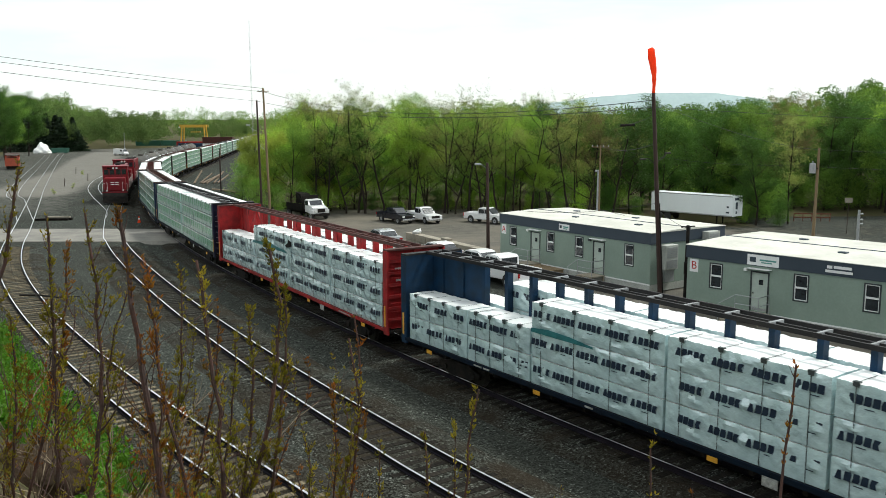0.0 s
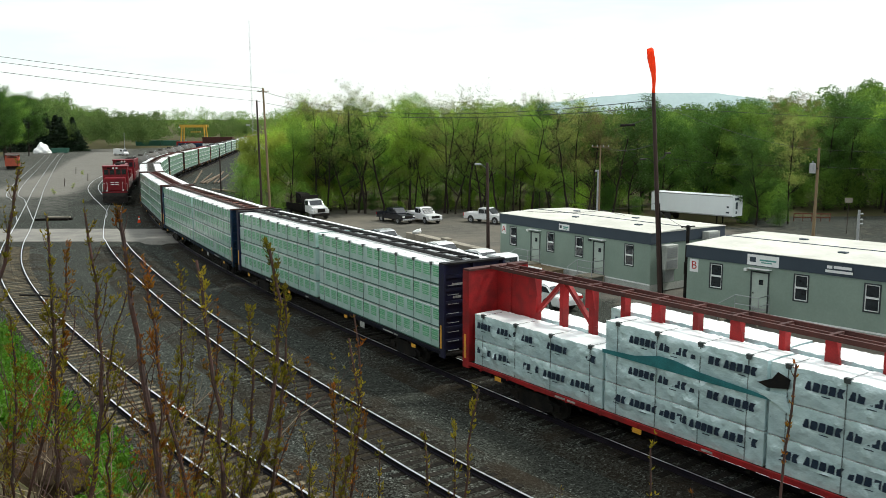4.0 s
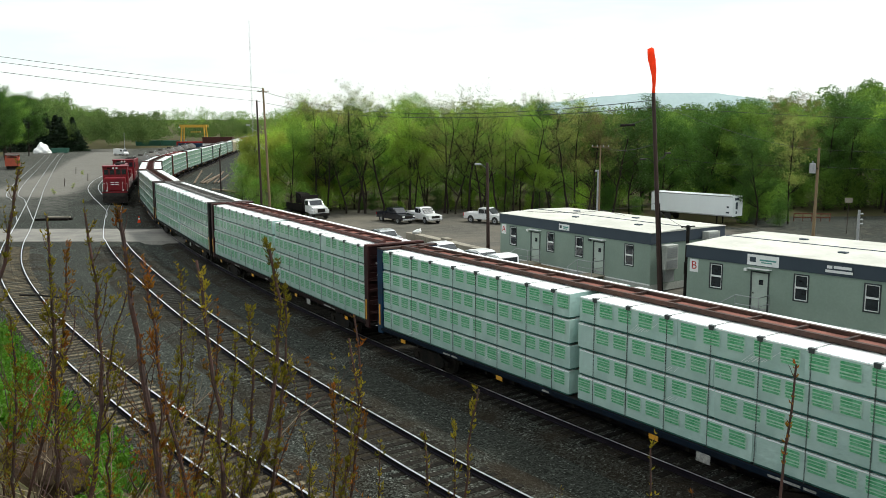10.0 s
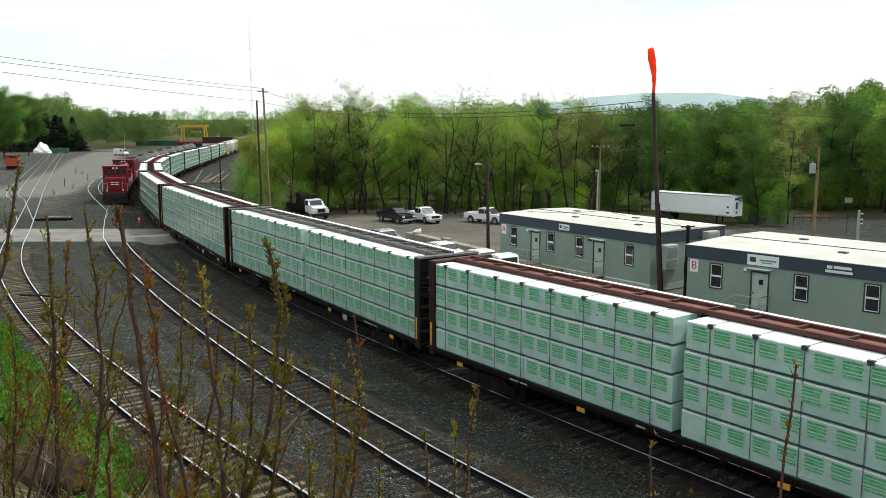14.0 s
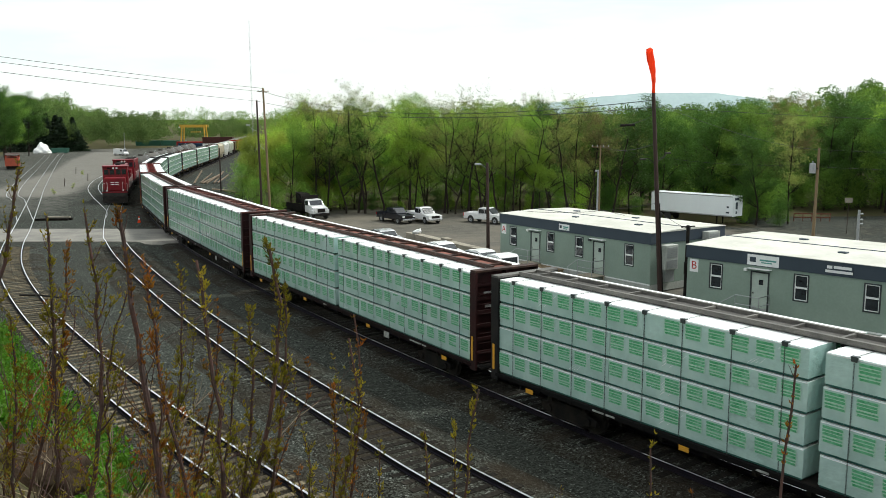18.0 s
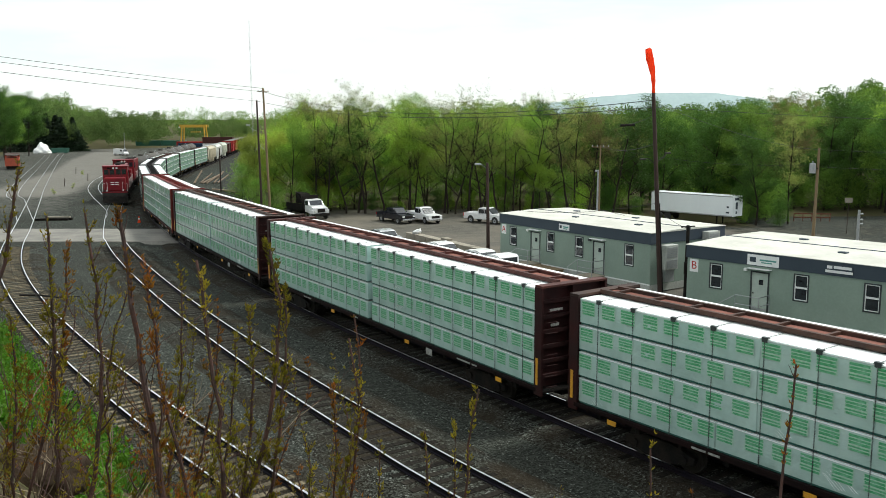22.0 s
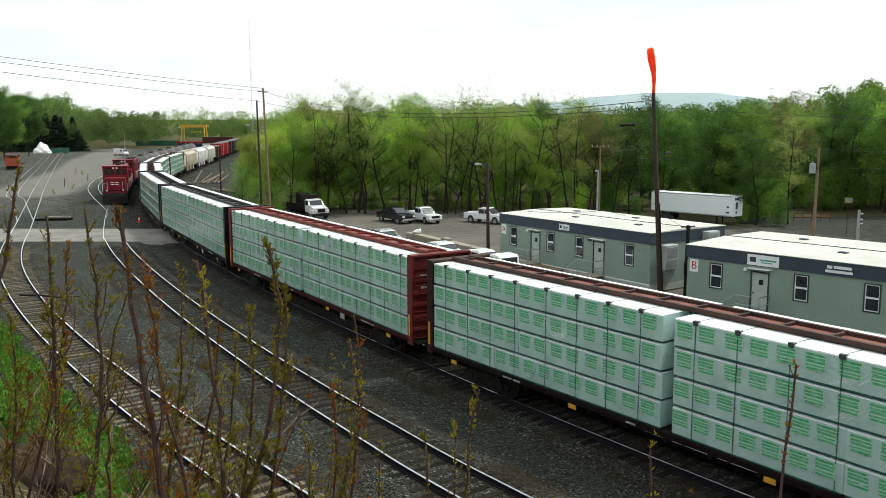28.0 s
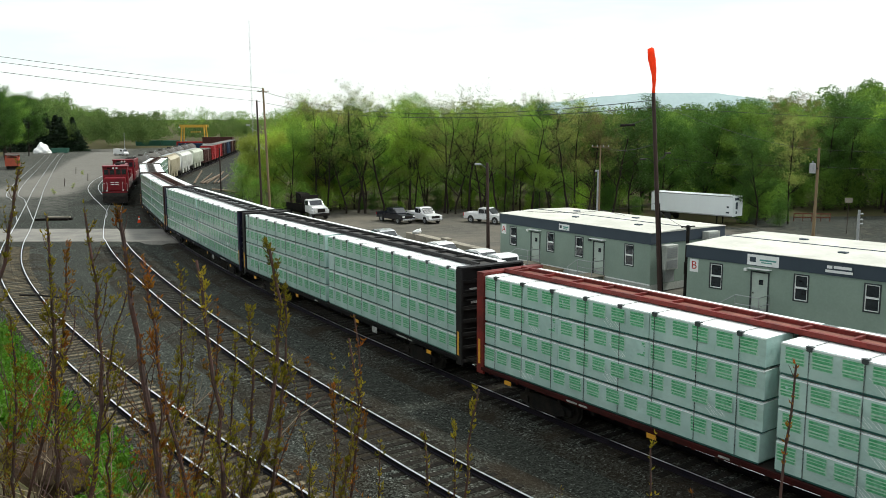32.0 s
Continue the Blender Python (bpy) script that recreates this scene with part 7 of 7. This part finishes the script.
def covered_pile():
    bm = bmesh.new()
    bmesh.ops.create_icosphere(bm, subdivisions=4, radius=1.0)
    for v in bm.verts:
        c = v.co.copy()
        k = 1 + 0.22 * noise.noise(c * 2.3) + 0.08 * noise.noise(c * 6)
        v.co = Vector((c.x * 3.2, c.y * 3.0, max(-0.05, c.z * (4.6 - 1.6 * abs(c.x)))))* k
    tagged(part("covered_pile", bm, M_WHITE, None, "", pose(-146.5, 312, ground_z(-146.5, 312), 0, 0, 20) @ Matrix.Diagonal((0.95, 0.95, 0.82, 1)), True), "heap under a crumpled white tarpaulin", "pile")
    d = empty("dumpster", pose(-139, 310, ground_z(-139, 310), 0, 0, 5), "dark green open steel dumpster", "dumpster")
    part("bin", prism(bmesh.new(), [(-2.6, 0.3), (2.6, 0.3), (3.0, 1.9), (-3.0, 1.9)], -1.1, 1.1), M_GREEN, d)
    for x in (-1.5, 0, 1.5):
        part("rib", boxes((x - 0.06, x + 0.06, -1.16, -1.1, 0.3, 1.85)), M_GREEN, d)
    for x in (-2, 2):
        part("skid", boxes((x - 0.3, x + 0.3, -1, 1, 0, 0.3)), M_STEEL_DARK, d)


covered_pile()


def work_car(x, y, turn):
    M = mat("faded orange red steel", (0.42, 0.07, 0.03), (0.28, 0.06, 0.03), scale=1.2, rough=0.7)
    w = empty("work_car", pose(x, y, ground_z(x, y), 0, 0, turn), "faded orange-red track work car", "rail vehicle")
    part("body", box(bmesh.new(), -3.4, 3.4, -1.4, 1.4, 0.9, 2.7, bev=0.04), M, w)
    part("canopy", box(bmesh.new(), -3.6, 3.6, -1.5, 1.5, 3.3, 3.42, bev=0.03), PAINTS["rust"], w)
    for sx in (-3.2, 0, 3.2):
        for y0 in (-1.3, 1.3):
            part("canopy_post", boxes((sx - 0.06, sx + 0.06, y0 - 0.06, y0 + 0.06, 2.7, 3.3)), M, w)
    for sx in (-2.2, 2.2):
        part("axle_box", boxes((sx - 0.7, sx + 0.7, -1.2, 1.2, 0.3, 0.9)), M_STEEL_DARK, w)
        for y0 in (-0.95, 0.95):
            part("wheel", rods(((sx, y0 - 0.06, 0.42), (sx, y0 + 0.06, 0.42), 0.42), n=16), M_WHEEL, w)


work_car(-98.0, 194, -66)
work_car(-102.5, 203, -66)

# weeds and stakes on the dusty ground
rng = random.Random(14)
for i, (x, y) in enumerate(((-62, 139), (-58.5, 134), (-64, 153), (-73, 172), (-76, 176), (-56, 122))):
    if i % 2:
        plant(BUSHES[2], x, y, i * 50, 0.28)
    else:
        tagged(part("stake", rods(((x, y, ground_z(x, y)), (x + 0.1, y, ground_z(x, y) + 1.3), 0.07)), M_POLE), "short dark timber stake in the dust", "stake", "stakes in the yard")

# ---- grass on the bank ----


def grass():
    g = np.random.RandomState(3)
    vs, fs = [], []
    n = 0
    while n < 42000:
        y = g.uniform(20, 46)
        x = g.uniform(-0.62 * y - 2, -0.435 * y + 1.5)
        e = -away(A_T1, x, y)
        if e < 1.6 + g.uniform(0, 1.0) or noise.noise(Vector((x * 0.6, y * 0.6, 0))) < (0.05 if x > -0.47 * y else -0.15):
            continue
        z = ground_z(x, y)
        h, a, b = g.uniform(0.12, 0.45), g.uniform(0, 6.28), g.uniform(-0.25, 0.25)
        i = len(vs)
        c, s = math.cos(a) * 0.03, math.sin(a) * 0.03
        vs += [(x - c, y - s, z - 0.03), (x + c, y + s, z - 0.03), (x + b, y + b * 0.5, z + h)]
        fs.append((i, i + 1, i + 2))
        n += 1
    me = bpy.data.meshes.new("grass")
    me.from_pydata(vs, [], fs)
    tagged(linked("grass", me, leaf_mat("fresh bank grass", (0.05, 0.15, 0.01), (0.085, 0.17, 0.018))), "fresh green grass and weeds on the bank", "grass", kind="stuff")


grass()


def weeds():
    g = random.Random(21)
    pts, sz = [], []
    while len(pts) < 60000:
        y = g.uniform(14, 42)
        x = g.uniform(-0.60 * y - 1, -0.30 * y + 1)
        e = -away(A_T1, x, y)
        if e < 1.75 or noise.noise(Vector((x * 0.45, y * 0.45, 4))) < (0.2 if x > -0.41 * y or y < 17 else -0.3):
            continue
        z = ground_z(x, y)
        h = g.uniform(0.1, 0.7)
        for _ in range(12):
            pts.append((x + g.gauss(0, 0.12), y + g.gauss(0, 0.12), z + h * g.random()))
            sz.append(g.uniform(0.05, 0.12))
    tagged(leaf_cloud("weeds", pts, sz, g, leaf_mat("broad weed leaves", (0.075, 0.22, 0.014), (0.13, 0.25, 0.024), 1.5), None, "", 0.45), "leafy green weeds on the bank", "weeds", kind="stuff")


weeds()

# fallen dead trunk and a bare earth mound on the bank
M_DEAD = mat("dead grey-brown wood", (0.024, 0.019, 0.015), (0.012, 0.010, 0.008), scale=3, fine=25, rough=0.95, bump=0.5)
bend = spline([(-13.2, 32.6), (-12.5, 28.2), (-11.75, 24.4), (-8.15, 16.1)], 1.0)
line = [Vector((p.x + 0.08 * math.sin(i * 1.7), p.y, max(ground_z(p.x, p.y), -0.2) + 0.26)) for i, p in enumerate(bend)]
o = empty("fallen_log", Matrix.Identity(4), "dark fallen dead trunk with broken limbs on the bank", "log")
part("trunk", pipe(bmesh.new(), line, [0.10 + 0.005 * i for i in range(len(line))], n=9), M_DEAD, o)
for i, (dx, dy, dz) in ((2, (0.5, 0.2, 0.9)), (4, (-0.4, 0.3, 0.8)), (6, (0.5, -0.3, 1.1)), (9, (0.4, 0.1, 0.7))):
    p = line[i]
    part("limb", pipe(bmesh.new(), [p, p + Vector((dx, dy, dz)) * 0.5, p + Vector((dx * 1.3, dy, dz * 0.9))], [0.05, 0.035, 0.015], n=6), M_DEAD, o)
p = Vector((-11.9, 24.9, ground_z(-11.9, 24.9)))
o = empty("dead_snag", Matrix.Translation(p), "dark standing dead stem beside the fallen trunk", "dead tree")
part("stem", pipe(bmesh.new(), [(0, 0, -0.1), (0.02, 0, 0.8), (-0.03, 0.05, 1.7), (0.05, 0, 2.6)], [0.13, 0.11, 0.10, 0.05], n=8), M_DEAD, o)
part("limb", pipe(bmesh.new(), [(-0.02, 0.03, 1.6), (0.3, 0, 2.1), (0.42, 0, 2.7)], [0.05, 0.035, 0.015], n=6), M_DEAD, o)
o = empty("fallen_branch", Matrix.Identity(4), "thin dark branch lying across the weathered track", "branch")
part("branch", pipe(bmesh.new(), [(-24.5, 48.2, 0.06), (-23.2, 47.9, 0.1), (-22.0, 47.5, 0.06), (-20.7, 47.4, 0.12)], [0.07, 0.06, 0.045, 0.02], n=7), M_DEAD, o)
for x, dy, dz in ((-23.4, 0.5, 0.35), (-22.4, -0.6, 0.3), (-21.6, 0.4, 0.4)):
    part("twig", pipe(bmesh.new(), [(x, 47.7, 0.08), (x + 0.5, 47.7 + dy, dz)], [0.03, 0.012], n=5), M_DEAD, o)
M_EARTH = mat("bare brown earth", (0.052, 0.035, 0.022), (0.03, 0.021, 0.014), scale=1.5, fine=14, rough=0.95, bump=0.8, spec=0.1)
bm = bmesh.new()
bmesh.ops.create_icosphere(bm, subdivisions=4, radius=1.0)
for v in bm.verts:
    k = 1 + 0.25 * noise.noise(v.co * 2.1) + 0.1 * noise.noise(v.co * 6)
    v.co = Vector((v.co.x * 0.85, v.co.y * 0.8, max(-0.3, v.co.z * 0.55))) * k
tagged(part("earth_mound", bm, M_EARTH, None, "", pose(-6.5, 12.6, ground_z(-6.5, 12.6), 0, 0, 30), True), "mound of bare brown earth on the bank", "mound")

# ---- saplings on the bank before the camera ----
M_TWIG = mat("brown sapling bark", (0.068, 0.028, 0.020), (0.034, 0.018, 0.014), scale=9, fine=70, rough=0.75, bump=0.3)
M_TWIG_PALE = mat("grey-tan dry cane", (0.20, 0.15, 0.10), (0.12, 0.09, 0.06), scale=9, fine=70, rough=0.85, bump=0.3)
M_TWIG_DARK = mat("dark bare twig bark", (0.05, 0.032, 0.024), (0.022, 0.017, 0.014), scale=9, fine=70, rough=0.85, bump=0.3)
LEAF_T = leaf_mat("young olive leaves", (0.25, 0.19, 0.016), (0.14, 0.135, 0.013), 7.0)
LEAF_R = leaf_mat("reddish new leaves", (0.27, 0.085, 0.012), (0.17, 0.10, 0.012), 7.0)


def blades(name, sites, material, parent, wide=0.15):
    """Slim folded young leaves: each starts at a point, runs along a way and has a length."""
    vs, fs = [], []
    for p, d, size in sites:
        side = d.cross(Vector((0.31, 0.74, 0.59)))
        side = side.normalized() * size * wide
        up = d.cross(side).normalized() * size * 0.10
        i = len(vs)
        m, e = p + d * size * 0.5, p + d * size
        vs += [p, m + side + up, e - up * 0.6, m - side + up, m]
        fs += [(i, i + 4, i + 1), (i + 1, i + 4, i + 2), (i, i + 3, i + 4), (i + 3, i + 2, i + 4)]
    me = bpy.data.meshes.new(name)
    me.from_pydata([tuple(v) for v in vs], [], fs)
    return tagged(linked(name, me, material, parent), kind="stuff")


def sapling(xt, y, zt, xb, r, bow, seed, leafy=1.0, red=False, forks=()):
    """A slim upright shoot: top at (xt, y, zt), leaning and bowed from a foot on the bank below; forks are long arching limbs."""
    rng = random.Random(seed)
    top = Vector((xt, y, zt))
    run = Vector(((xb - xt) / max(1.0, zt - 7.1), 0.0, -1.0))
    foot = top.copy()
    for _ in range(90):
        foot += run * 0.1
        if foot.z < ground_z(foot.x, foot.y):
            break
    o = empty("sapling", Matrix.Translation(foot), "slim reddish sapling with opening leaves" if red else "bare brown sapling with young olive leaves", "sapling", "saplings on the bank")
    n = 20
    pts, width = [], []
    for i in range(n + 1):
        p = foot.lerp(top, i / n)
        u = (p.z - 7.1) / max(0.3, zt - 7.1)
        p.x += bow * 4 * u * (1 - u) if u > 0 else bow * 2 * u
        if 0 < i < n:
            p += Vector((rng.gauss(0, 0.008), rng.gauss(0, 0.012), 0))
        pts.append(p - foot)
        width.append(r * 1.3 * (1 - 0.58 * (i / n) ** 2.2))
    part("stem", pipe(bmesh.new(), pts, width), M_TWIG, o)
    sites, tw = [], bmesh.new()

    def tuft(p, d, many, size):
        for _ in range(many):
            a = rng.uniform(0, 6.28)
            w = (d + Vector((math.cos(a), math.sin(a), rng.uniform(-0.2, 0.5))) * rng.uniform(0.5, 1.1)).normalized()
            sites.append((p + w * 0.004, w, size * rng.uniform(0.55, 1.35)))

    def limb(p, d, length, rad, leaves, depth):
        """A thin limb that bends upward, with tufts at its nodes and finer twigs."""
        line, k = [p], 5
        for j in range(k):
            d = (d + Vector((rng.gauss(0, 0.12), rng.gauss(0, 0.12), 0.16))).normalized()
            p = p + d * (length / k)
            line.append(p)
            if rng.random() < leaves:
                tuft(p, d, rng.randint(3, 6), 0.034)
            if depth and j > 0 and rng.random() < 0.55:
                a = rng.uniform(0, 6.28)
                limb(p, (d + Vector((math.cos(a), math.sin(a), 0.1)) * 0.8).normalized(), length * rng.uniform(0.25, 0.5), rad * 0.6, leaves, depth - 1)
        pipe(tw, line, [rad * (1 - 0.12 * j) for j in range(k + 1)], n=4)

    def on_stem(u):
        j = min(n - 1, int(u * n))
        return pts[j].lerp(pts[j + 1], u * n - j), (pts[j + 1] - pts[j]).normalized()

    for i in range(int(16 + 18 * leafy)):
        u = 1 - 0.66 * rng.random() ** 1.2
        p, d = on_stem(u)
        a = rng.uniform(0, 6.28)
        w = (d + Vector((math.cos(a), math.sin(a), 0)) * rng.uniform(0.35, 1.0)).normalized()
        limb(p, w, rng.uniform(0.05, 0.36) * (0.35 + 1.7 * (1 - u)), max(0.0016, r * 0.24), 0.25 + 0.42 * leafy, 1 if u < 0.8 else 0)
    for i in range(int(40 * min(1.2, 0.35 + leafy))):
        p, d = on_stem(1 - 0.55 * (i / 40) + rng.uniform(-0.01, 0.0))
        tuft(p, d, rng.randint(2, 5), 0.034)
    for u, dx, dz in forks:
        p, d = on_stem(u)
        limb(p, Vector((dx, rng.uniform(-0.1, 0.1), dz * 0.6)).normalized(), math.hypot(dx, dz) * 1.05, r * 0.5, 0.7 * leafy, 2)
    tagged(part("twig_brush", tw, M_TWIG, o), kind="stuff")
    blades("leaves", sites, LEAF_R if red else LEAF_T, o)


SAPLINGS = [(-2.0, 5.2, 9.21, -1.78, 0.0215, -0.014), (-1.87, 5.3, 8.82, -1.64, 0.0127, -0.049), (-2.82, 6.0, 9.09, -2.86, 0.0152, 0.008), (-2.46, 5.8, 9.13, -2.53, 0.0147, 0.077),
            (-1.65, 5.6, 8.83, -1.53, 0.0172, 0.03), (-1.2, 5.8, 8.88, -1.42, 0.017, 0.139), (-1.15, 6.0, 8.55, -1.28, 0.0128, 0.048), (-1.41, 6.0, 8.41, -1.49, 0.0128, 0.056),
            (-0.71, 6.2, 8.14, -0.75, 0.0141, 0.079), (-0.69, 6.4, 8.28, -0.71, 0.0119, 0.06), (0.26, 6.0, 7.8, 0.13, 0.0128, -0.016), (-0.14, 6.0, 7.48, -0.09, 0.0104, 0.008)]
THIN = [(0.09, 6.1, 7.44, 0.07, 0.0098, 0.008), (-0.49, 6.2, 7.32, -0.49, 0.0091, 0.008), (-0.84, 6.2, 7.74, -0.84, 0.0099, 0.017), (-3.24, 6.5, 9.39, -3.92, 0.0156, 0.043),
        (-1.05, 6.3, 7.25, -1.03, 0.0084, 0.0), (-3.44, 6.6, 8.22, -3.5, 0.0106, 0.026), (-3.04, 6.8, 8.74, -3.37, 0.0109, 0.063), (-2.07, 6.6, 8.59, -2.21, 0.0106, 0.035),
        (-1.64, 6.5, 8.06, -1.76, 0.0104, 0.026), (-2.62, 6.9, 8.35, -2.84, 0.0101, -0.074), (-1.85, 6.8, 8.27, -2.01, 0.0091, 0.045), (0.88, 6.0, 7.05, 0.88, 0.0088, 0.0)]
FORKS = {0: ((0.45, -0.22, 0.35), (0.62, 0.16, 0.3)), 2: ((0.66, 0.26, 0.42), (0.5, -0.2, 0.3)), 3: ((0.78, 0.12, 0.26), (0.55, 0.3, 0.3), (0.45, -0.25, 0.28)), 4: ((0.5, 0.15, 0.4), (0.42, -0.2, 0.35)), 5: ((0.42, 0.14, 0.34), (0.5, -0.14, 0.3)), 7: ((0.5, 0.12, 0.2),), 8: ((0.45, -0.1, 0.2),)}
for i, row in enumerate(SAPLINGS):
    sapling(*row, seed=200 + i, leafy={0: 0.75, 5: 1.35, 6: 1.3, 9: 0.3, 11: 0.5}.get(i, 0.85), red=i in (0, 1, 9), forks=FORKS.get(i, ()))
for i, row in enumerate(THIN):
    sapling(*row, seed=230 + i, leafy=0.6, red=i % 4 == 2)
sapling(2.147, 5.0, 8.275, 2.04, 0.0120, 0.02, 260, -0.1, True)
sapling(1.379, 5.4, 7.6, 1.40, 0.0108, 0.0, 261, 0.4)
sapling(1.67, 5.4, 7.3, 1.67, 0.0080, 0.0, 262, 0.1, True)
rng = random.Random(77)
for i in range(32):
    y = rng.uniform(5.6, 9.5)
    u = rng.random() ** 1.15
    xt = (-0.53 + 0.42 * u) * y
    sapling(xt, y, 9.72 - y * (rng.uniform(0.17, 0.36) + 0.10 * u), xt + rng.uniform(-0.4, 0.45), rng.uniform(0.0035, 0.0075), rng.gauss(0, 0.05), 300 + i, rng.uniform(0.05, 0.5), rng.random() < 0.35)


def bramble(x, y, seed):
    """A tangle of long bare arching canes rooted at one spot."""
    rng = random.Random(seed)
    o = empty("bramble", pose(x, y, ground_z(x, y)), "tangle of bare dark arching canes", "bush", "brambles on the bank")
    bm = bmesh.new()
    for _ in range(5):
        a, L, lean = rng.uniform(0, 6.28), rng.uniform(1.4, 3.4), rng.uniform(0.15, 0.6)
        p, d, line = Vector((0, 0, -0.03)), Vector((math.cos(a) * lean, math.sin(a) * lean, 1)).normalized(), [Vector((0, 0, -0.03))]
        for k in range(8):
            d = (d + Vector((math.cos(a) * 0.07 + rng.gauss(0, 0.09), math.sin(a) * 0.07 + rng.gauss(0, 0.09), -0.06))).normalized()
            p = p + d * L / 8
            line.append(p)
            for _ in range(2):
                if k > 2 and rng.random() < 0.7:
                    w = (d + Vector((rng.gauss(0, 0.6), rng.gauss(0, 0.6), rng.uniform(0, 0.5)))).normalized()
                    pipe(bm, [p, p + w * 0.18, p + (w + Vector((0, 0, 0.25))) * rng.uniform(0.25, 0.6)], [0.0045, 0.0038, 0.002], n=4)
        pipe(bm, line, [0.011 - 0.0009 * k for k in range(9)], n=5)
    tagged(part("cane_tangle", bm, (M_TWIG_DARK, M_TWIG, M_TWIG_PALE)[seed % 3], o), kind="stuff")


rng = random.Random(88)
for i in range(16):
    y = rng.uniform(8, 16)
    bramble((-0.54 + 0.42 * rng.random() ** 1.5) * y, y, 500 + i)


# timber landing before the office door
o = empty("timber_deck", pose(4.24, 62.0, ground_z(4.24, 62.0), 0, 0, math.degrees(math.atan2(-12.3, 8.49))), "low weathered timber deck beside the office door", "deck")
for i in range(8):
    part("plank", boxes((4.75 + i * 0.33, 5.05 + i * 0.33, -1.6, -0.4, 0.52, 0.57)), M_POLE_PALE, o)
for x in (4.8, 7.2):
    part("bearer", boxes((x, x + 0.12, -1.55, -0.45, 0.0, 0.52)), M_POLE_PALE, o)
part("fascia_board", boxes((4.75, 7.36, -1.64, -1.605, 0.3, 0.57)), M_POLE_PALE, o)


def dry_stalks():
    """Pale bent stalks of last year's grass on the bank."""
    rng = random.Random(91)
    bm = bmesh.new()
    for _ in range(70):
        y = rng.uniform(8.5, 17)
        x = -rng.uniform(0.31, 0.50) * y
        z = ground_z(x, y)
        a, L = rng.uniform(0, 6.28), rng.uniform(0.5, 1.3)
        lean = rng.uniform(0.3, 1.0)
        pts = [Vector((x + math.cos(a) * L * lean * u * u, y + math.sin(a) * L * lean * u * u, z + L * (u - 0.42 * lean * u * u))) for u in (0, 0.25, 0.5, 0.75, 1)]
        pipe(bm, pts, [0.008, 0.007, 0.006, 0.005, 0.003], n=4)
    tagged(part("dry_stalks", bm, mat("straw", (0.36, 0.29, 0.17), (0.26, 0.2, 0.12), rough=0.8)), "pale dry stalks bent over on the bank", "grass", kind="stuff")


dry_stalks()


# ---- movement ----


def motions():
    times = [i * 0.5 for i in range(65)]
    for car, back, half, sets, radius in ROLLING:
        walk(car, [(t, seat_on(W_MAIN, S5 + lead(t) + back, half)) for t in times])
        turns = [i / 15 for i in range(481)]
        for w in sets:
            p = w.matrix_basis.translation.copy()
            walk(w, [(t, pose(*p, 0, math.degrees((lead(0) - lead(t)) / radius), 0)) for t in turns])
    sway = ((0, 0, 0), (3, 1.5, -1), (6, 0, 0.5), (9, 1, 0), (12, -0.5, 0.6), (15, 1, 0), (19, 2.5, -0.5), (22, 3.5, 0.5), (25, 4, 0), (28, 1, 0.5), (30, 0, 0), (32, 0.5, 0.4))
    walk(SOCK, [(t, pose(12.0, 49.0, 11.45, b, -a, 0)) for t, a, b in sway])


motions()
